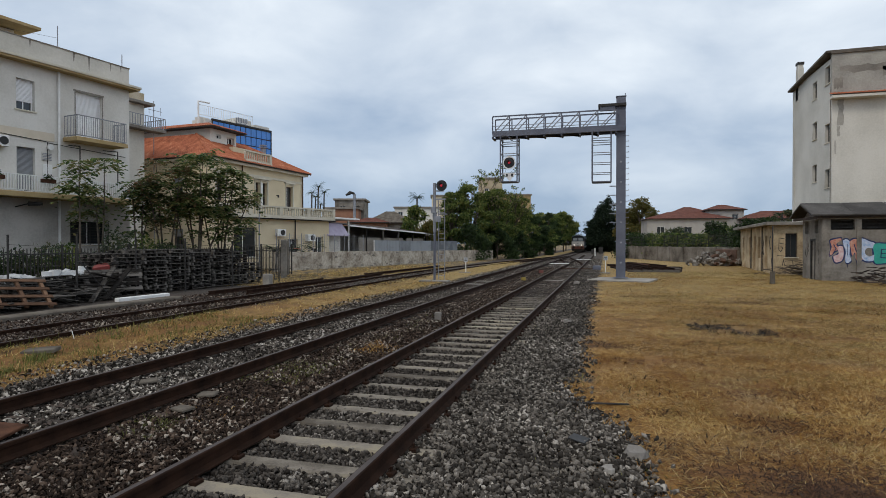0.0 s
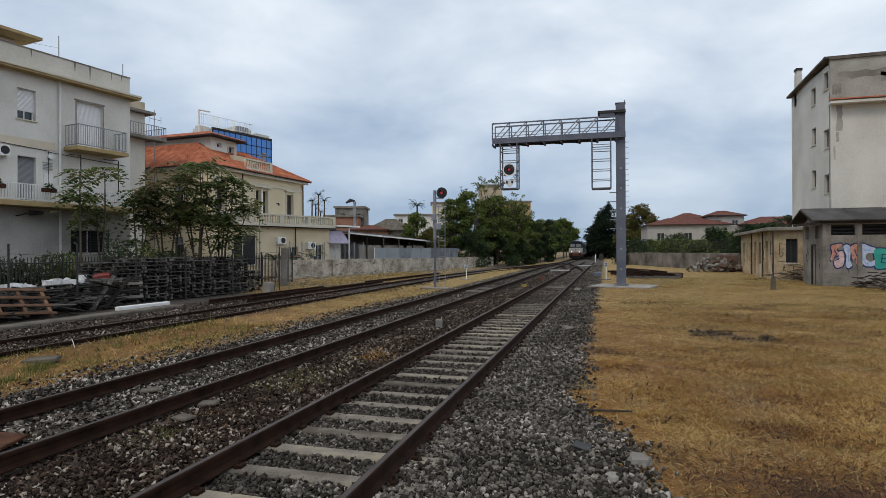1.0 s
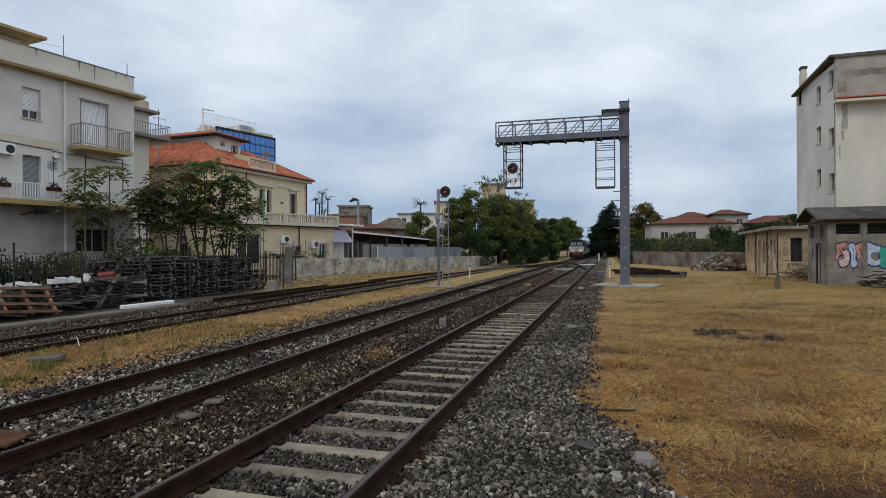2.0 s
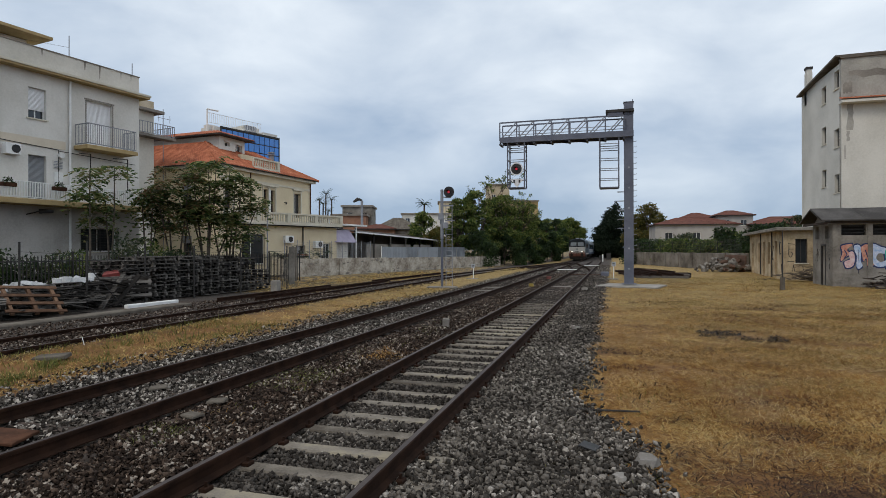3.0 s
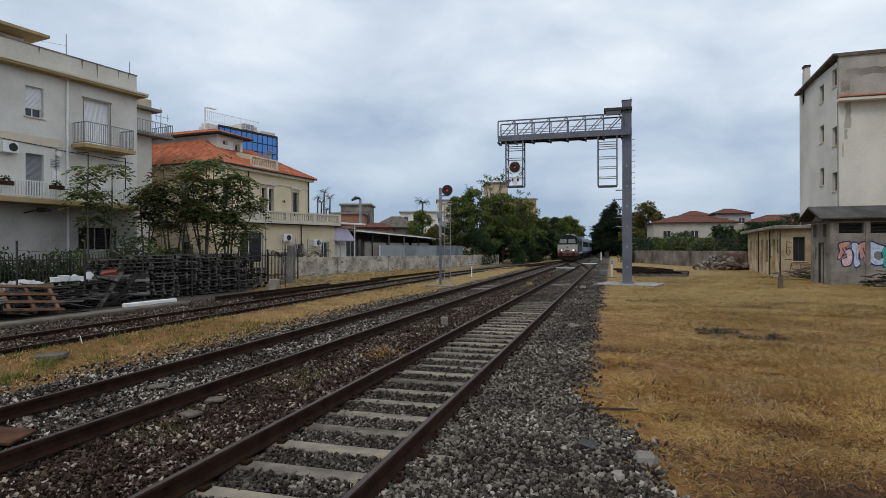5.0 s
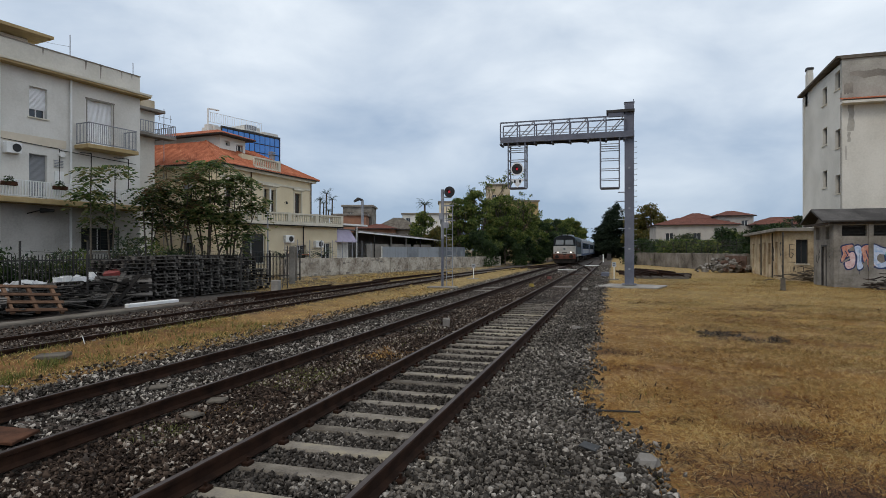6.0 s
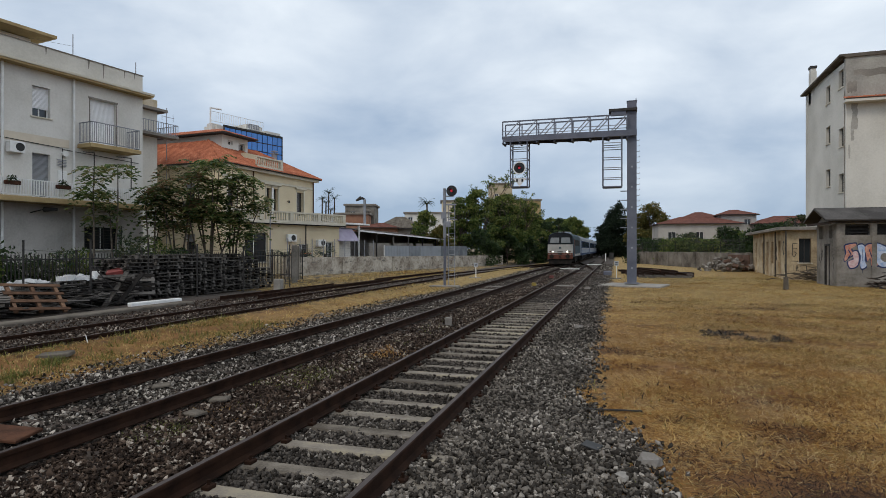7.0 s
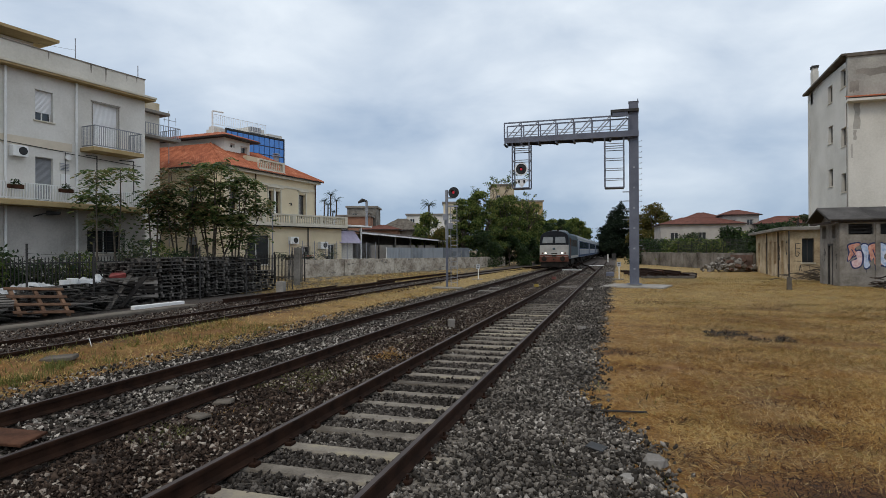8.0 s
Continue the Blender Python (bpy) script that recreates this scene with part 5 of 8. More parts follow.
def leaf_mesh(name, blobs, n, leaf, seed, mat, droop=0.3, slim=0.45):
    """Many small folded leaves spread through rounded masses (x, y, z, rx, ry, rz), densest near their skins."""
    r = np.random.default_rng(seed)
    b = np.array(blobs, float)
    weight = (b[:, 3] * b[:, 4] * b[:, 5]) ** 0.66
    pick = r.choice(len(b), n, p=weight / weight.sum())
    d = r.normal(size=(n, 3))
    d /= np.linalg.norm(d, axis=1, keepdims=True)
    lump = 1 + 0.28 * np.sin(d[:, 0] * 5 + pick) * np.sin(d[:, 1] * 6 + 2 * pick) + 0.2 * np.sin(d[:, 2] * 9 + pick)
    c = b[pick, :3] + d * b[pick, 3:] * (r.uniform(0.25, 1.0, n) ** 0.45 * lump)[:, None]
    c[:, 2] = np.maximum(c[:, 2], 0.05)
    way = d * 0.6 + r.normal(size=(n, 3)) * 0.7
    way[:, 2] -= droop
    way /= np.linalg.norm(way, axis=1, keepdims=True)
    across = np.cross(way, r.normal(size=(n, 3)))
    across /= np.linalg.norm(across, axis=1, keepdims=True)
    s = (leaf * r.uniform(0.55, 1.35, n))[:, None]
    up = np.cross(across, way) * s * 0.15
    v = np.stack([c - way * s, c + across * s * slim + up, c + way * s, c - across * s * slim + up], 1).reshape(-1, 3)
    k = 4 * np.arange(n)[:, None, None]
    faces = (np.array([(0, 1, 2), (0, 2, 3)])[None] + k).reshape(-1, 3)
    return from_arrays(name, v, faces, mat)


def limbs(blobs, r0, seed, spread=0.25):
    """A tapered trunk that forks towards each mass of leaves."""
    g, rnd = Geo(), random.Random(seed)
    top = max(b[2] for b in blobs)
    fork = Vector((0, 0, top * 0.35))
    g.tube((0, 0, -0.1), fork, r0, r0 * 0.7, 9)
    for b in blobs:
        a, e = fork.lerp(Vector((0, 0, 0)), rnd.uniform(0, 0.5)), Vector(b[:3])
        mid = a.lerp(e, 0.5) + Vector((rnd.uniform(-1, 1), rnd.uniform(-1, 1), rnd.uniform(0, 1))) * spread
        g.tube(a, mid, r0 * 0.45, r0 * 0.28, 6, False).tube(mid, e, r0 * 0.28, r0 * 0.1, 6, False)
        for _ in range(3):
            q = e + Vector((rnd.uniform(-1, 1) * b[3], rnd.uniform(-1, 1) * b[4], rnd.uniform(-0.2, 0.9) * b[5]))
            g.tube(mid.lerp(e, rnd.uniform(0.2, 1)), q, r0 * 0.13, r0 * 0.03, 5, False)
    return g


def tree(x, y, height, width, seed, mat, label, name="tree", leaf=0.2, count=9000, low=0.12, trunk=0.16, lumps=17, flat=0.8):
    rnd = random.Random(seed)
    t = thing(name, pose(x, y, -0.02), label, "tree", "trees beside the line")
    blobs = []
    for i in range(lumps):
        k = i / (lumps - 1)
        a, z = rnd.uniform(0, math.tau), height * (low + 0.12 + (0.78 - low) * k)
        reach = width * (0.5 * (1 - k) ** 0.5 + 0.08) * rnd.uniform(0.5, 1.0)
        r = width * rnd.uniform(0.15, 0.29) * (1.0 - 0.3 * k) * (17 / lumps) ** 0.35
        blobs.append((reach * math.cos(a), reach * math.sin(a), z, r, r, min(r * flat, height - z)))
    part("trunk", limbs(blobs, trunk, seed), BARK, t)
    part("crown", leaf_mesh("crown", blobs, count, leaf, seed, mat), mat, t, "leafy crown")
    return t


GREEN = "bushy green deciduous tree behind the trackside wall"
for i, (x, y, h, w, mat) in enumerate((
        (-18.9, 72.0, 9.2, 5.4, LEAF), (-17.0, 74.5, 10.4, 6.2, LEAF), (-14.9, 79.0, 10.3, 6.2, LEAF), (-13.6, 86.0, 9.6, 5.8, LEAF),
        (-12.6, 92.0, 8.2, 5.0, LEAF), (-12.0, 99.0, 7.7, 5.0, LEAF_DARK), (-11.6, 107.0, 8.0, 5.5, LEAF), (-11.2, 118.0, 8.6, 5.5, LEAF_DARK),
        (-10.8, 131.0, 9.0, 6.0, LEAF), (-10.2, 148.0, 10.4, 7.5, LEAF), (-11.0, 170.0, 9.0, 8.0, LEAF_DARK))):
    tree(x, y, h, w, 40 + i, mat, GREEN, leaf=0.12 + 0.0015 * (y - 70), count=17000 if y < 90 else 9000, lumps=44 if y < 90 else 26, flat=0.5)
for i, (x, y, h, w) in enumerate(((-16.2, 70.5, 4.5, 4.5), (-13.8, 76.0, 4.5, 4.0), (-12.2, 83.0, 4.0, 3.6), (-11.0, 93.0, 3.6, 3.4), (-10.4, 103.0, 3.4, 3.2))):
    tree(x, y, h, w, 70 + i, LEAF_DARK, "low dark green bush at the foot of the trees", "bush", 0.15, 4500, 0.0, 0.08)


def bare_tree(x, y, h, seed):
    t = thing("bare_tree", pose(x, y, 0), "thin half-bare tree with pale twigs and few leaves", "tree")
    rnd, g, tips = random.Random(seed), Geo(), []

    def grow(a, d, length, r, depth):
        b = a + d * length
        g.tube(a, b, r, r * 0.65, 5, False)
        if depth == 0:
            tips.append(b)
            return
        for _ in range(3):
            e = (d + Vector((rnd.uniform(-0.7, 0.7), rnd.uniform(-0.7, 0.7), rnd.uniform(-0.25, 0.4)))).normalized()
            grow(a.lerp(b, rnd.uniform(0.6, 1)), e, length * rnd.uniform(0.6, 0.8), r * 0.6, depth - 1)

    grow(Vector((0, 0, 0)), Vector((0.05, 0, 1)), h * 0.36, 0.14, 4)
    part("trunk", g, BARK, t)
    part("leaves", leaf_mesh("leaves", [(*p, 0.3, 0.3, 0.3) for p in tips], 1500, 0.14, seed, LEAF), LEAF, t)


bare_tree(-17.0, 79.0, 14.0, 5)
bare_tree(-13.6, 84.0, 12.6, 6)


def conifer(x, y, h, r, seed, mat, label):
    t = thing("conifer", pose(x, y, 0), label, "tree")
    rnd = random.Random(seed)
    blobs = []
    for i in range(34):
        k = i / 33
        a = rnd.uniform(0, math.tau)
        w = r * min(1.0, (1 - k) ** 0.65 * 1.25)
        q = w * 0.55 * rnd.uniform(0.3, 1)
        blobs.append((q * math.cos(a), q * math.sin(a), 0.6 + (h - 1.3) * k, w * 0.5 + 0.18, w * 0.5 + 0.18, 0.9))
    part("trunk", Geo().tube((0, 0, 0), (0, 0, h * 0.9), 0.25, 0.04, 8), BARK, t)
    part("crown", leaf_mesh("crown", blobs, 16000, 0.28, seed, mat, 0.1, 0.35), mat, t)


conifer(0.6, 146.0, 13.8, 6.4, 2, LEAF_CONIFER, "tall dark conifer beyond the end of the field")
conifer(-2.0, 152.0, 10.5, 4.6, 3, LEAF_CONIFER, "dark conifer beyond the end of the field")
tree(7.6, 138.0, 12.6, 9.0, 91, LEAF_YELLOW, "yellowing tree beside dark conifers", leaf=0.24, count=11000, trunk=0.3)
tree(5.0, 141.0, 10.5, 7.0, 93, LEAF_YELLOW, "yellowing tree beside dark conifers", leaf=0.24, count=8000, trunk=0.3)
tree(9.5, 140.0, 8.5, 5.0, 92, LEAF_GREY, "dull green tree beside dark conifers", leaf=0.26, count=5000, trunk=0.2)


def frond_mesh(name, tips, seed, mat, length=(0.55, 1.0), per=8, pairs=6, leaflet=0.28):
    """Feathered leaves: drooping stalks with pairs of leaflets, in rosettes round the tips of branches."""
    r = np.random.default_rng(seed)
    v, f = [], []
    for tip in tips:
        for k in range(per):
            a = 2 * np.pi * (k + r.uniform(-0.35, 0.35)) / per
            rise, size = r.uniform(-0.25, 1.0), r.uniform(*length)
            out = np.array([np.cos(a), np.sin(a), 0.0])
            side_way = np.array([-np.sin(a), np.cos(a), 0.0])
            for j in range(1, pairs + 1):
                s = (j + 0.5) / (pairs + 0.5)
                c = np.array(tip) + out * size * s + np.array([0, 0, size * (rise * s - 0.85 * s * s)])
                for q in (-1, 1):
                    d = side_way * q * 0.85 + out * 0.4 + np.array([0, 0, -0.35 + r.uniform(-0.25, 0.25)])
                    d = d * leaflet * (1.2 - 0.5 * s) * r.uniform(0.8, 1.3)
                    e = out * leaflet * 0.27 + np.array([0, 0, r.uniform(-0.03, 0.03)])
                    i = len(v)
                    v += [c, c + d * 0.45 + e, c + d, c + d * 0.45 - e]
                    f += [(i, i + 1, i + 2), (i, i + 2, i + 3)]
    return from_arrays(name, np.array(v), np.array(f), mat)


def ailanthus(x, y, height, spread, stems, seed, mat, label, bare=0.35, twigs=(6, 9), lean=0.0):
    """A many-stemmed tree of heaven: slender stems that fan out from one foot, feathered leaves in tufts above bare lower stems."""
    t = thing("tree", pose(x, y, -0.02), label, "tree", "trees in front of the houses")
    rnd, g, tips = random.Random(seed), Geo(), []
    for i in range(stems):
        a = math.tau * (i + rnd.uniform(-0.3, 0.3)) / stems
        q = spread * (1.0 if i % 2 else 0.45) * rnd.uniform(0.75, 1.0)
        h = height * (1 - 0.34 * (q / max(spread, 0.01)) ** 2) * rnd.uniform(0.9, 1.0)
        p0 = Vector((0.15 * math.cos(a), 0.15 * math.sin(a), 0))
        p1 = Vector((q * 0.38 * math.cos(a) + 0.1 * rnd.uniform(-1, 1), q * 0.38 * math.sin(a), h * 0.34))
        p2 = Vector((q * 0.72 * math.cos(a + 0.15) + lean * 0.5, q * 0.72 * math.sin(a + 0.15), h * 0.66))
        p3 = Vector((q * math.cos(a) + lean, q * math.sin(a), h - 0.2))
        g.tube(p0, p1, 0.062, 0.05, 6, False).tube(p1, p2, 0.05, 0.034, 6, False).tube(p2, p3, 0.034, 0.014, 6, False)
        tips.append(p3)
        for _ in range(rnd.randint(*twigs)):
            s = rnd.uniform(bare, 0.98)
            b = p1.lerp(p2, (s - 0.34) / 0.32) if s < 0.66 else p2.lerp(p3, (s - 0.66) / 0.34)
            w = rnd.uniform(0, math.tau)
            d = Vector((math.cos(w), math.sin(w), rnd.uniform(0.05, 0.7))) * rnd.uniform(0.35, 0.85) * min(1.0, 0.35 + spread)
            g.tube(b, b + d, 0.018, 0.008, 5, False)
            tips.append(b + d)
    part("trunk", g, BARK, t, "slender branching stems")
    part("crown", frond_mesh("crown", tips, seed, mat), mat, t, "tufts of feathered leaves")
    return t


AIL = "slender tree of heaven with feathered leaves before the houses"
ailanthus(-23.3, 21.3, 6.7, 0.3, 1, 3, LEAF_FEATHER, AIL, 0.66, (4, 5))
ailanthus(-23.2, 22.5, 6.9, 0.5, 2, 4, LEAF_FEATHER, AIL, 0.62, (3, 3))
ailanthus(-22.9, 24.3, 5.5, 0.8, 3, 5, LEAF_FEATHER, AIL, 0.66, (3, 4))
ailanthus(-22.1, 25.5, 7.0, 1.5, 4, 6, LEAF_RUSTY, "spreading tree of heaven with reddish-green feathered leaves", 0.55, (3, 5))
ailanthus(-21.3, 26.8, 7.7, 2.0, 7, 7, LEAF_FEATHER, "large spreading tree of heaven with dense feathered leaves", 0.5, (4, 6))
ailanthus(-20.6, 27.8, 7.2, 1.5, 5, 9, LEAF_FEATHER, AIL, 0.42, (4, 6), 0.4)


def shrub(x, y, r, h, seed, mat, label="low leafy green shrub behind the fence"):
    t = thing("shrub", pose(x, y, -0.02), label, "shrub", "shrubs along the fence")
    rnd = random.Random(seed)
    blobs = [(rnd.uniform(-r, r) * 0.6, rnd.uniform(-r, r) * 0.6, h * rnd.uniform(0.25, 0.75), r * 0.5, r * 0.5, h * 0.32) for _ in range(6)]
    part("trunk", limbs(blobs, 0.05, seed, 0.1), BARK, t)
    part("leaves", leaf_mesh("leaves", blobs, 1500, 0.085, seed, mat), mat, t)


rnd0 = random.Random(21)
for i in range(13):
    y = 9.5 + 1.35 * i
    shrub(-22.6 + 0.09 * (y - 10) + rnd0.uniform(-0.3, 0.3), y, 1.05, rnd0.uniform(1.8, 2.8), 200 + i, (LEAF_GREY, LEAF, LEAF_DARK)[i % 3])

# ---- fences, wall and sheds on the houses' side ----


def picket_fence():
    f = thing("picket_fence", pose(-21.7, 9.0, 0, 0, 0, -4.5), "black iron picket fence in front of the houses", "fence")
    L, h = 25.0, 1.75
    for z in (0.35, 1.55):
        part("rail", Geo().box(-0.02, 0.02, 0, L, z, z + 0.05), DARK, f)
    one = Geo().box(-0.014, 0.014, -0.014, 0.014, 0.05, h).add([(-0.014, -0.014, h), (0.014, -0.014, h), (0.014, 0.014, h), (-0.014, 0.014, h), (0, 0, h + 0.07)], [(0, 1, 4), (1, 2, 4), (2, 3, 4), (3, 0, 4)]).mesh("picket", DARK)
    for i in range(int(L / 0.14)):
        part("picket", one, None, f).location = (0, 0.14 * i, 0)
    for i in range(9):
        part("post", Geo().box(-0.04, 0.04, L * i / 8 - 0.025, L * i / 8 + 0.025, 0, 1.95), DARK, f)


picket_fence()


def wire_fence():
    """Rusty angle posts with loose wires before the pallets."""
    f = thing("wire_fence", pose(0, 0, 0), "thin rusty fence posts with sagging wires", "fence")
    spots = [(-17.4, 13.4, 2.25), (-17.2, 15.6, 2.3), (-17.05, 18.0, 2.25), (-16.9, 20.5, 2.2), (-16.7, 23.4, 2.1), (-16.33, 26.8, 2.2)]
    for x, y, h in spots:
        part("post", Geo().box(x - 0.022, x + 0.022, y - 0.022, y + 0.022, -0.1, h), DARK, f)
    for z in (0.7, 1.3, 1.95):
        for (a, b, _), (c, d, _) in zip(spots, spots[1:]):
            m = Vector(((a + c) / 2, (b + d) / 2, z - 0.06))
            part("wire", Geo().tube((a, b, z), m, 0.006, n=4, caps=False).tube(m, (c, d, z), 0.006, n=4, caps=False), DARK, f)
    part("brace", Geo().tube((-17.2, 15.6, 1.5), (-16.7, 16.6, 0), 0.02, n=6), DARK, f)
    part("brace", Geo().tube((-16.33, 26.8, 2.1), (-15.9, 25.6, 0), 0.02, n=6), DARK, f)


wire_fence()


def gate():
    g = thing("iron_gate", pose(-19.6, 33.0, 0, 0, 0, -62), "dark iron lattice gate beside the stone wall", "gate")
    part("gate_frame", Geo().box(0, 2.6, -0.03, 0.03, 0.1, 0.17).box(0, 2.6, -0.03, 0.03, 1.95, 2.02).box(0, 0.07, -0.03, 0.03, 0.17, 1.95).box(2.53, 2.6, -0.03, 0.03, 0.17, 1.95), DARK, g)
    for i in range(17):
        part("bar", Geo().box(0.15 + 0.145 * i, 0.17 + 0.145 * i, -0.012, 0.012, 0.17, 1.95), DARK, g)
    for x in (-0.25, 2.75):
        part("pillar", Geo().slab(x - 0.16, x + 0.16, -0.16, 0.16, -0.1, 2.2, 0.03), HUT_WALL, g)


gate()

WALL_POSE = pose(-22.6, 36.6, 0, 0, 0, -12.8)


def trackside_wall():
    w = thing("trackside_wall", WALL_POSE, "old plastered stone wall with flaking white render", "wall")
    g, rnd, n = Geo(), random.Random(8), 78
    prof = []
    for i in range(n + 1):
        y = 38.6 * i / n
        prof.append((y, 1.38 - 0.006 * y + rnd.uniform(-0.025, 0.025), rnd.uniform(-0.02, 0.02)))
    for (a, h, o), (b, k, p) in zip(prof, prof[1:]):
        g.add([(o, a, -0.2), (p, b, -0.2), (p, b, k), (o, a, h), (-0.35, a, -0.2), (-0.35, b, -0.2), (-0.35, b, k), (-0.35, a, h)], [(0, 1, 2, 3), (7, 6, 5, 4), (3, 2, 6, 7)])
    g.add([(0, 0, -0.2), (0, 0, 1.38), (-0.35, 0, 1.38), (-0.35, 0, -0.2)], [(0, 1, 2, 3)])
    part("masonry", g, STONE_WALL, w)
    for i in range(5):
        y = 6.2 + 7.2 * i
        part("pier", Geo().slab(-0.1, 0.07, y, y + 0.35, -0.2, 1.36 - 0.006 * y, 0.03), STONE_WALL, w)
    rnd = random.Random(3)
    for i in range(46):
        y, z, s = rnd.uniform(0.3, 38), rnd.uniform(0.0, 0.35) if i % 3 else rnd.uniform(0.9, 1.15), rnd.uniform(0.12, 0.30)
        q = [(0.012 + 0.02 * rnd.random(), y + s * math.cos(t) * rnd.uniform(0.7, 1.2), z + 0.35 * s * math.sin(t) * rnd.uniform(0.7, 1.2)) for t in (math.tau * k / 7 for k in range(7))]
        part("bare_stone", Geo().add(q + [(-0.05, b, c) for a, b, c in q] + [(0.055, y, z)], [(k, (k + 1) % 7, 14) for k in range(7)] + [(k, k + 7, (k + 1) % 7 + 7, (k + 1) % 7) for k in range(7)]), GREY_WALL, w)
    # mesh and sheet panels that stand on the wall
    for i in range(9):
        y = 0.3 + 1.3 * i
        part("fence_post", Geo().tube((-0.17, y, 1.2), (-0.17, y, 2.75), 0.03, n=6), GALV, w)
    mesh = Geo()
    for i in range(75):
        mesh.box(-0.172, -0.168, 0.3 + 0.14 * i, 0.307 + 0.14 * i, 1.4, 2.65)
    for i in range(9):
        mesh.box(-0.178, -0.173, 0.3, 10.7, 1.45 + 0.14 * i, 1.457 + 0.14 * i)
    tagged(part("wire_mesh", mesh, GALV, w, "thin wire mesh"), kind="stuff")
    sheet = surface("weathered_grey_sheet", (0.12, 0.135, 0.155), (0.27, 0.295, 0.325), 1.0, 0.6, 0.1, 15, per_object=0.4)
    for i in range(8):
        y = 12.4 + 2.05 * i
        k = Geo()
        for j in range(16):
            a, b = y + 2.0 * j / 16, y + 2.0 * (j + 1) / 16
            k.add([(-0.15 + 0.02 * (j % 2), a, 1.22), (-0.13 - 0.02 * (j % 2), b, 1.22), (-0.13 - 0.02 * (j % 2), b, 2.28), (-0.15 + 0.02 * (j % 2), a, 2.28)], [(0, 1, 2, 3)])
        part("sheet_panel", k, sheet, w, "grey corrugated sheet panel")
        part("panel_post", Geo().box(-0.24, -0.18, y - 0.03, y + 0.03, 1.2, 2.32), WHITE if i == 0 else GALV, w)


trackside_wall()
LILAC = surface("lilac_sheet", (0.30, 0.26, 0.36), (0.42, 0.38, 0.48), 1.5, 0.7, 0.05, 15)


def sheds():
    s = thing("shed", pose(-24.0, 52.0, 0, 0, 0, -12.6), "long open shed with a dark roof and white eaves", "shed")
    L = 18.0
    part("roof", Geo().add([(0, 0, 3.8), (0, L, 3.15), (-5, L, 3.9), (-5, 0, 4.4), (0, 0, 3.72), (0, L, 3.07), (-5, L, 3.82), (-5, 0, 4.32)], [(0, 1, 2, 3), (7, 6, 5, 4), (0, 4, 5, 1), (1, 5, 6, 2), (3, 7, 4, 0)]), WOOD_BLACK, s)
    part("eaves_board", Geo().add([(0.02, 0, 3.82), (0.02, L, 3.17), (0.02, L, 3.02), (0.02, 0, 3.67), (0.06, 0, 3.82), (0.06, L, 3.17), (0.06, L, 3.02), (0.06, 0, 3.67)], [(4, 7, 6, 5), (0, 4, 5, 1), (3, 2, 6, 7)]), WHITE, s, "white painted eaves board")
    part("back_wall", Geo().box(-4.8, -4.6, 0, L, -0.1, 3.9), GREY_WALL, s)
    for i in range(7):
        part("post", Geo().box(-0.15, -0.05, L * i / 6 - 0.05, L * i / 6 + 0.05, -0.1, 3.7 - 0.65 * i / 6), WOOD_GREY, s)
    for i in range(3):
        part("panel", Geo().box(-0.4, -0.3, 2 + 4.5 * i, 5.8 + 4.5 * i, 0, 2.6), GREY_WALL, s)
    a = thing("lean_to", pose(-24.6, 50.2, 0, 0, 0, -12.6), "small white lean-to with a lilac striped awning", "shed")
    part("wall", Geo().box(-3, -0.05, -2.2, 0.8, -0.1, 3.1), WHITE_WALL, a)
    part("awning", Geo().add([(0.9, -2.2, 2.75), (0.9, 1.0, 2.75), (0, 1.0, 3.9), (0, -2.2, 3.9), (0.9, -2.2, 2.70), (0.9, 1.0, 2.70), (0, 1.0, 3.85), (0, -2.2, 3.85)], [(0, 1, 2, 3), (7, 6, 5, 4), (0, 4, 5, 1), (1, 5, 6, 2), (3, 7, 4, 0)]), LILAC, a, "lilac awning sheet")
    part("roof", Geo().slab(-3.2, 0.5, -4.5, 3.2, 4.3, 4.45, 0.02), WHITE, a, "flat white roof")
    part("flue", Geo().tube((0.0, 3.0, 4.4), (0.0, 3.0, 6.9), 0.13, n=12), GALV, a, "tall pale flue pipe")
    part("flue_cowl", Geo().tube((0, 3.0, 6.9), (-0.25, 2.75, 7.05), 0.12, n=12).tube((-0.25, 2.75, 7.05), (-0.6, 2.4, 6.75), 0.2, 0.1, 10), DARK, a, "dark flue cowl")
    for y in (-2.1, 1.6):
        part("post", Geo().box(0.3, 0.4, y - 0.05, y + 0.05, -0.1, 4.3), WHITE, a)


sheds()


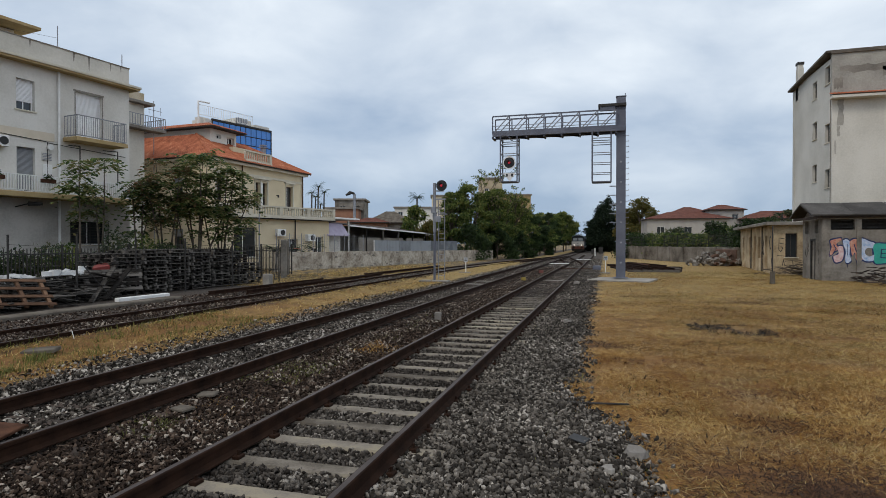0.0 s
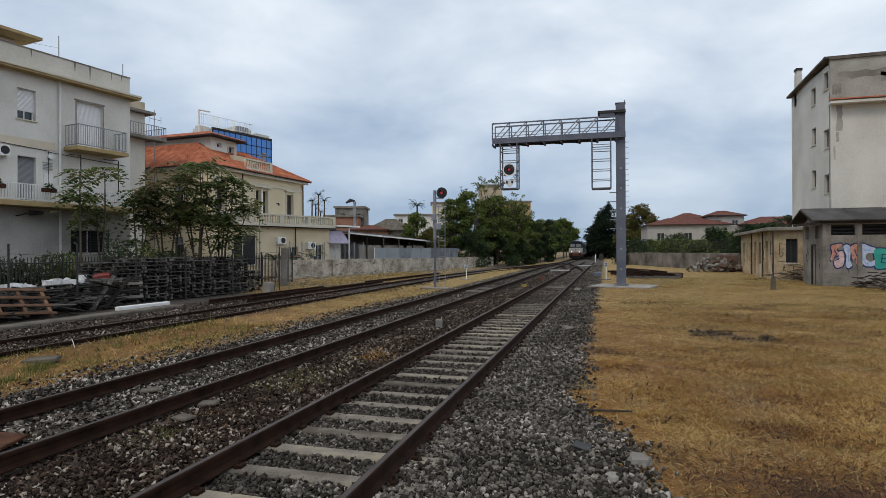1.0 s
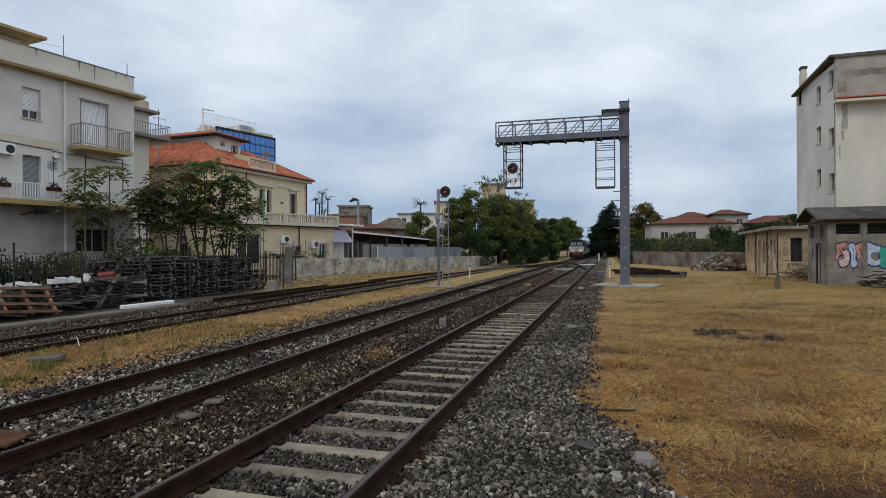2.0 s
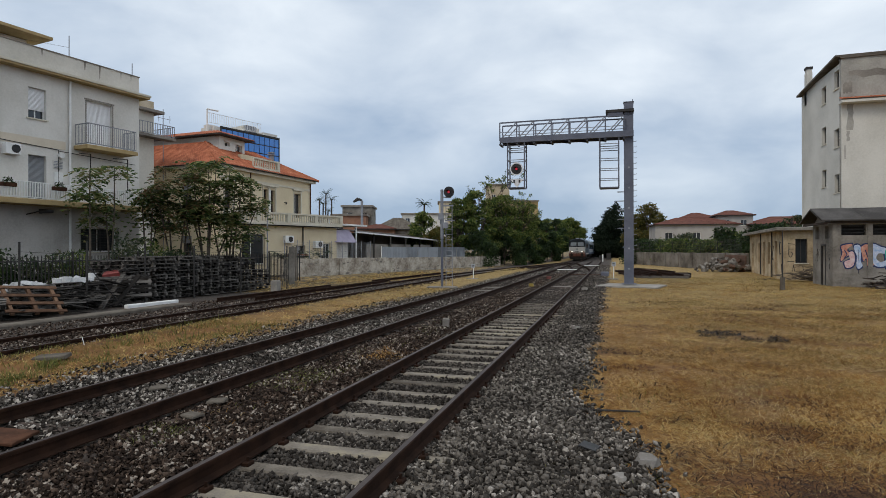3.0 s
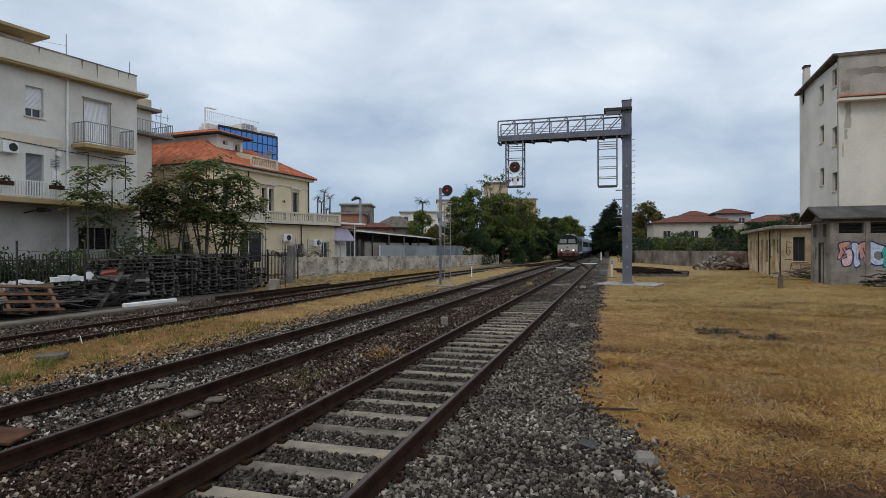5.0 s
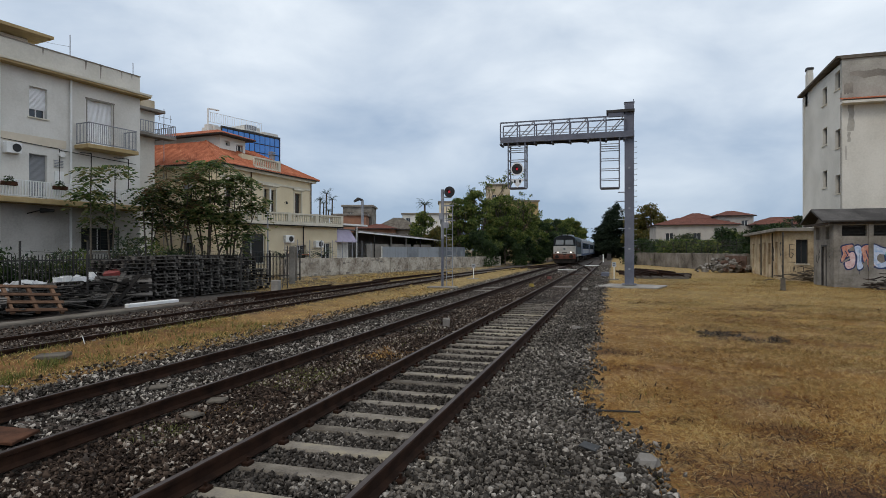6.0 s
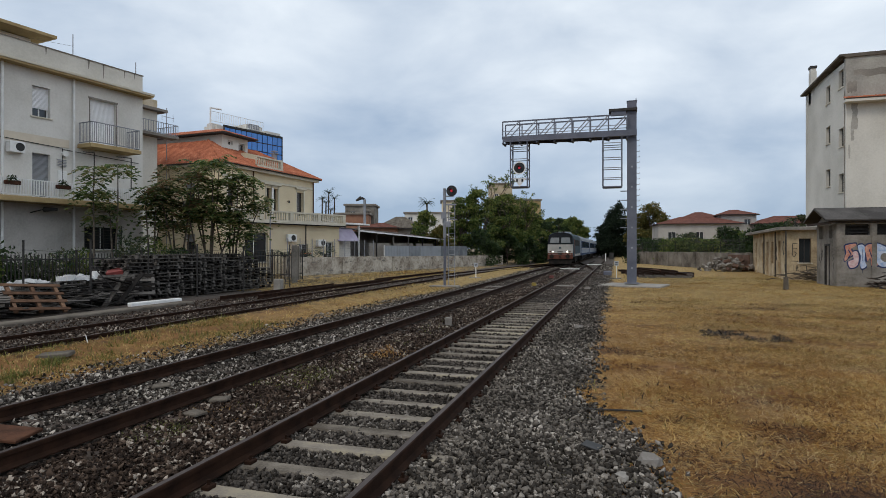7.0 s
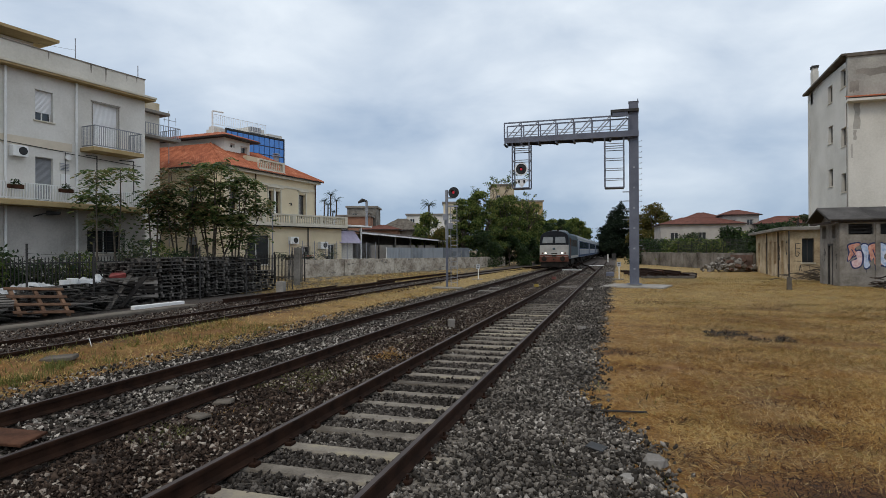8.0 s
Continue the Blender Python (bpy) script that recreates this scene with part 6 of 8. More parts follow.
def far_block(x, y, turn, w, d, h, mat, label, rows, cols, roof=None, win=(0.9, 1.3), z_first=1.0, storey=3.0, roof_h=0.3, name="house"):
    """A house in the distance; u runs along its front, which looks along -v."""
    t = thing(name, pose(x, y, 0, 0, 0, turn), label, "house", "houses in the distance")
    m = pose(0, 0, 0, 0, 0, 180)
    holes = []
    for r in range(rows):
        for c in range(cols):
            u = -w + w * (c + 0.5) / cols - win[0] / 2
            holes.append((u, u + win[0], z_first + storey * r, z_first + storey * r + win[1]))
    part("front_wall", Geo().wall(-w, 0, -0.2, h, 0.3, holes, m), mat, t)
    for q in ((0, 0.3, 0.3, d), (w - 0.3, w, 0.3, d), (0.3, w - 0.3, d - 0.3, d)):
        part("side_wall", Geo().box(*q, -0.2, h), mat, t)
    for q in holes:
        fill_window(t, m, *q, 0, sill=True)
    e = 0.5
    if roof:
        r0 = min(d / 2, w * 0.4)
        a, b, c, k = (-e, -e, h), (w + e, -e, h), (w + e, d + e, h), (-e, d + e, h)
        p, q = (r0, d / 2, h + roof_h), (w - r0, d / 2, h + roof_h)
        ro = part("roof", tiled_slope(a, b, q, p, 0.5, 0.06), roof, t, "tiled hip roof", smooth=True)
        part("roof_end", tiled_slope(k, a, p, p, 0.5), roof, ro, smooth=True)
        part("roof_end", tiled_slope(b, c, q, q, 0.5), roof, ro, smooth=True)
        part("roof_back", tiled_slope(c, k, p, q, 0.5), roof, ro, smooth=True)
        part("eaves", Geo().box(-e, w + e, -e, d + e, h - 0.12, h - 0.01), DARK, ro)
    else:
        part("roof", Geo().slab(-0.25, w + 0.25, -0.25, d + 0.25, h, h + roof_h, 0.03), GREY_WALL, t)
    return t


BRICK_WALL = surface("reddish_wall", (0.22, 0.11, 0.075), (0.34, 0.19, 0.13), 0.8, 0.9, 0.2, 8)
far_block(-42.8, 87.2, 16.6, 4.8, 6, 9.1, HUT_WALL, "small pale block on a rooftop in the distance", 2, 2, z_first=4.5, storey=2.4)
far_block(-42.5, 83.0, 16.6, 5.2, 4, 7.4, BRICK_WALL, "reddish brick house in the distance", 1, 2, z_first=4.2)
far_block(-36.9, 80.8, 16.6, 5.2, 6, 5.2, BRICK_WALL, "reddish low house in the distance", 1, 2, TILE_BROWN, z_first=3.0, roof_h=0.8)
far_block(-36.2, 85.2, 16.6, 6.8, 6, 5.3, GREY_WALL, "grey gabled shed in the distance", 1, 2, OLD_CONCRETE, z_first=3.2, roof_h=1.9)
far_block(-40.1, 108.0, 16.6, 9.0, 8, 9.0, WHITE_WALL, "white house with balconies in the distance", 2, 4, z_first=4.0)
far_block(-34.0, 113.0, 16.6, 4.0, 6, 11.6, CREAM_WALL, "cream upper storey in the distance", 3, 2, z_first=2.2)
far_block(-25.2, 120.0, 16.6, 4.4, 8, 15.6, YELLOW_WALL, "yellow block of flats behind the trees", 4, 2, z_first=2.4, storey=3.3)
far_block(-21.2, 123.0, 16.6, 6.0, 8, 12.3, OCHRE, "ochre block of flats behind the trees", 3, 2, z_first=2.4, storey=3.2)
FAR_WALL = surface("greyed_white_render", (0.30, 0.285, 0.27), (0.43, 0.41, 0.39), 0.5, 0.9, 0.12, 9)
far_block(7.6, 117.0, 4.0, 14.6, 9, 6.7, FAR_WALL, "white two-storey house with a brown tiled roof", 1, 3, TILE_BROWN, (1.4, 1.8), 3.4, roof_h=1.45)
far_block(19.4, 123.0, 4.0, 6.2, 8, 8.6, FAR_WALL, "white house with a small hip roof", 1, 2, TILE_BROWN, (1.1, 1.1), 6.6, roof_h=1.1)
far_block(13.6, 127.0, 4.0, 6.0, 8, 8.4, FAR_WALL, "white gabled house behind its neighbour", 1, 1, TILE_BROWN, (1.1, 0.9), 6.9, roof_h=1.2)
far_block(25.0, 121.0, 4.0, 15.0, 9, 6.7, HUT_WALL, "long house with an old brown tiled roof", 1, 5, TILE_BROWN, (1.0, 1.2), 3.6, roof_h=1.6)


def palm(x, y, z, h, n, seed, label, size=1.0, name="palm", stem=0.14):
    t = thing(name, pose(x, y, z), label, "palm")
    part("trunk", Geo().tube((0, 0, -0.05), (0.05, 0, h), stem * size, stem * 0.8 * size, 8), BARK, t)
    r, v, f = np.random.default_rng(seed), [], []
    for k in range(n):
        a, rise, L = r.uniform(0, 6.28), r.uniform(0.0, 1.7), size * r.uniform(0.8, 1.2)
        out, sd = np.array([np.cos(a), np.sin(a), 0]), np.array([-np.sin(a), np.cos(a), 0])
        for j in range(8):
            s = (j + 0.5) / 8
            c = np.array([0.05, 0, h]) + out * L * s + np.array([0, 0, L * (rise * s - 0.9 * s * s)])
            for q in (-1, 1):
                d = (sd * q * 0.9 + out * 0.5 + np.array([0, 0, -0.25])) * L * 0.28 * (1 - 0.5 * s)
                e = out * L * 0.07
                i = len(v)
                v += [c - e, c + e, c + d]
                f.append((i, i + 1, i + 2))
    part("fronds", from_arrays("fronds", np.array(v), np.array(f), LEAF_DARK), None, t)


palm(-22.9, 69.6, 0, 7.7, 34, 4, "slim green palm behind the sheds", 0.95)
tree(-20.6, 67.6, 4.9, 3.6, 96, LEAF_YELLOW, "yellowish bush behind the sheds", leaf=0.16, count=4000)
tree(-22.8, 69.0, 7.0, 4.2, 95, LEAF, "green tree behind the sheds", leaf=0.16, count=5000)
for i, (dx, dy, h) in enumerate(((-0.4, -0.3, 2.5), (0.0, 0.2, 3.1), (-0.5, 0.6, 2.2), (0.2, 1.0, 2.6), (-0.1, 0.8, 1.5))):
    palm(-26.2 + dx, 49.6 + dy, 4.24, h, 22, 11 + i, "slender yucca on the terrace", 0.6, "yucca", 0.13)
palm(-28.1, 42.4, 4.3, 2.1, 34, 17, "tall yucca beside a terrace window", 0.5, "yucca")
for i, (x, y) in enumerate(((-23.6, 38.0), (-23.0, 40.0), (-22.4, 42.0))):
    palm(x, y, 0, 1.5, 26, 20 + i, "bushy yucca behind the wall", 1.0, "yucca")


def street_lamp():
    s = thing("street_lamp", pose(-23.5, 36.0, 0), "thin grey street lamp post", "street lamp")
    part("post", Geo().tube((0, 0, 0), (0, 0, 4.5), 0.06, 0.04, 8), GALV, s)
    part("arm", Geo().tube((0, 0, 4.5), (0.15, -0.7, 4.9), 0.035, 0.03, 8), GALV, s)
    part("lamp_head", Geo().slab(0.05, 0.3, -1.15, -0.65, 4.86, 4.98, 0.03), GALV, s)


street_lamp()

# ---- pallets and stored timber ----


def pallet(new_wood=False):
    t = thing("pallet", pose(0, 0, 0), "weathered grey wooden pallet" if not new_wood else "brown wooden pallet leaning on a heap", "pallet", "wooden pallets")
    mat = WOOD_NEW if new_wood else WOOD_GREY
    board = Geo().box(-0.6, 0.6, -0.05, 0.05, 0, 0.022).mesh("board", mat)
    runner = Geo().box(-0.05, 0.05, -0.4, 0.4, 0, 0.022).mesh("runner", mat)
    block = Geo().box(-0.05, 0.05, -0.07, 0.07, 0, 0.078).mesh("block", mat)
    for y in (-0.35, 0, 0.35):
        part("board", board, None, t).location = (0, y, 0)
        for x in (-0.53, 0, 0.53):
            part("block", block, None, t).location = (x, y, 0.022)
    for x in (-0.53, 0, 0.53):
        part("runner", runner, None, t).location = (x, 0, 0.1)
    for y in (-0.35, -0.175, 0, 0.175, 0.35):
        part("board", board, None, t).location = (0, y, 0.122)
    return t


first_pallet = pallet()
first_pallet.matrix_basis = pose(-18.1, 18.2, 0.0, 0, 0, 86)
rnd1 = random.Random(4)
for i, (y, n) in enumerate(((11.3, 5), (12.65, 5), (14.0, 6), (15.4, 5), (16.8, 6), (18.2, 11), (19.55, 12), (20.9, 12), (22.25, 12), (23.6, 12), (24.95, 11), (26.1, 7))):
    for row in (0, 1):
        if row and n < 8:
            continue
        for k in range(n):
            if i == 5 and k == 0 and row == 0:
                continue
            copy_thing(first_pallet, pose(-18.1 - 0.95 * row + 0.03 * i + rnd1.uniform(-0.05, 0.05), y + rnd1.uniform(-0.04, 0.04), 0.1445 * k, 0, 0, 88 + rnd1.uniform(-4, 4)))


def open_pallet():
    """A large brown pallet with wide gaps between its boards."""
    t = thing("pallet", pose(0, 0, 0), "brown open wooden pallet leaning on a heap", "pallet", "wooden pallets")
    for x in (-0.62, 0.02, 0.66):
        part("bearer", Geo().slab(x - 0.05, x + 0.05, -0.62, 0.62, 0, 0.09, 0.01), WOOD_NEW, t)
    for y in (-0.55, -0.2, 0.15, 0.52):
        part("board", Geo().slab(-0.8, 0.8, y - 0.06, y + 0.06, 0.092, 0.117, 0.004), WOOD_NEW, t)
    return t


brown = open_pallet()
brown.matrix_basis = pose(-16.75, 13.25, 0.47, 38, 4, 72)
for x, y, z, rx, rz in ((-17.3, 12.2, 0.45, 20, 50), (-17.7, 14.0, 0.30, 12, 80), (-17.4, 16.9, 0.62, 62, 60), (-17.2, 17.6, 0.60, 66, 48), (-17.9, 15.1, 0.72, -8, 95), (-18.4, 11.4, 0.2, 6, 30), (-17.9, 12.9, 0.2, -10, 60)):
    copy_thing(first_pallet, pose(x, y, z, rx, 0, rz))


def heap(name, x, y, n, label, mat, size=(0.5, 1.8), spread=(0.7, 0.9, 0.6), seed=0, group="", swing=90):
    t = thing(name, pose(x, y, 0), label, "timber heap", group)
    rnd = random.Random(seed)
    for i in range(n):
        w, L = rnd.uniform(0.03, 0.08), rnd.uniform(*size)
        z = spread[2] * (i / n) * rnd.uniform(0.3, 1) + 0.05
        part("plank", Geo().slab(-w, w, -L / 2, L / 2, -0.014, 0.018, 0.005, pose(rnd.uniform(-1, 1) * spread[0], rnd.uniform(-1, 1) * spread[1], z, rnd.uniform(-14, 14), rnd.uniform(-9, 9), rnd.uniform(-swing, swing))), mat, t)
    return t


def brush_heap(x, y, n, label, reach, height, seed):
    """Cut branches thrown on a low mound, each bent once."""
    t = thing("branch_heap", pose(x, y, 0), label, "branch heap")
    rnd = random.Random(seed)
    for i in range(n):
        a = Vector((rnd.gauss(0, 0.5) * reach, rnd.gauss(0, 0.3), rnd.uniform(0.02, 1) * height * (1 - 0.5 * i / n)))
        w = rnd.uniform(-0.45, 0.45) + (math.pi if rnd.random() < 0.5 else 0)
        d = Vector((math.cos(w), math.sin(w), rnd.uniform(-0.25, 0.3))) * rnd.uniform(0.4, 1.1)
        b = a + d * 0.5 + Vector((0, 0, rnd.uniform(0.0, 0.12)))
        c = a + d
        for p in (a, b, c):
            p.z = max(p.z, 0.02)
        r = rnd.uniform(0.012, 0.035)
        part("branch", Geo().tube(a, b, r, r * 0.8, 5, False).tube(b, c, r * 0.8, r * 0.4, 5, False), BARK, t)
    return t


def rubble(x, y, n, reach, height, label, mats, seed):
    """A heap of broken stones and bricks that leans on a wall."""
    t = thing("rubble_heap", pose(x, y, 0), label, "rubble")
    rnd, kinds = random.Random(seed), []
    for k in range(6):
        g = Geo().slab(-0.16, 0.16, -0.12, 0.12, -0.09, 0.09, 0.03)
        g.v = [(a + rnd.uniform(-0.05, 0.05), b + rnd.uniform(-0.04, 0.04), c + rnd.uniform(-0.03, 0.03)) for a, b, c in g.v]
        kinds.append(g.mesh("rubble_stone", mats[k % len(mats)]))
    for i in range(n):
        u, v = rnd.gauss(0, 0.42) * reach[0], rnd.uniform(-1, 1) * reach[1]
        top = height * max(0.0, 1 - (u / reach[0]) ** 2) * (0.4 + 0.6 * (v + reach[1]) / (2 * reach[1]))
        o = part("rubble_stone", kinds[i % 6], None, t)
        o.matrix_basis = pose(u, v, max(0.04, top * rnd.uniform(0.2, 1)), rnd.uniform(0, 360), rnd.uniform(-30, 30), rnd.uniform(0, 360)) @ Matrix.Scale(rnd.uniform(0.6, 1.5), 4)
    return t


def crumpled_sheet(x, y, z, w, d, seed, mat, label):
    """Plastic film thrown over the boards: a creased sheet with its edges turned down."""
    rnd, g, n = random.Random(seed), Geo(), 12
    for j in range(n + 1):
        for i in range(n + 1):
            u, v = i / n * 2 - 1, j / n * 2 - 1
            lift = 0.16 * abs(noise.noise((u * 2.2 + seed, v * 2.2, 0))) + 0.08 * noise.noise((u * 5, v * 5 + seed, 3)) - 0.14 * max(abs(u), abs(v)) ** 4
            g.v.append((u * w + rnd.uniform(-0.03, 0.03), v * d + rnd.uniform(-0.03, 0.03), lift))
    g.f = [(j * (n + 1) + i, j * (n + 1) + i + 1, (j + 1) * (n + 1) + i + 1, (j + 1) * (n + 1) + i) for j in range(n) for i in range(n)]
    return solid("plastic_sheet", g, mat, label, "plastic sheet", pose(x, y, z), "plastic sheets")


heap("timber_heap", -17.5, 14.9, 85, "heap of broken grey pallet boards", WOOD_GREY, (0.8, 1.8), (0.75, 1.8, 0.95), 3, "", 28)
heap("timber_heap", -17.9, 11.0, 50, "heap of dark old boards", WOOD_BLACK, (0.9, 2.0), (0.9, 1.8, 0.8), 4, "", 40)
heap("timber_heap", -17.35, 12.9, 40, "heap of brown and grey broken boards", WOOD_GREY, (0.7, 1.5), (0.6, 1.0, 0.6), 14, "", 50)
heap("timber_heap", 13.1, 34.6, 34, "dark timbers lying at the wall of a hut", WOOD_BLACK, (0.4, 0.9), (0.65, 0.3, 0.75), 5)
brush_heap(12.0, 41.2, 110, "heap of cut branches before a low building", 1.5, 0.85, 6)
heap("timber_heap", 15.0, 32.6, 16, "dark boards lying in the dry grass", WOOD_BLACK, (1.0, 2.2), (2.2, 0.5, 0.14), 8)
FILM = surface("dull_white_film", (0.22, 0.225, 0.23), (0.48, 0.49, 0.50), 3, 0.5, 0.2, 25)
for x, y, z, w, d, seed in ((-18.3, 13.1, 0.80, 0.4, 0.75, 1), (-18.4, 14.4, 0.92, 0.45, 0.5, 2), (-18.3, 16.2, 0.98, 0.4, 0.55, 3)):
    crumpled_sheet(x, y, z, w, d, seed, FILM, "crumpled white plastic film on the boards")
for x, y, rx, rz in ((-16.95, 16.4, 42, 12), (-16.8, 16.9, 38, 8)):
    solid("long_board", Geo().slab(-0.09, 0.09, -0.85, 0.85, -0.02, 0.02, 0.006), WOOD_GREY, "weathered grey board leaning on the heap", "board", pose(x, y, 0.56, rx, 0, rz), "leaning boards")
solid("plastic_crate", Geo().slab(-0.28, 0.28, -0.24, 0.24, 0, 0.20, 0.05), surface("red_plastic", (0.13, 0.022, 0.02), (0.22, 0.04, 0.035), 4, 0.5, 0.1, 20), "crumpled red plastic crate on the boards", "crate", pose(-18.1, 17.5, 1.0, 8, -10, 40))
for x, y, z, s in ((-18.1, 15.25, 0.722, 0.3), (-18.2, 15.65, 0.722, 0.34), (-18.3, 16.8, 0.866, 0.28)):
    solid("bucket", Geo().tube((0, 0, 0), (0, 0, s), s * 0.42, s * 0.5, 14).tube((0, 0, s), (0, 0, s + 0.015), s * 0.53, n=14), WHITE, "white plastic bucket on the boards", "bucket", pose(x, y, z), "buckets")
solid("white_beam", Geo().slab(-0.09, 0.09, 0, 2.25, 0, 0.13, 0.02), WHITE, "white concrete beam lying beside the siding", "beam", pose(-16.15, 16.2, -0.02, 0, 0, -4))
solid("concrete_kerb", Geo().slab(-0.55, 0.0, -6, 17.5, -0.1, 0.10, 0.03), OLD_CONCRETE, "long worn concrete kerb beside the siding", "kerb", pose(-14.85, 0, 0, 0, 0, -1.0), kind="structure")
for x, y, L, rz in ((-13.6, 20.0, 12.0, -1.5), (-13.9, 22.0, 12.0, -2.2), (-14.6, 19.0, 9.0, -1.2), (-14.2, 33.0, 14.0, -3.0)):
    solid("stored_rail", rail_geo([(0, 0), (0, L)]), RAIL_SIDE, "old rusty rail stored on the ground", "rail", pose(x, y, 0.0, 0, 0, rz), "stored rails")
solid("cabinet", Geo().slab(-0.18, 0.18, -0.15, 0.15, 0, 0.55, 0.03), CONCRETE, "small white cable cabinet beside the rails", "cabinet", pose(-15.6, 24.6, -0.02))

# ---- buildings across the field ----


OCHRE_WALL = surface("stained_ochre_render", (0.23, 0.17, 0.105), (0.49, 0.39, 0.255), 0.9, 0.9, 0.3, 8, c3=(0.60, 0.51, 0.375))


def yellow_building():
    h = thing("railway_building", pose(10.6, 42.5, 0, 0, 0, -4.2), "low faded yellow building with a flat roof", "building")
    m, top = pose(0, 0, 0, 0, 0, 90), 3.2
    holes = [(2.3, 3.2, 0.0, 2.55), (5.0, 6.0, 0.9, 2.5), (7.2, 8.2, 0.0, 2.55), (9.6, 10.5, 0.9, 2.5), (13.0, 14.0, 0.0, 2.5)]
    part("track_side", Geo().wall(0.302, 15.4, -0.2, top, 0.3, holes, m), OCHRE_WALL, h)
    m2 = pose(0, 0, 0, 0, 0, 180)
    w2 = [(-1.34, -0.66, 1.1, 2.65), (-4.6, -3.6, 1.1, 2.6)]
    part("end_wall", Geo().wall(-6, 0, -0.2, top, 0.3, w2, m2), OCHRE_WALL, h)
    part("other_walls", Geo().box(5.7, 6, 0.3, 15.1, -0.2, top).box(0.3, 6, 15.1, 15.4, -0.2, top), OCHRE_WALL, h)
    part("roof", Geo().slab(-0.55, 6.4, -0.5, 16.0, top, top + 0.2, 0.03), HUT_WALL, h, "flat concrete roof slab with a lip")
    shut = surface("faded_door", (0.30, 0.20, 0.14), (0.42, 0.30, 0.21), 2, 0.7, 0.1, 20)
    for a, b, c, d in holes:
        part("door" if c < 0.5 else "shutter", Geo().box(a, b, -0.2, -0.14, c, d, m), shut, h)
    for a, b, c, d in w2:
        fill_window(h, m2, a, b, c, d, 0, frame_mat=DARK)
    for y in (4.0, 9.0):
        part("pipe", Geo().tube((-0.06, y, 0), (-0.06, y, top), 0.04, n=6), DARK, h)
    ink = BLACK
    g = Geo()
    for pts in (((1.0, 2.4), (1.25, 2.5), (1.4, 2.0), (1.2, 1.6), (1.0, 1.7)), ((0.3, 1.0), (0.3, 0.4)), ((0.5, 1.0), (0.6, 0.45), (0.75, 1.0)), ((3.6, 2.2), (3.9, 1.7), (3.7, 1.2), (4.2, 1.4)), ((4.1, 2.3), (4.4, 1.5))):
        for p, q in zip(pts, pts[1:]):
            g.beam(m @ Vector((p[0], 0.004, p[1])), m @ Vector((q[0], 0.004, q[1])), 0.05, 0.05)
    part("painted_scrawl", g, ink, h, "black scrawled paint lines")


yellow_building()


def blob(points, grow=0.0, n=4):
    """A closed smooth outline through points (u, z), moved outwards by grow."""
    c = Vector((sum(p[0] for p in points) / len(points), sum(p[1] for p in points) / len(points)))
    out = []
    k = len(points)
    for i in range(k):
        a, b, d, e = (Vector(points[(i + j) % k]) for j in (-1, 0, 1, 2))
        for s in range(n):
            t = s / n
            q = 0.5 * ((2 * b) + (d - a) * t + (2 * a - 5 * b + 4 * d - e) * t * t + (3 * b - a - 3 * d + e) * t ** 3)
            out.append(q + (q - c).normalized() * grow)
    return out


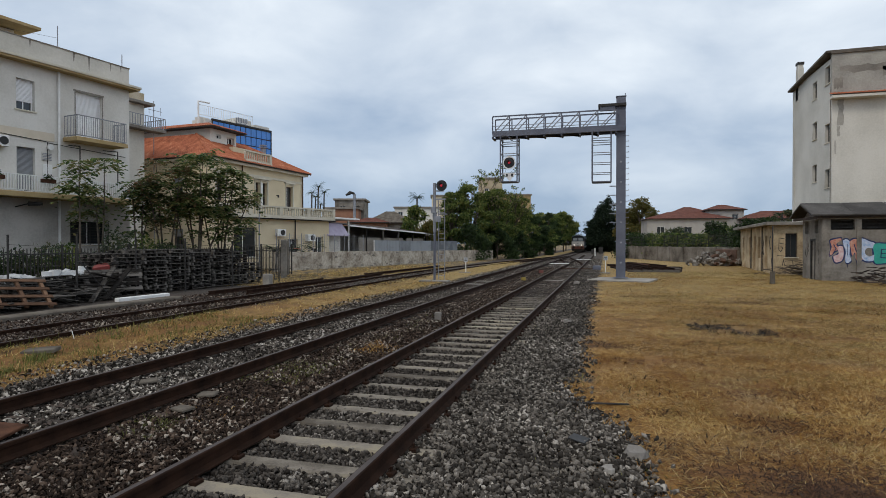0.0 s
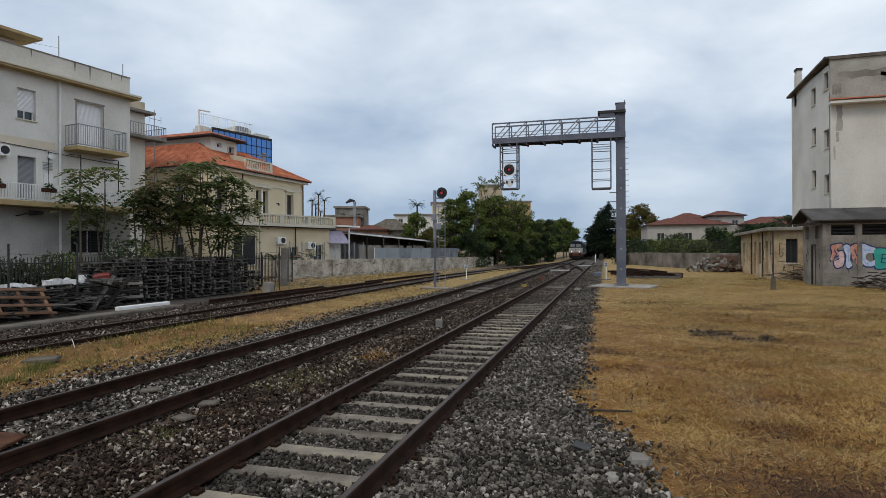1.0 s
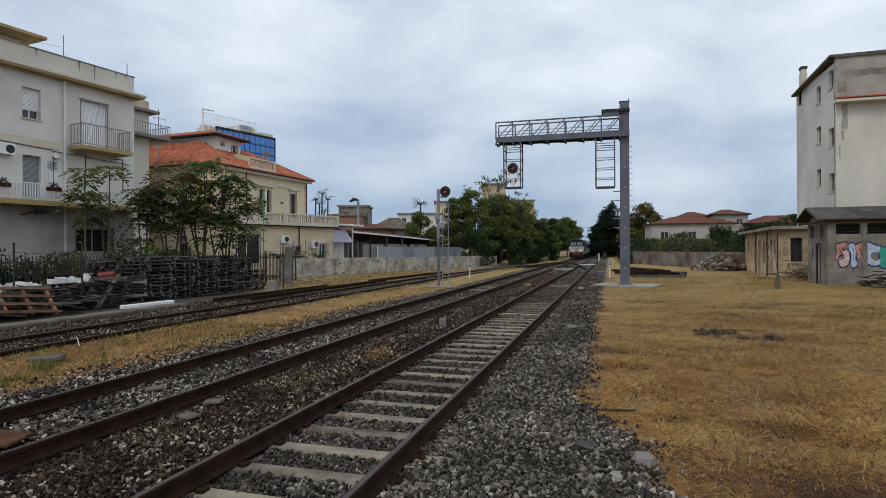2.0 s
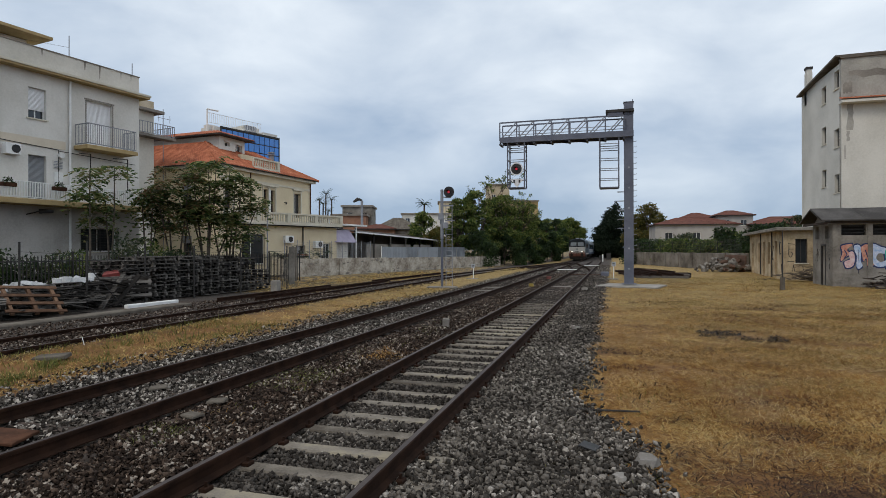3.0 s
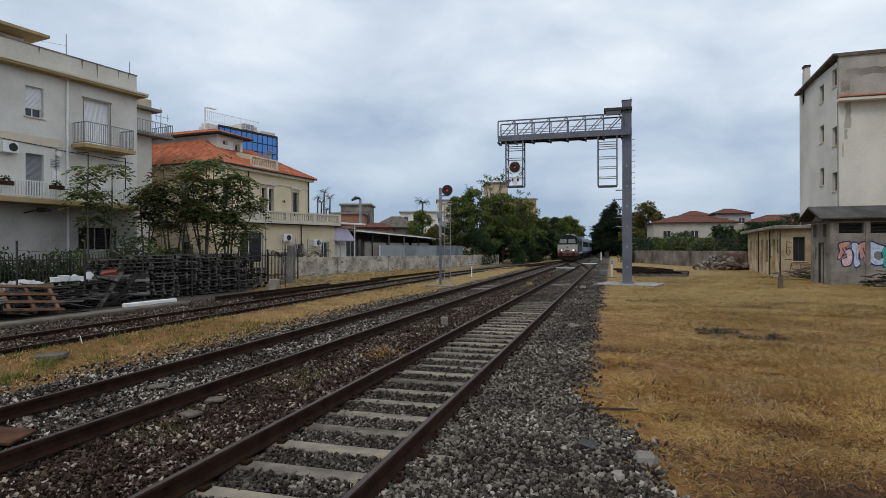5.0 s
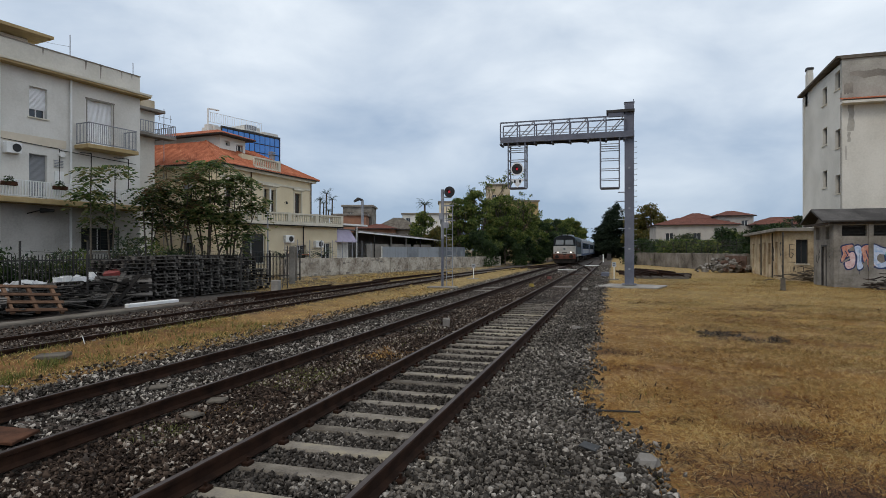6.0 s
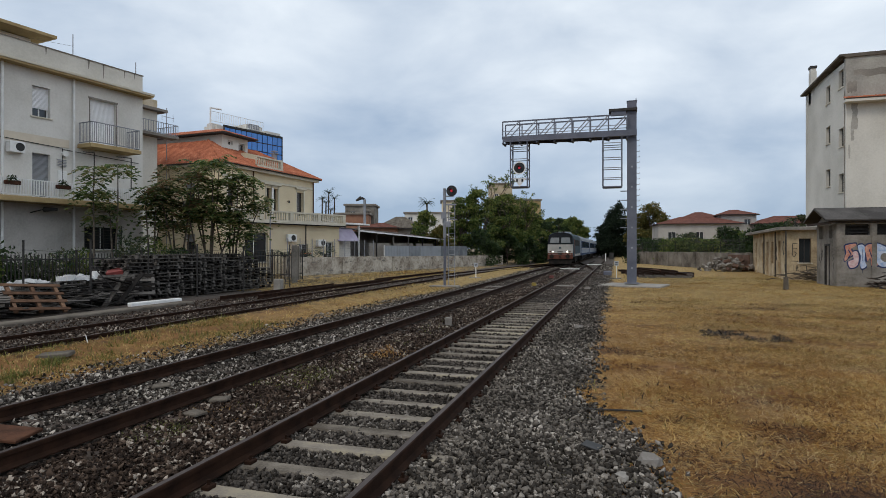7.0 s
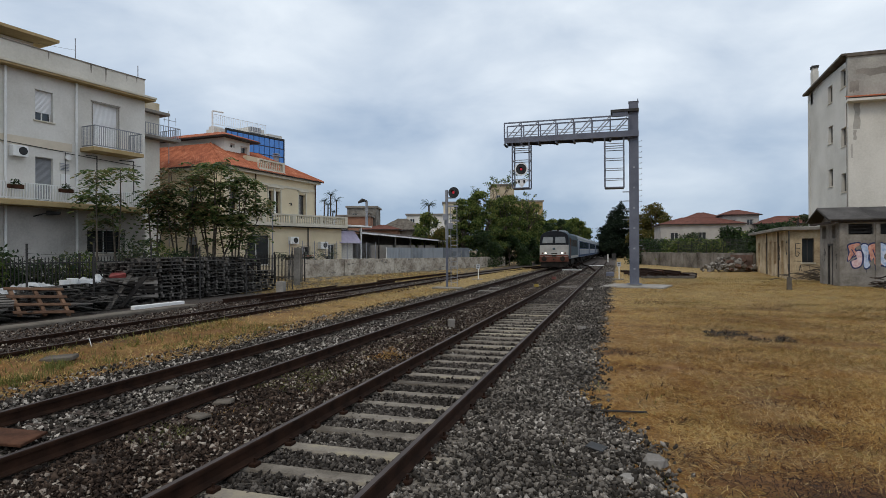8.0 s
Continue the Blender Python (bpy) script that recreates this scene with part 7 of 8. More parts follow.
def hut():
    h = thing("hut", pose(11.15, 35.5, 0), "dirty white hut with a grey pitched roof and painted graffiti", "hut")
    L, D, top = 9.0, 3.1, 3.35
    m2 = pose(0, 0, 0, 0, 0, 180)  # front, looks along -y
    upper = [(-1.55, -0.42, 2.72, 3.28), (-3.2, -1.85, 2.72, 3.28), (-5.0, -3.6, 2.72, 3.28)]
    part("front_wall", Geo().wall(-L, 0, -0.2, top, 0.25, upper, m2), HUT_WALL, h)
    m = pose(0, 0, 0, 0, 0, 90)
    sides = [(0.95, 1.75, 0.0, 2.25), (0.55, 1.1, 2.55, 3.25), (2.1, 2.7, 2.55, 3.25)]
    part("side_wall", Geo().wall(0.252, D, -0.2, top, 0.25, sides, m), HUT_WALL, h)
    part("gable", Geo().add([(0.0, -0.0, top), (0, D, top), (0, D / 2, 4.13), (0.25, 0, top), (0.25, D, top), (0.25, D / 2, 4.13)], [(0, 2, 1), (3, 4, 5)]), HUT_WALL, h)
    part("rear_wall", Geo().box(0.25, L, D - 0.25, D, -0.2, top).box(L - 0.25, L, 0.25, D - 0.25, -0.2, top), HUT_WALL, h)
    # added dark sheet: paints the hut's interior shade behind the openings
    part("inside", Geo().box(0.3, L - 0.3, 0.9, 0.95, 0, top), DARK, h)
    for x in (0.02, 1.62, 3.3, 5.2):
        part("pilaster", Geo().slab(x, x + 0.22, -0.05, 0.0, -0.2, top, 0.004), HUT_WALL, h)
    grey = surface("grey_slab_roofing", (0.05, 0.046, 0.044), (0.12, 0.112, 0.106), 0.9, 0.9, 0.2, 12, per_object=0.3)
    r = part("roof", Geo().add([(-0.6, -0.4, 3.52), (L, -0.4, 3.52), (L, D / 2, 4.22), (-0.6, D / 2, 4.22), (-0.6, D + 0.4, 3.52), (L, D + 0.4, 3.52), (-0.6, -0.4, 3.44), (L, -0.4, 3.44), (L, D / 2, 4.14), (-0.6, D / 2, 4.14), (-0.6, D + 0.4, 3.44), (L, D + 0.4, 3.44)],
                               [(0, 1, 2, 3), (3, 2, 5, 4), (7, 6, 9, 8), (8, 9, 10, 11), (0, 6, 7, 1), (0, 3, 9, 6), (3, 4, 10, 9), (4, 5, 11, 10)]), grey, h, "grey slab pitched roof")
    for i in range(5):
        x0, x1 = -0.6 + 2.0 * i, -0.63 + 2.0 * (i + 1)
        part("roof_sheet", Geo().add([(x0, -0.46, 3.53), (x1, -0.46, 3.53), (x1, D / 2, 4.255), (x0, D / 2, 4.255), (x0, -0.46, 3.47), (x1, -0.46, 3.47)], [(0, 1, 2, 3), (4, 5, 1, 0)]), grey, r)
    part("eaves_beam", Geo().box(-0.4, L, -0.28, -0.16, 3.36, 3.44).box(-0.45, -0.3, -0.3, D + 0.3, 3.3, 3.42), WOOD_BLACK, h)
    part("door_frame", Geo().box(0.95, 1.05, -0.1, 0.02, 0.0, 2.25, m).box(1.65, 1.75, -0.1, 0.02, 0.0, 2.25, m).box(1.05, 1.65, -0.1, 0.02, 2.15, 2.25, m), DARK, h)
    part("door", Geo().box(1.05, 1.65, -0.12, -0.07, 0.0, 2.15, m), HUT_WALL, h, "dirty white narrow door")
    for q in upper:
        g = Geo()
        for i in range(3):
            z = q[2] + 0.1 + 0.18 * i
            g.box(q[0], q[1], -0.2, -0.16, z, z + 0.06, m2)
        part("louvre", g, DARK, h)
    # graffiti: rounded shapes in colour with dark edges
    ORANGE = surface("graffiti_orange", (0.36, 0.11, 0.07), (0.55, 0.33, 0.25), 6, 0.7, 0, 20)
    PALE = surface("graffiti_pale_blue", (0.20, 0.33, 0.55), (0.62, 0.62, 0.68), 6, 0.7, 0, 20)
    BLUE = surface("graffiti_blue", (0.012, 0.02, 0.07), (0.03, 0.045, 0.13), 2, 0.7, 0, 20)
    TEAL = surface("graffiti_teal", (0.02, 0.25, 0.21), (0.04, 0.34, 0.28), 2, 0.7, 0, 20)
    PINK = surface("graffiti_pink", (0.48, 0.26, 0.26), (0.64, 0.54, 0.54), 6, 0.7, 0, 20)
    shapes = [(ORANGE, [(0.40, 2.10), (0.55, 2.2), (0.88, 2.26), (0.9, 2.15), (0.7, 2.0), (0.72, 1.85), (0.85, 1.75), (0.6, 1.55), (0.42, 1.35), (0.38, 1.5), (0.47, 1.8)]),
              (PINK, [(0.75, 1.78), (0.95, 1.85), (1.03, 1.55), (0.98, 1.15), (0.8, 1.0), (0.62, 1.02), (0.55, 1.3), (0.68, 1.38), (0.8, 1.45)]),
              (PALE, [(1.0, 2.15), (1.2, 2.2), (1.32, 2.0), (1.3, 1.4), (1.38, 1.1), (1.2, 0.95), (1.1, 1.1), (1.12, 1.6), (1.02, 1.9)]),
              (ORANGE, [(1.3, 2.05), (1.5, 2.22), (1.7, 2.15), (1.75, 1.7), (1.95, 1.4), (1.85, 1.1), (1.6, 1.12), (1.55, 1.5), (1.42, 1.35), (1.36, 1.7)]),
              (PALE, [(1.68, 2.18), (1.9, 2.25), (2.2, 2.1), (2.45, 2.0), (2.4, 1.75), (2.1, 1.75), (2.0, 1.5), (2.2, 1.3), (2.45, 1.4), (2.4, 1.1), (2.0, 1.08), (1.8, 1.4), (1.8, 1.8)]),
              (TEAL, [(2.42, 1.95), (3.0, 1.97), (3.8, 1.95), (3.9, 1.5), (3.7, 1.0), (3.0, 0.97), (2.48, 0.95), (2.42, 1.4)])]
    for i, (mat, pts) in enumerate(shapes):
        for grow, d, mm in ((0.075, 0.003 + 0.0006 * i, BLUE), (0.0, 0.010 + 0.0006 * i, mat)):
            q = blob(pts, grow)
            part("graffiti_shape", Geo().add([(p.x, -d, p.y) for p in q], [tuple(range(len(q)))]), mm, h)

    for pts in (((0.55, 1.95), (0.68, 1.7), (0.55, 1.5)), ((1.2, 1.95), (1.2, 1.35)), ((1.5, 1.95), (1.6, 1.6), (1.75, 1.3)), ((2.75, 1.7), (2.72, 1.25), (3.15, 1.22)), ((2.75, 1.68), (3.15, 1.7)), ((2.74, 1.46), (3.05, 1.46)), ((1.2, 0.92), (1.2, 0.72)), ((1.62, 1.08), (1.62, 0.86))):
        g = Geo()
        for p, q in zip(pts, pts[1:]):
            g.beam((p[0], -0.017, p[1]), (q[0], -0.017, q[1]), 0.004, 0.045)
        part("graffiti_line", g, BLUE, h)


hut()


def scrawls():
    """Thin black painted lines on the two low buildings."""
    end = bpy.data.objects["railway_building"]
    g = Geo()
    for pts in (((0.25, 2.35), (0.62, 2.3)), ((0.3, 2.3), (0.28, 1.6), (0.4, 1.45), (0.52, 1.7), (0.4, 1.8)), ((0.28, 1.98), (0.55, 2.0)), ((0.35, 0.95), (0.35, 0.55)), ((0.5, 0.55), (0.55, 0.95), (0.62, 0.55)), ((0.75, 0.92), (0.75, 0.55)), ((0.88, 0.92), (0.88, 0.55), (1.1, 0.6), (1.08, 0.9), (0.88, 0.92)), ((0.2, 1.2), (0.6, 1.18))):
        for p, q in zip(pts, pts[1:]):
            g.beam((p[0], -0.004, p[1]), (q[0], -0.004, q[1]), 0.004, 0.035)
    part("end_scrawl", g, BLACK, end, "black scrawled paint lines")
    side_wall = bpy.data.objects["hut"]
    g = Geo()
    for pts in (((2.0, 2.0), (2.15, 1.7), (2.0, 1.5)), ((2.3, 2.0), (2.25, 1.4), (2.45, 1.2)), ((0.35, 1.7), (0.5, 1.6), (0.35, 1.45), (0.5, 1.35)), ((0.4, 1.2), (0.4, 0.9)), ((2.5, 1.7), (2.6, 1.3))):
        for p, q in zip(pts, pts[1:]):
            g.beam((-0.004, p[0], p[1]), (-0.004, q[0], q[1]), 0.03, 0.004)
    part("side_scrawl", g, BLACK, side_wall, "black scrawled paint lines")


scrawls()


BOUNDARY = surface("stained_grey_concrete", (0.075, 0.064, 0.054), (0.20, 0.178, 0.155), 0.7, 0.95, 0.3, 6, c3=(0.25, 0.23, 0.205))
OLD_BRICK = surface("old_brown_brick", (0.085, 0.055, 0.042), (0.17, 0.105, 0.08), 1.6, 0.92, 0.4, 9)


def grey_wall():
    w = thing("boundary_wall", pose(11.7, 57.9, 0, 0, 0, 18.6), "grey concrete boundary wall at the end of the field", "wall")
    part("wall", Geo().slab(-0.25, 0, 0, 29, -0.2, 1.62, 0.03), BOUNDARY, w)
    for i in range(8):
        part("pier", Geo().slab(-0.33, 0.0, 0.2 + 3.4 * i, 0.55 + 3.4 * i, -0.2, 1.66, 0.03), BOUNDARY, w)
    for i in range(8):
        part("fence_post", Geo().tube((-0.12, 2 + 3.4 * i, 1.6), (-0.12, 2 + 3.4 * i, 2.9), 0.03, n=6), DARK, w)
    part("brick_facing", Geo().slab(-0.36, -0.26, 0.0, 3.6, -0.2, 1.45, 0.03), OLD_BRICK, w, "reddish brick patch in the wall")
    net = Geo()
    for i in range(60):
        net.box(-0.125, -0.115, 1.0 + 0.25 * i, 1.02 + 0.25 * i, 1.62, 2.95)
    for i in range(6):
        net.box(-0.135, -0.126, 1.0, 16.0, 1.7 + 0.24 * i, 1.72 + 0.24 * i)
    tagged(part("wire_mesh", net, DARK, w, "dark wire netting"), kind="stuff")
    for z in (2.0, 2.4, 2.8):
        part("wire", Geo().tube((-0.12, 2, z), (-0.12, 27, z), 0.01, n=4), DARK, w)


grey_wall()
rubble(9.6, 57.4, 150, (2.6, 0.9), 1.35, "heap of broken stones and bricks at a boundary wall", (GREY_WALL, HUT_WALL, OLD_CONCRETE, GREY_WALL, HUT_WALL, OLD_BRICK), 12)
for i, (x, y, h, w, mat) in enumerate(((6.5, 80.0, 4.2, 4.5, LEAF_GREY), (10.0, 75.0, 4.8, 5.0, LEAF_DARK), (13.0, 70.0, 4.8, 4.5, LEAF_DARK), (14.5, 66.0, 4.3, 4.0, LEAF_GREY), (3.5, 90.0, 3.6, 4.5, LEAF_GREY), (12.0, 80.0, 4.4, 5.0, LEAF), (15.5, 74.0, 5.2, 4.5, LEAF_DARK), (4.8, 76.0, 3.4, 5.0, LEAF), (7.6, 71.0, 3.2, 4.6, LEAF), (1.5, 84.0, 3.6, 5.0, LEAF_DARK))):
    tree(x + 2.5, y + 1.0, h, w, 120 + i, mat, "garden tree behind the grey boundary wall", leaf=0.16, count=4500, low=0.05)
tree(30.0, 112.0, 8.2, 6.0, 130, LEAF_GREY, "dull green tree among distant houses", leaf=0.25, count=3500)


def rail_panels():
    t = thing("track_panel_stack", pose(2.6, 46.4, 0, 0, 0, 10), "old rusty curved point rails lying on dark timbers", "track panels")
    for i in range(8):
        y = -3.2 + 0.95 * i
        half = 1.5 + 0.14 * i
        part("timber", Geo().slab(-half, half + 0.5, y - 0.12, y + 0.12, -0.05, 0.13, 0.01, pose(0.12 * i, 0, 0, 0, 0, 3 * (i % 3 - 1))), WOOD_BLACK if i % 3 else WOOD_GREY, t)
    for x, bow, lift in ((-1.4, 0.5, 0.13), (-0.75, 0.9, 0.135), (0.0, 1.5, 0.13), (0.75, 1.9, 0.14), (1.45, 2.3, 0.13), (-0.3, 0.3, 0.30), (0.9, 1.2, 0.31)):
        pts = [(x - bow * (k / 10) ** 2 + 0.18 * k / 10, -3.4 + 0.78 * k) for k in range(11)]
        part("rail", rail_geo(pts, lift), RAIL_SIDE, t)
    part("crossing", Geo().slab(-0.2, 0.3, -1.2, 0.8, 0.30, 0.46, 0.04), RUST, t, "rusty cast crossing block")


rail_panels()
BOLLARD = thing("marker_post", pose(8.0, 32.3, -0.03), "concrete marker post with a thin black pole", "post")
part("stump", Geo().tube((0, 0, 0), (0, 0, 0.62), 0.12, 0.11, 12), OLD_CONCRETE, BOLLARD)
part("pole", Geo().tube((0, 0, 0.62), (0, 0, 2.9), 0.035, 0.03, 8), DARK, BOLLARD)

# ---- small things along the tracks ----
YELLOW_PAINT = surface("yellow_paint", (0.22, 0.16, 0.03), (0.32, 0.24, 0.05), 4, 0.6, 0.1, 30)
solid("marker_block", Geo().slab(-0.085, 0.085, -0.05, 0.05, 0, 0.24, 0.015), CONCRETE, "small pale concrete marker between the tracks", "marker", pose(-4.21, 14.6, -0.05, 4, 3, 10))
solid("rust_plate", Geo().slab(-0.36, 0.36, -0.19, 0.19, 0, 0.03, 0.008), RUST, "rusty brown steel plate lying between the rails", "plate", pose(-6.15, 4.45, 0.06, 3, 4, 14))
solid("duct_cover", Geo().slab(-0.27, 0.27, -0.16, 0.16, 0, 0.07, 0.015), OLD_CONCRETE, "flat concrete duct cover in the grass", "slab", pose(-9.88, 8.22, 0.0, 2, -3, 28))
solid("white_stick", Geo().tube((0, 0, 0), (-0.10, 0.02, 0.22), 0.009, n=6), SIGNAL_WHITE, "thin white stick in the grass", "stick", pose(-10.36, 9.35, -0.02))
solid("yellow_box", Geo().slab(-0.12, 0.12, -0.08, 0.08, 0, 0.17, 0.02), YELLOW_PAINT, "small yellow box between the tracks", "box", pose(-4.32, 31.9, -0.03))
solid("red_marker", Geo().slab(-0.15, 0.15, -0.08, 0.08, 0, 0.2, 0.03), surface("faded_red_paint", (0.11, 0.035, 0.03), (0.18, 0.06, 0.05), 4, 0.7, 0.1, 30), "small red marker beside the points", "marker", pose(-4.25, 40.2, -0.03))
for x, y in ((-2.6, 31.2), (-6.05, 27.4), (-6.0, 29.6)):
    solid("cover_plate", Geo().slab(-0.45, 0.45, -0.12, 0.12, 0, 0.03, 0.005), CONCRETE, "pale cable cover across the sleepers", "plate", pose(x, y, 0.02, 0, 0, 0), "cable covers")
for x, y, w in ((-4.0, 53.0, 0.85), (-2.4, 68.0, 0.8)):
    solid("white_board", Geo().slab(-w, w, -0.16, 0.16, 0, 0.05, 0.01), WHITE, "white painted board lying across the tracks", "board", pose(x, y, 0.18), "white boards")
for x, y, s, seed in ((0.30, 5.64, 0.115, 1), (0.05, 5.2, 0.07, 2), (-0.9, 14.9, 0.10, 3), (-1.36, 29.5, 0.16, 4)):
    rs = random.Random(seed)
    g = Geo().tube((0, 0, 0), (0, 0, s * 0.6), s, s * 0.8, 7)
    g.v = [(a + rs.uniform(-0.2, 0.2) * s, b + rs.uniform(-0.2, 0.2) * s, c + rs.uniform(-0.1, 0.1) * s) for a, b, c in g.v]
    solid("stone", g, CONCRETE, "pale stone lying at the edge of the grass", "stone", pose(x, y, 0.01), "loose stones")
for x, y, w, turn in ((-5.0, 6.5, 0.12, 15), (-4.85, 5.85, 0.14, -20), (-6.3, 6.9, 0.12, 40)):
    solid("flat_stone", Geo().slab(-w, w, -0.08, 0.08, 0, 0.035, 0.015), OLD_CONCRETE, "flat pale piece of broken concrete in the gravel", "stone", pose(x, y, -0.01, 3, -4, turn), "flat pieces of concrete")
solid("dark_tile", Geo().slab(-0.09, 0.09, -0.06, 0.06, 0, 0.015, 0.004), BLACK, "small black plastic tile lying on the ballast", "tile", pose(-0.23, 5.85, 0.055, 8, 6, -25))
solid("iron_rod", Geo().tube((0, 0, 0.02), (0.75, 0.1, 0.02), 0.012, n=6), DARK, "dark iron rod lying in the grass", "rod", pose(-0.45, 7.35, -0.01))


def relay_cabinet(x, y, h, mat, label):
    c = thing("relay_cabinet", pose(x, y, -0.03), label, "cabinet", "trackside cabinets")
    part("plinth", Geo().slab(-0.45, 0.45, -0.3, 0.3, 0, 0.15, 0.02), OLD_CONCRETE, c)
    part("case", Geo().slab(-0.4, 0.4, -0.25, 0.25, 0.15, h, 0.04), mat, c)
    part("door", Geo().box(-0.34, 0.34, -0.262, -0.252, 0.22, h - 0.1), mat, c)


relay_cabinet(-2.2, 112.0, 0.95, DARK, "dark trackside relay cabinet")
relay_cabinet(-0.9, 114.0, 1.3, DARK, "dark trackside relay cabinet")
solid("white_post", Geo().tube((0, 0, 0), (0, 0, 1.3), 0.09, n=10), WHITE, "short white trackside post", "post", pose(-1.7, 98.5, -0.03))
# ---- the train ----
LOCO_WHITE = surface("loco_white", (0.28, 0.275, 0.26), (0.40, 0.395, 0.375), 1.5, 0.79, 0.03, 20)
LOCO_GREEN = surface("loco_blue_green", (0.036, 0.056, 0.072), (0.062, 0.090, 0.108), 1.5, 0.79, 0.03, 20)
LOCO_RED = surface("faded_red_buffer_beam", (0.085, 0.034, 0.024), (0.15, 0.062, 0.044), 2, 0.79, 0.1, 30)
LOCO_ROOF = surface("grey_vehicle_roof", (0.17, 0.19, 0.215), (0.27, 0.295, 0.32), 1.0, 0.8, 0.05, 20)
COACH_BLUE = surface("coach_blue", (0.018, 0.036, 0.085), (0.032, 0.060, 0.125), 1.0, 0.79, 0.03, 20)
COACH_GREY = surface("coach_light_grey", (0.19, 0.215, 0.255), (0.29, 0.315, 0.355), 1.0, 0.79, 0.03, 20)
HEADLIGHT = surface("headlight_glow", (0.9, 0.85, 0.7), (1, 0.95, 0.8), 5, 0.2, 0, 20, glow=(1.0, 0.90, 0.74, 2.4))
SCREEN = surface("black_cab_paint", (0.006, 0.007, 0.009), (0.012, 0.014, 0.017), 2, 0.8, 0, 20)
# the pale glass colour stands in for the sky's reflection
PANE = surface("windscreen_painted_sky_reflection", (0.045, 0.056, 0.066), (0.10, 0.118, 0.132), 1.2, 0.3, 0, 20)
UNDERFRAME = surface("grimy_underframe", (0.012, 0.011, 0.010), (0.04, 0.034, 0.03), 3, 0.9, 0.2, 30)


def body_section(w, z0, z1, shoulder, crown, n=5):
    """Half-round roofed body section: points (x, z) from the sill round to the other sill."""
    pts = [(-w, z0), (-w, shoulder)]
    for i in range(1, n * 2):
        t = math.pi * i / (2 * n)
        pts.append((-w * math.cos(t), shoulder + (crown - shoulder) * math.sin(t) ** 0.75))
    return pts + [(w, shoulder), (w, z0)]


def loft(sections):
    """A skin over rings of points (x, y, z), closed at both ends."""
    g, n = Geo(), len(sections[0])
    for s in sections:
        g.v += s
    for k in range(len(sections) - 1):
        for i in range(n):
            j = (i + 1) % n
            g.f.append((k * n + i, k * n + j, (k + 1) * n + j, (k + 1) * n + i))
    g.f += [tuple(range(n)), tuple(reversed(range(len(g.v) - n, len(g.v))))]
    return g


WHEELS = []


def bogie(vehicle, y, axles, r=0.46):
    f = Geo()
    for s in (-1, 1):
        f.slab(s * 1.0 - 0.08, s * 1.0 + 0.08, y - 1.75, y + 1.75, 0.42, 0.72, 0.04)
        for a in axles:
            f.slab(s * 1.06 - 0.1, s * 1.06 + 0.1, y + a - 0.18, y + a + 0.18, 0.30, 0.62, 0.04)
    b = part("bogie", f, UNDERFRAME, vehicle)
    for a in axles:
        w = Geo()
        for s in (-1, 1):
            w.tube((s * 0.69, 0, 0), (s * 0.82, 0, 0), r + 0.0, n=22).tube((s * 0.66, 0, 0), (s * 0.69, 0, 0), r + 0.03, n=22)
            for i in range(4):
                w.box(s * 0.82, s * 0.83, -0.03, 0.03, 0.1, r - 0.06, pose(0, 0, 0, 90 * i))
        w.tube((-0.7, 0, 0), (0.7, 0, 0), 0.08, n=8)
        ax = part("wheelset", w, UNDERFRAME, b, "steel wheels on an axle")
        ax.location = (0, y + a, r)
        WHEELS.append((ax, Vector((0, y + a, r)), r))


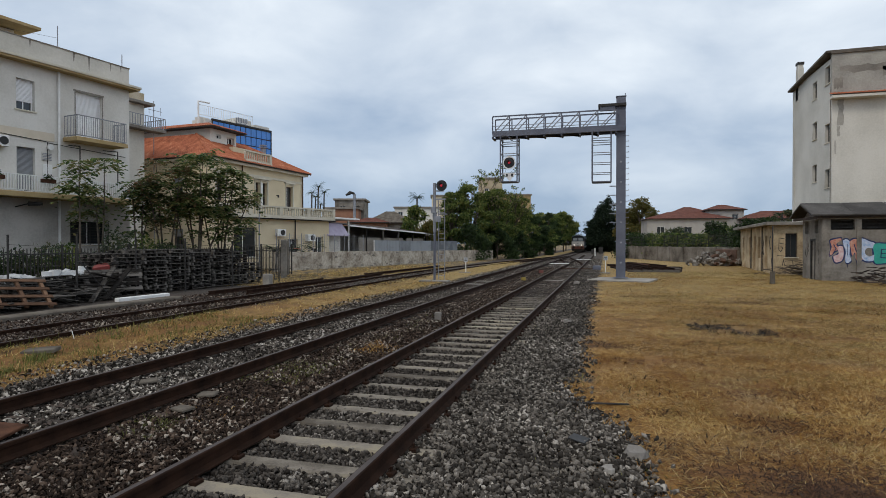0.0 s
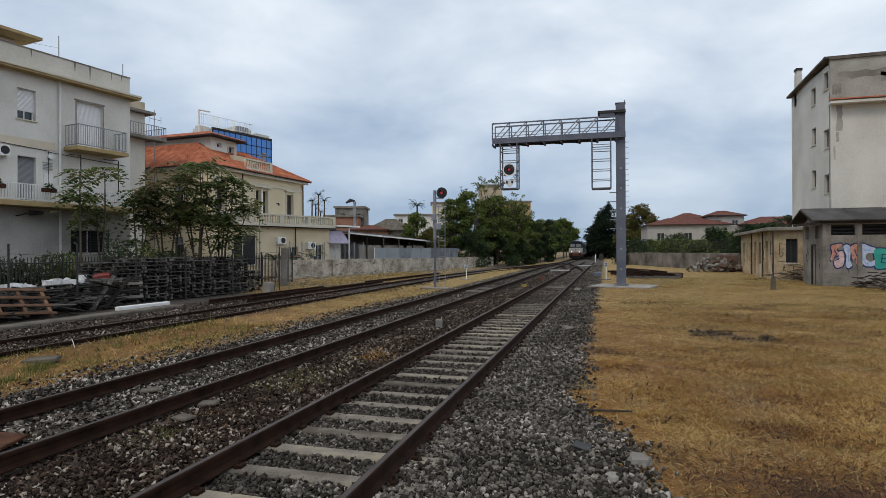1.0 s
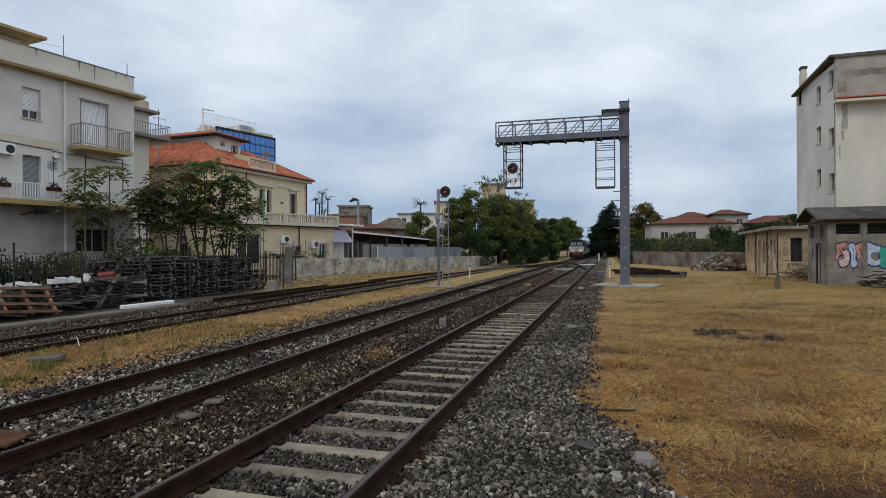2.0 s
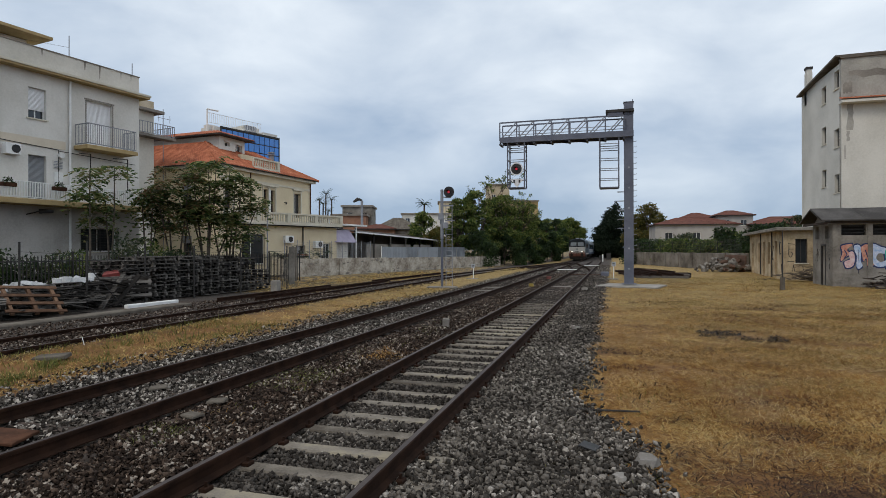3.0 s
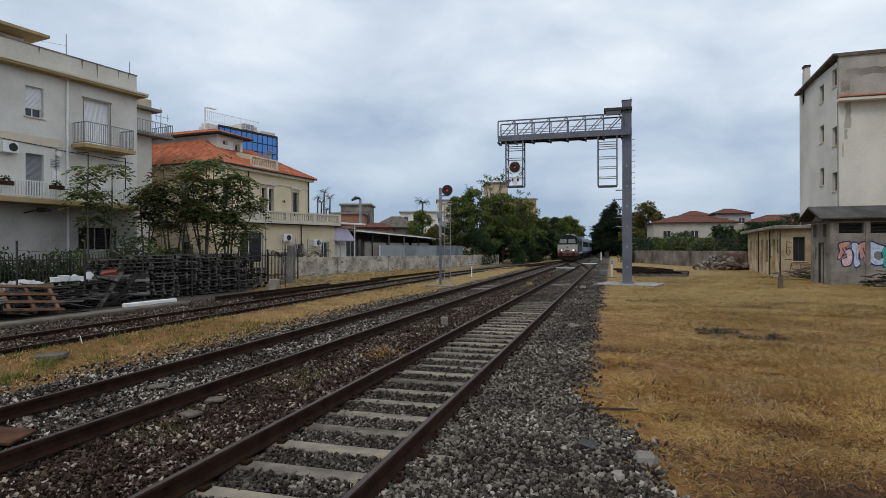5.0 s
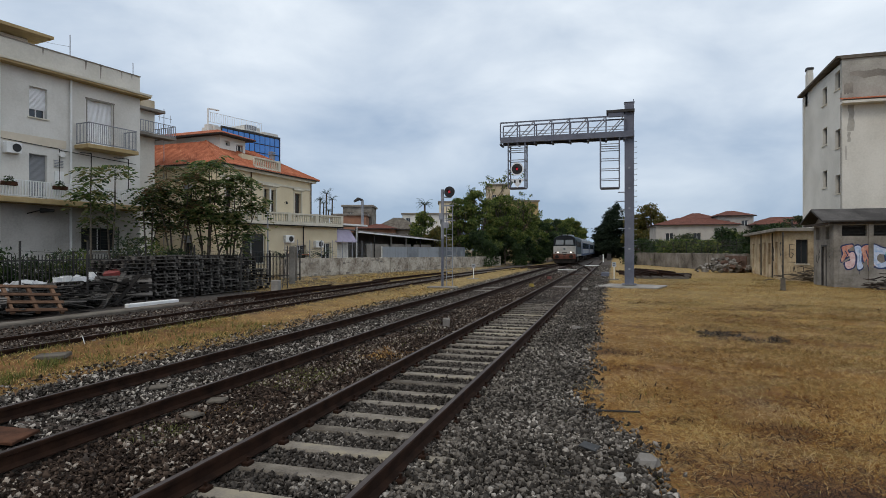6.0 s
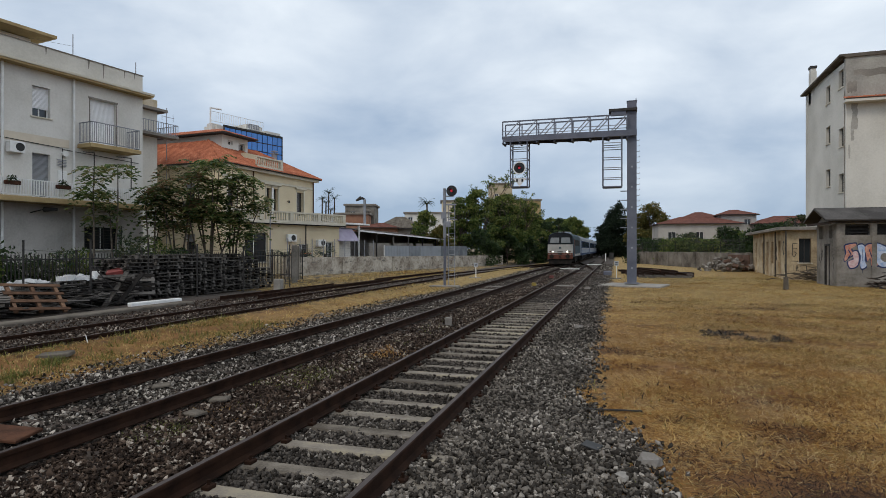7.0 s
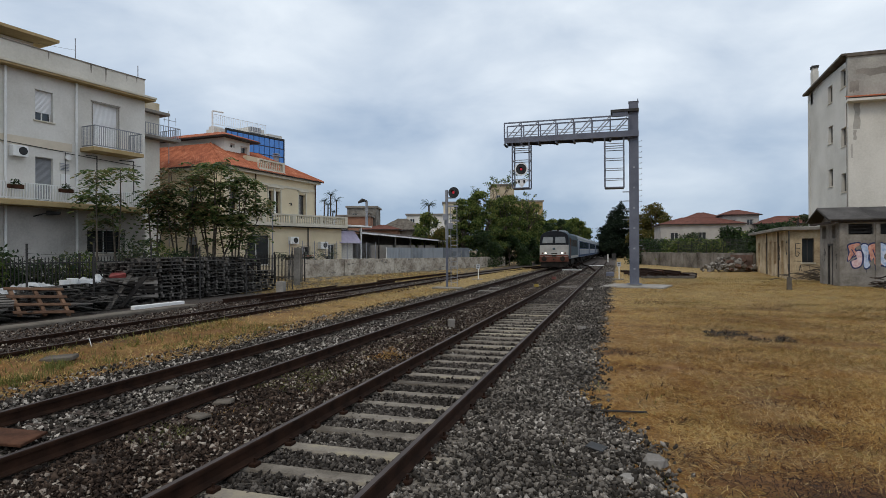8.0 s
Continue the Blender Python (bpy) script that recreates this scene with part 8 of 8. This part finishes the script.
def locomotive():
    """The leading diesel locomotive; its nose is at y = 0 and looks along -y, rail head at z = 0."""
    t = thing("locomotive", pose(0, 0, 0), "white and green diesel locomotive with lit headlights", "locomotive")
    w, L = 1.40, 14.0
    def ringat(y, k, lift=0.0):
        return [(x * k, y, z if z < 1.2 else 1.2 + (z - 1.2) * (1 - lift)) for x, z in body_section(w, 0.95, 0, 3.05, 3.72)]
    part("body", loft([ringat(0.75, 0.97, 0.02), ringat(1.1, 1.0), ringat(L - 0.9, 1.0), ringat(L, 0.95, 0.05)]), LOCO_GREEN, t, smooth=False)
    # cab: the nose stands forward below, the windscreen leans back
    nose = Geo().prism([(-1.34, 1.0), (1.34, 1.0), (1.36, 1.5), (1.36, 2.32), (-1.36, 2.32), (-1.36, 1.5)], 0.0, 0.9)
    part("nose", nose, LOCO_WHITE, t, "white front panel")
    arch = [(1.36, 0.0, 2.32), (1.35, 0.22, 2.78)] + [(1.33 * math.cos(a), 0.36 + 0.22 * math.sin(a), 3.02 + 0.66 * math.sin(a) ** 0.8) for a in (math.pi * k / 12 for k in range(1, 12))] + [(-1.35, 0.22, 2.78), (-1.36, 0.0, 2.32)]
    n = len(arch)
    face = Geo().add(arch + [(x, 1.12, z + 0.02) for x, y, z in arch], [tuple(range(n))] + [(k, k + n, k + n + 1, k + 1) for k in range(n - 1)])
    cab = part("cab_front", face, SCREEN, t, "dark cab front")
    for s in (-1, 1):
        g = Geo().add([(s * 0.12, 0.075, 2.50), (s * 1.14, 0.075, 2.50), (s * 1.06, 0.38, 3.10), (s * 0.12, 0.38, 3.10)], [(0, 1, 2, 3)] if s > 0 else [(3, 2, 1, 0)])
        part("windscreen", Geo().add([(x * 0.97, y - 0.035, z) for x, y, z in g.v] + g.v, [(0, 1, 2, 3), (7, 6, 5, 4), (0, 4, 5, 1), (1, 5, 6, 2), (2, 6, 7, 3), (3, 7, 4, 0)]), PANE, cab, "windscreen with the sky's reflection painted pale")
    part("window_band", Geo().add([(-1.33, 0.0, 2.34), (1.33, 0.0, 2.34), (1.26, 0.43, 3.2), (-1.26, 0.43, 3.2)], [(0, 1, 2, 3)]).mesh("window_band", SCREEN), SCREEN, cab).location = (0, -0.012, 0)
    for s in (-1, 1):
        k = part("headlight", Geo().tube((s * 0.80, 0.0, 1.52), (s * 0.80, -0.05, 1.52), 0.085, n=18), HEADLIGHT, t, "glowing round headlight")
        part("headlight_rim", ring(Geo(), (s * 0.80, 1.52), 0.19, 0.045, 18, -0.03), GALV, k)
        part("tail_lamp", Geo().tube((s * 1.08, 0.0, 1.52), (s * 1.08, -0.03, 1.52), 0.08, n=12), LOCO_RED, t)
        part("buffer", Geo().tube((s * 0.87, 0.05, 0.98), (s * 0.87, -0.5, 0.98), 0.11, n=12).tube((s * 0.87, -0.5, 0.98), (s * 0.87, -0.56, 0.98), 0.24, n=16), UNDERFRAME, t)
        part("side_window", Geo().box(s * 1.395, s * 1.41, 1.3, 2.0, 2.35, 3.05), GLASS, t)
        part("side_band", Geo().box(s * 1.402, s * 1.408, 2.9, L - 1.2, 1.0, 1.25), LOCO_WHITE, t)
        part("cab_door", Geo().box(s * 1.403, s * 1.413, 2.2, 2.8, 1.05, 3.0), LOCO_RED, t)
        for i in range(5):
            part("grille", Geo().box(s * 1.402, s * 1.414, 3.6 + 1.7 * i, 4.9 + 1.7 * i, 2.2, 2.9), UNDERFRAME, t)
    part("lower_front", Geo().slab(-1.36, 1.36, -0.006, 0.3, 1.2, 1.36, 0.01), LOCO_RED, t, "dull red lower front panel")
    part("plate_bar", Geo().box(-0.3, 0.3, -0.012, -0.002, 1.44, 1.54), UNDERFRAME, t)
    part("emblem", Geo().box(-0.12, 0.12, -0.012, -0.002, 1.85, 2.02), LOCO_GREEN, t)
    part("coupling", Geo().box(-0.06, 0.06, -0.35, 0.0, 0.88, 1.0).box(-0.2, 0.2, -0.06, 0.0, 1.2, 1.35), UNDERFRAME, t)
    part("buffer_beam", Geo().slab(-1.38, 1.38, 0.0, 0.4, 0.70, 1.20, 0.03, pose(0, -0.01, 0)), LOCO_RED, t, "faded red buffer beam")
    part("snow_plough", Geo().prism([(-1.25, 0.16), (1.25, 0.16), (1.3, 0.69), (-1.3, 0.69)], 0.1, 0.35), UNDERFRAME, t)
    part("horn", Geo().tube((0.35, 0.9, 3.72), (0.35, 0.55, 3.72), 0.05, 0.10, 10).tube((-0.35, 0.9, 3.72), (-0.35, 0.55, 3.72), 0.05, 0.10, 10), UNDERFRAME, t)
    part("roof_gear", Geo().slab(-0.7, 0.7, 4.5, 8.0, 3.66, 3.86, 0.06).slab(-0.5, 0.5, 9, 12, 3.66, 3.84, 0.06), LOCO_ROOF, t)
    part("fuel_tank", Geo().slab(-1.25, 1.25, 5.3, 8.7, 0.35, 0.95, 0.06), UNDERFRAME, t)
    for y in (3.0, L - 3.0):
        bogie(t, y, (-1.15, 1.15), 0.5)
    return t


def coach():
    """A passenger coach, its near end at y = 0."""
    t = thing("passenger_coach", pose(0, 0, 0), "pale grey railway coach with a blue window band", "railway coach", "coaches of the train")
    w, L = 1.41, 26.0
    sec = body_section(w, 0.95, 0, 3.05, 3.78)
    part("body", loft([[(x * 0.97, 0.0, z) for x, z in sec], [(x, 0.12, z) for x, z in sec], [(x, L - 0.12, z) for x, z in sec], [(x * 0.97, L, z) for x, z in sec]]), COACH_GREY, t)
    part("roof", loft([[(x * 1.004, y, z + 0.012) for x, z in body_section(w, 3.05, 0, 3.06, 3.78)] for y in (0.02, L - 0.02)]), LOCO_ROOF, t, "grey curved roof")
    part("gangway", Geo().box(-0.6, 0.6, -0.35, 0.0, 1.0, 3.2), UNDERFRAME, t)
    for s in (-1, 1):
        part("window_band", Geo().box(s * 1.412, s * 1.418, 1.8, L - 1.8, 1.95, 2.95), COACH_BLUE, t, "blue band along the windows")
        part("sill_stripe", Geo().box(s * 1.412, s * 1.418, 0.3, L - 0.3, 0.98, 1.25), COACH_BLUE, t)
        for z in (1.86, 2.98):
            part("white_line", Geo().box(s * 1.412, s * 1.42, 1.6, L - 1.6, z, z + 0.06), LOCO_WHITE, t)
        for y in (0.5, L - 1.3):
            part("door", Geo().box(s * 1.412, s * 1.422, y, y + 0.8, 1.05, 3.0), COACH_BLUE, t)
        for i in range(11):
            y = 2.4 + 1.95 * i
            part("window", Geo().box(s * 1.418, s * 1.426, y, y + 1.4, 2.05, 2.85), GLASS, t)
    part("underfloor_boxes", Geo().slab(-1.2, 1.2, 7.5, 11, 0.4, 0.95, 0.05).slab(-1.2, 1.2, 13, 17.5, 0.45, 0.95, 0.05), UNDERFRAME, t)
    for y in (3.6, L - 3.6):
        bogie(t, y, (-1.25, 1.25), 0.45)
    return t


loco = locomotive()
first_coach = coach()
coaches = [first_coach]
for i in range(2):
    made = copy_thing(first_coach, pose(0, 0, 0))
    coaches.append(made)
    for o in made.children_recursive:
        if o.name.startswith("wheelset"):
            WHEELS.append((o, o.location.copy(), 0.45))

# the nose's distance along the middle track, second by second
RUN = [(0.0, 133.0), (1.0, 122.3), (2.0, 112.0), (3.0, 102.2), (4.0, 92.8), (5.0, 83.7), (6.0, 74.8), (7.0, 65.8), (8.0, 57.0)]


def nose_at(t):
    i = min(int(t), 7)
    a, b = RUN[i][1], RUN[i + 1][1]
    before, after = RUN[max(i - 1, 0)][1], RUN[min(i + 2, 8)][1]
    k = t - i
    va, vb = (b - before) / (2 if i else 1), (after - a) / (2 if i < 7 else 1)
    return a * (2 * k**3 - 3 * k**2 + 1) + va * (k**3 - 2 * k**2 + k) + b * (3 * k**2 - 2 * k**3) + vb * (k**3 - k**2)


def on_track(y):
    bend = (far_bend(y + 1) - far_bend(y - 1)) / 2
    return pose(TRACK_2 + far_bend(y), y, RAIL_Z + 0.002, 0, 0, -math.degrees(math.atan(bend)))


def motions():
    times = [i * 0.5 for i in range(17)]
    walk(loco, [(t, on_track(nose_at(t))) for t in times])
    for k, c in enumerate(coaches):
        walk(c, [(t, on_track(nose_at(t) + 14.6 + 26.5 * k)) for t in times])
    for wheel, place, r in WHEELS:
        rows = []
        for i in range(241):
            t = i / 30
            rows.append((t, Matrix.Translation(place) @ pose(0, 0, 0, math.degrees((133.0 - nose_at(t)) / r))))
        walk(wheel, rows)


motions()
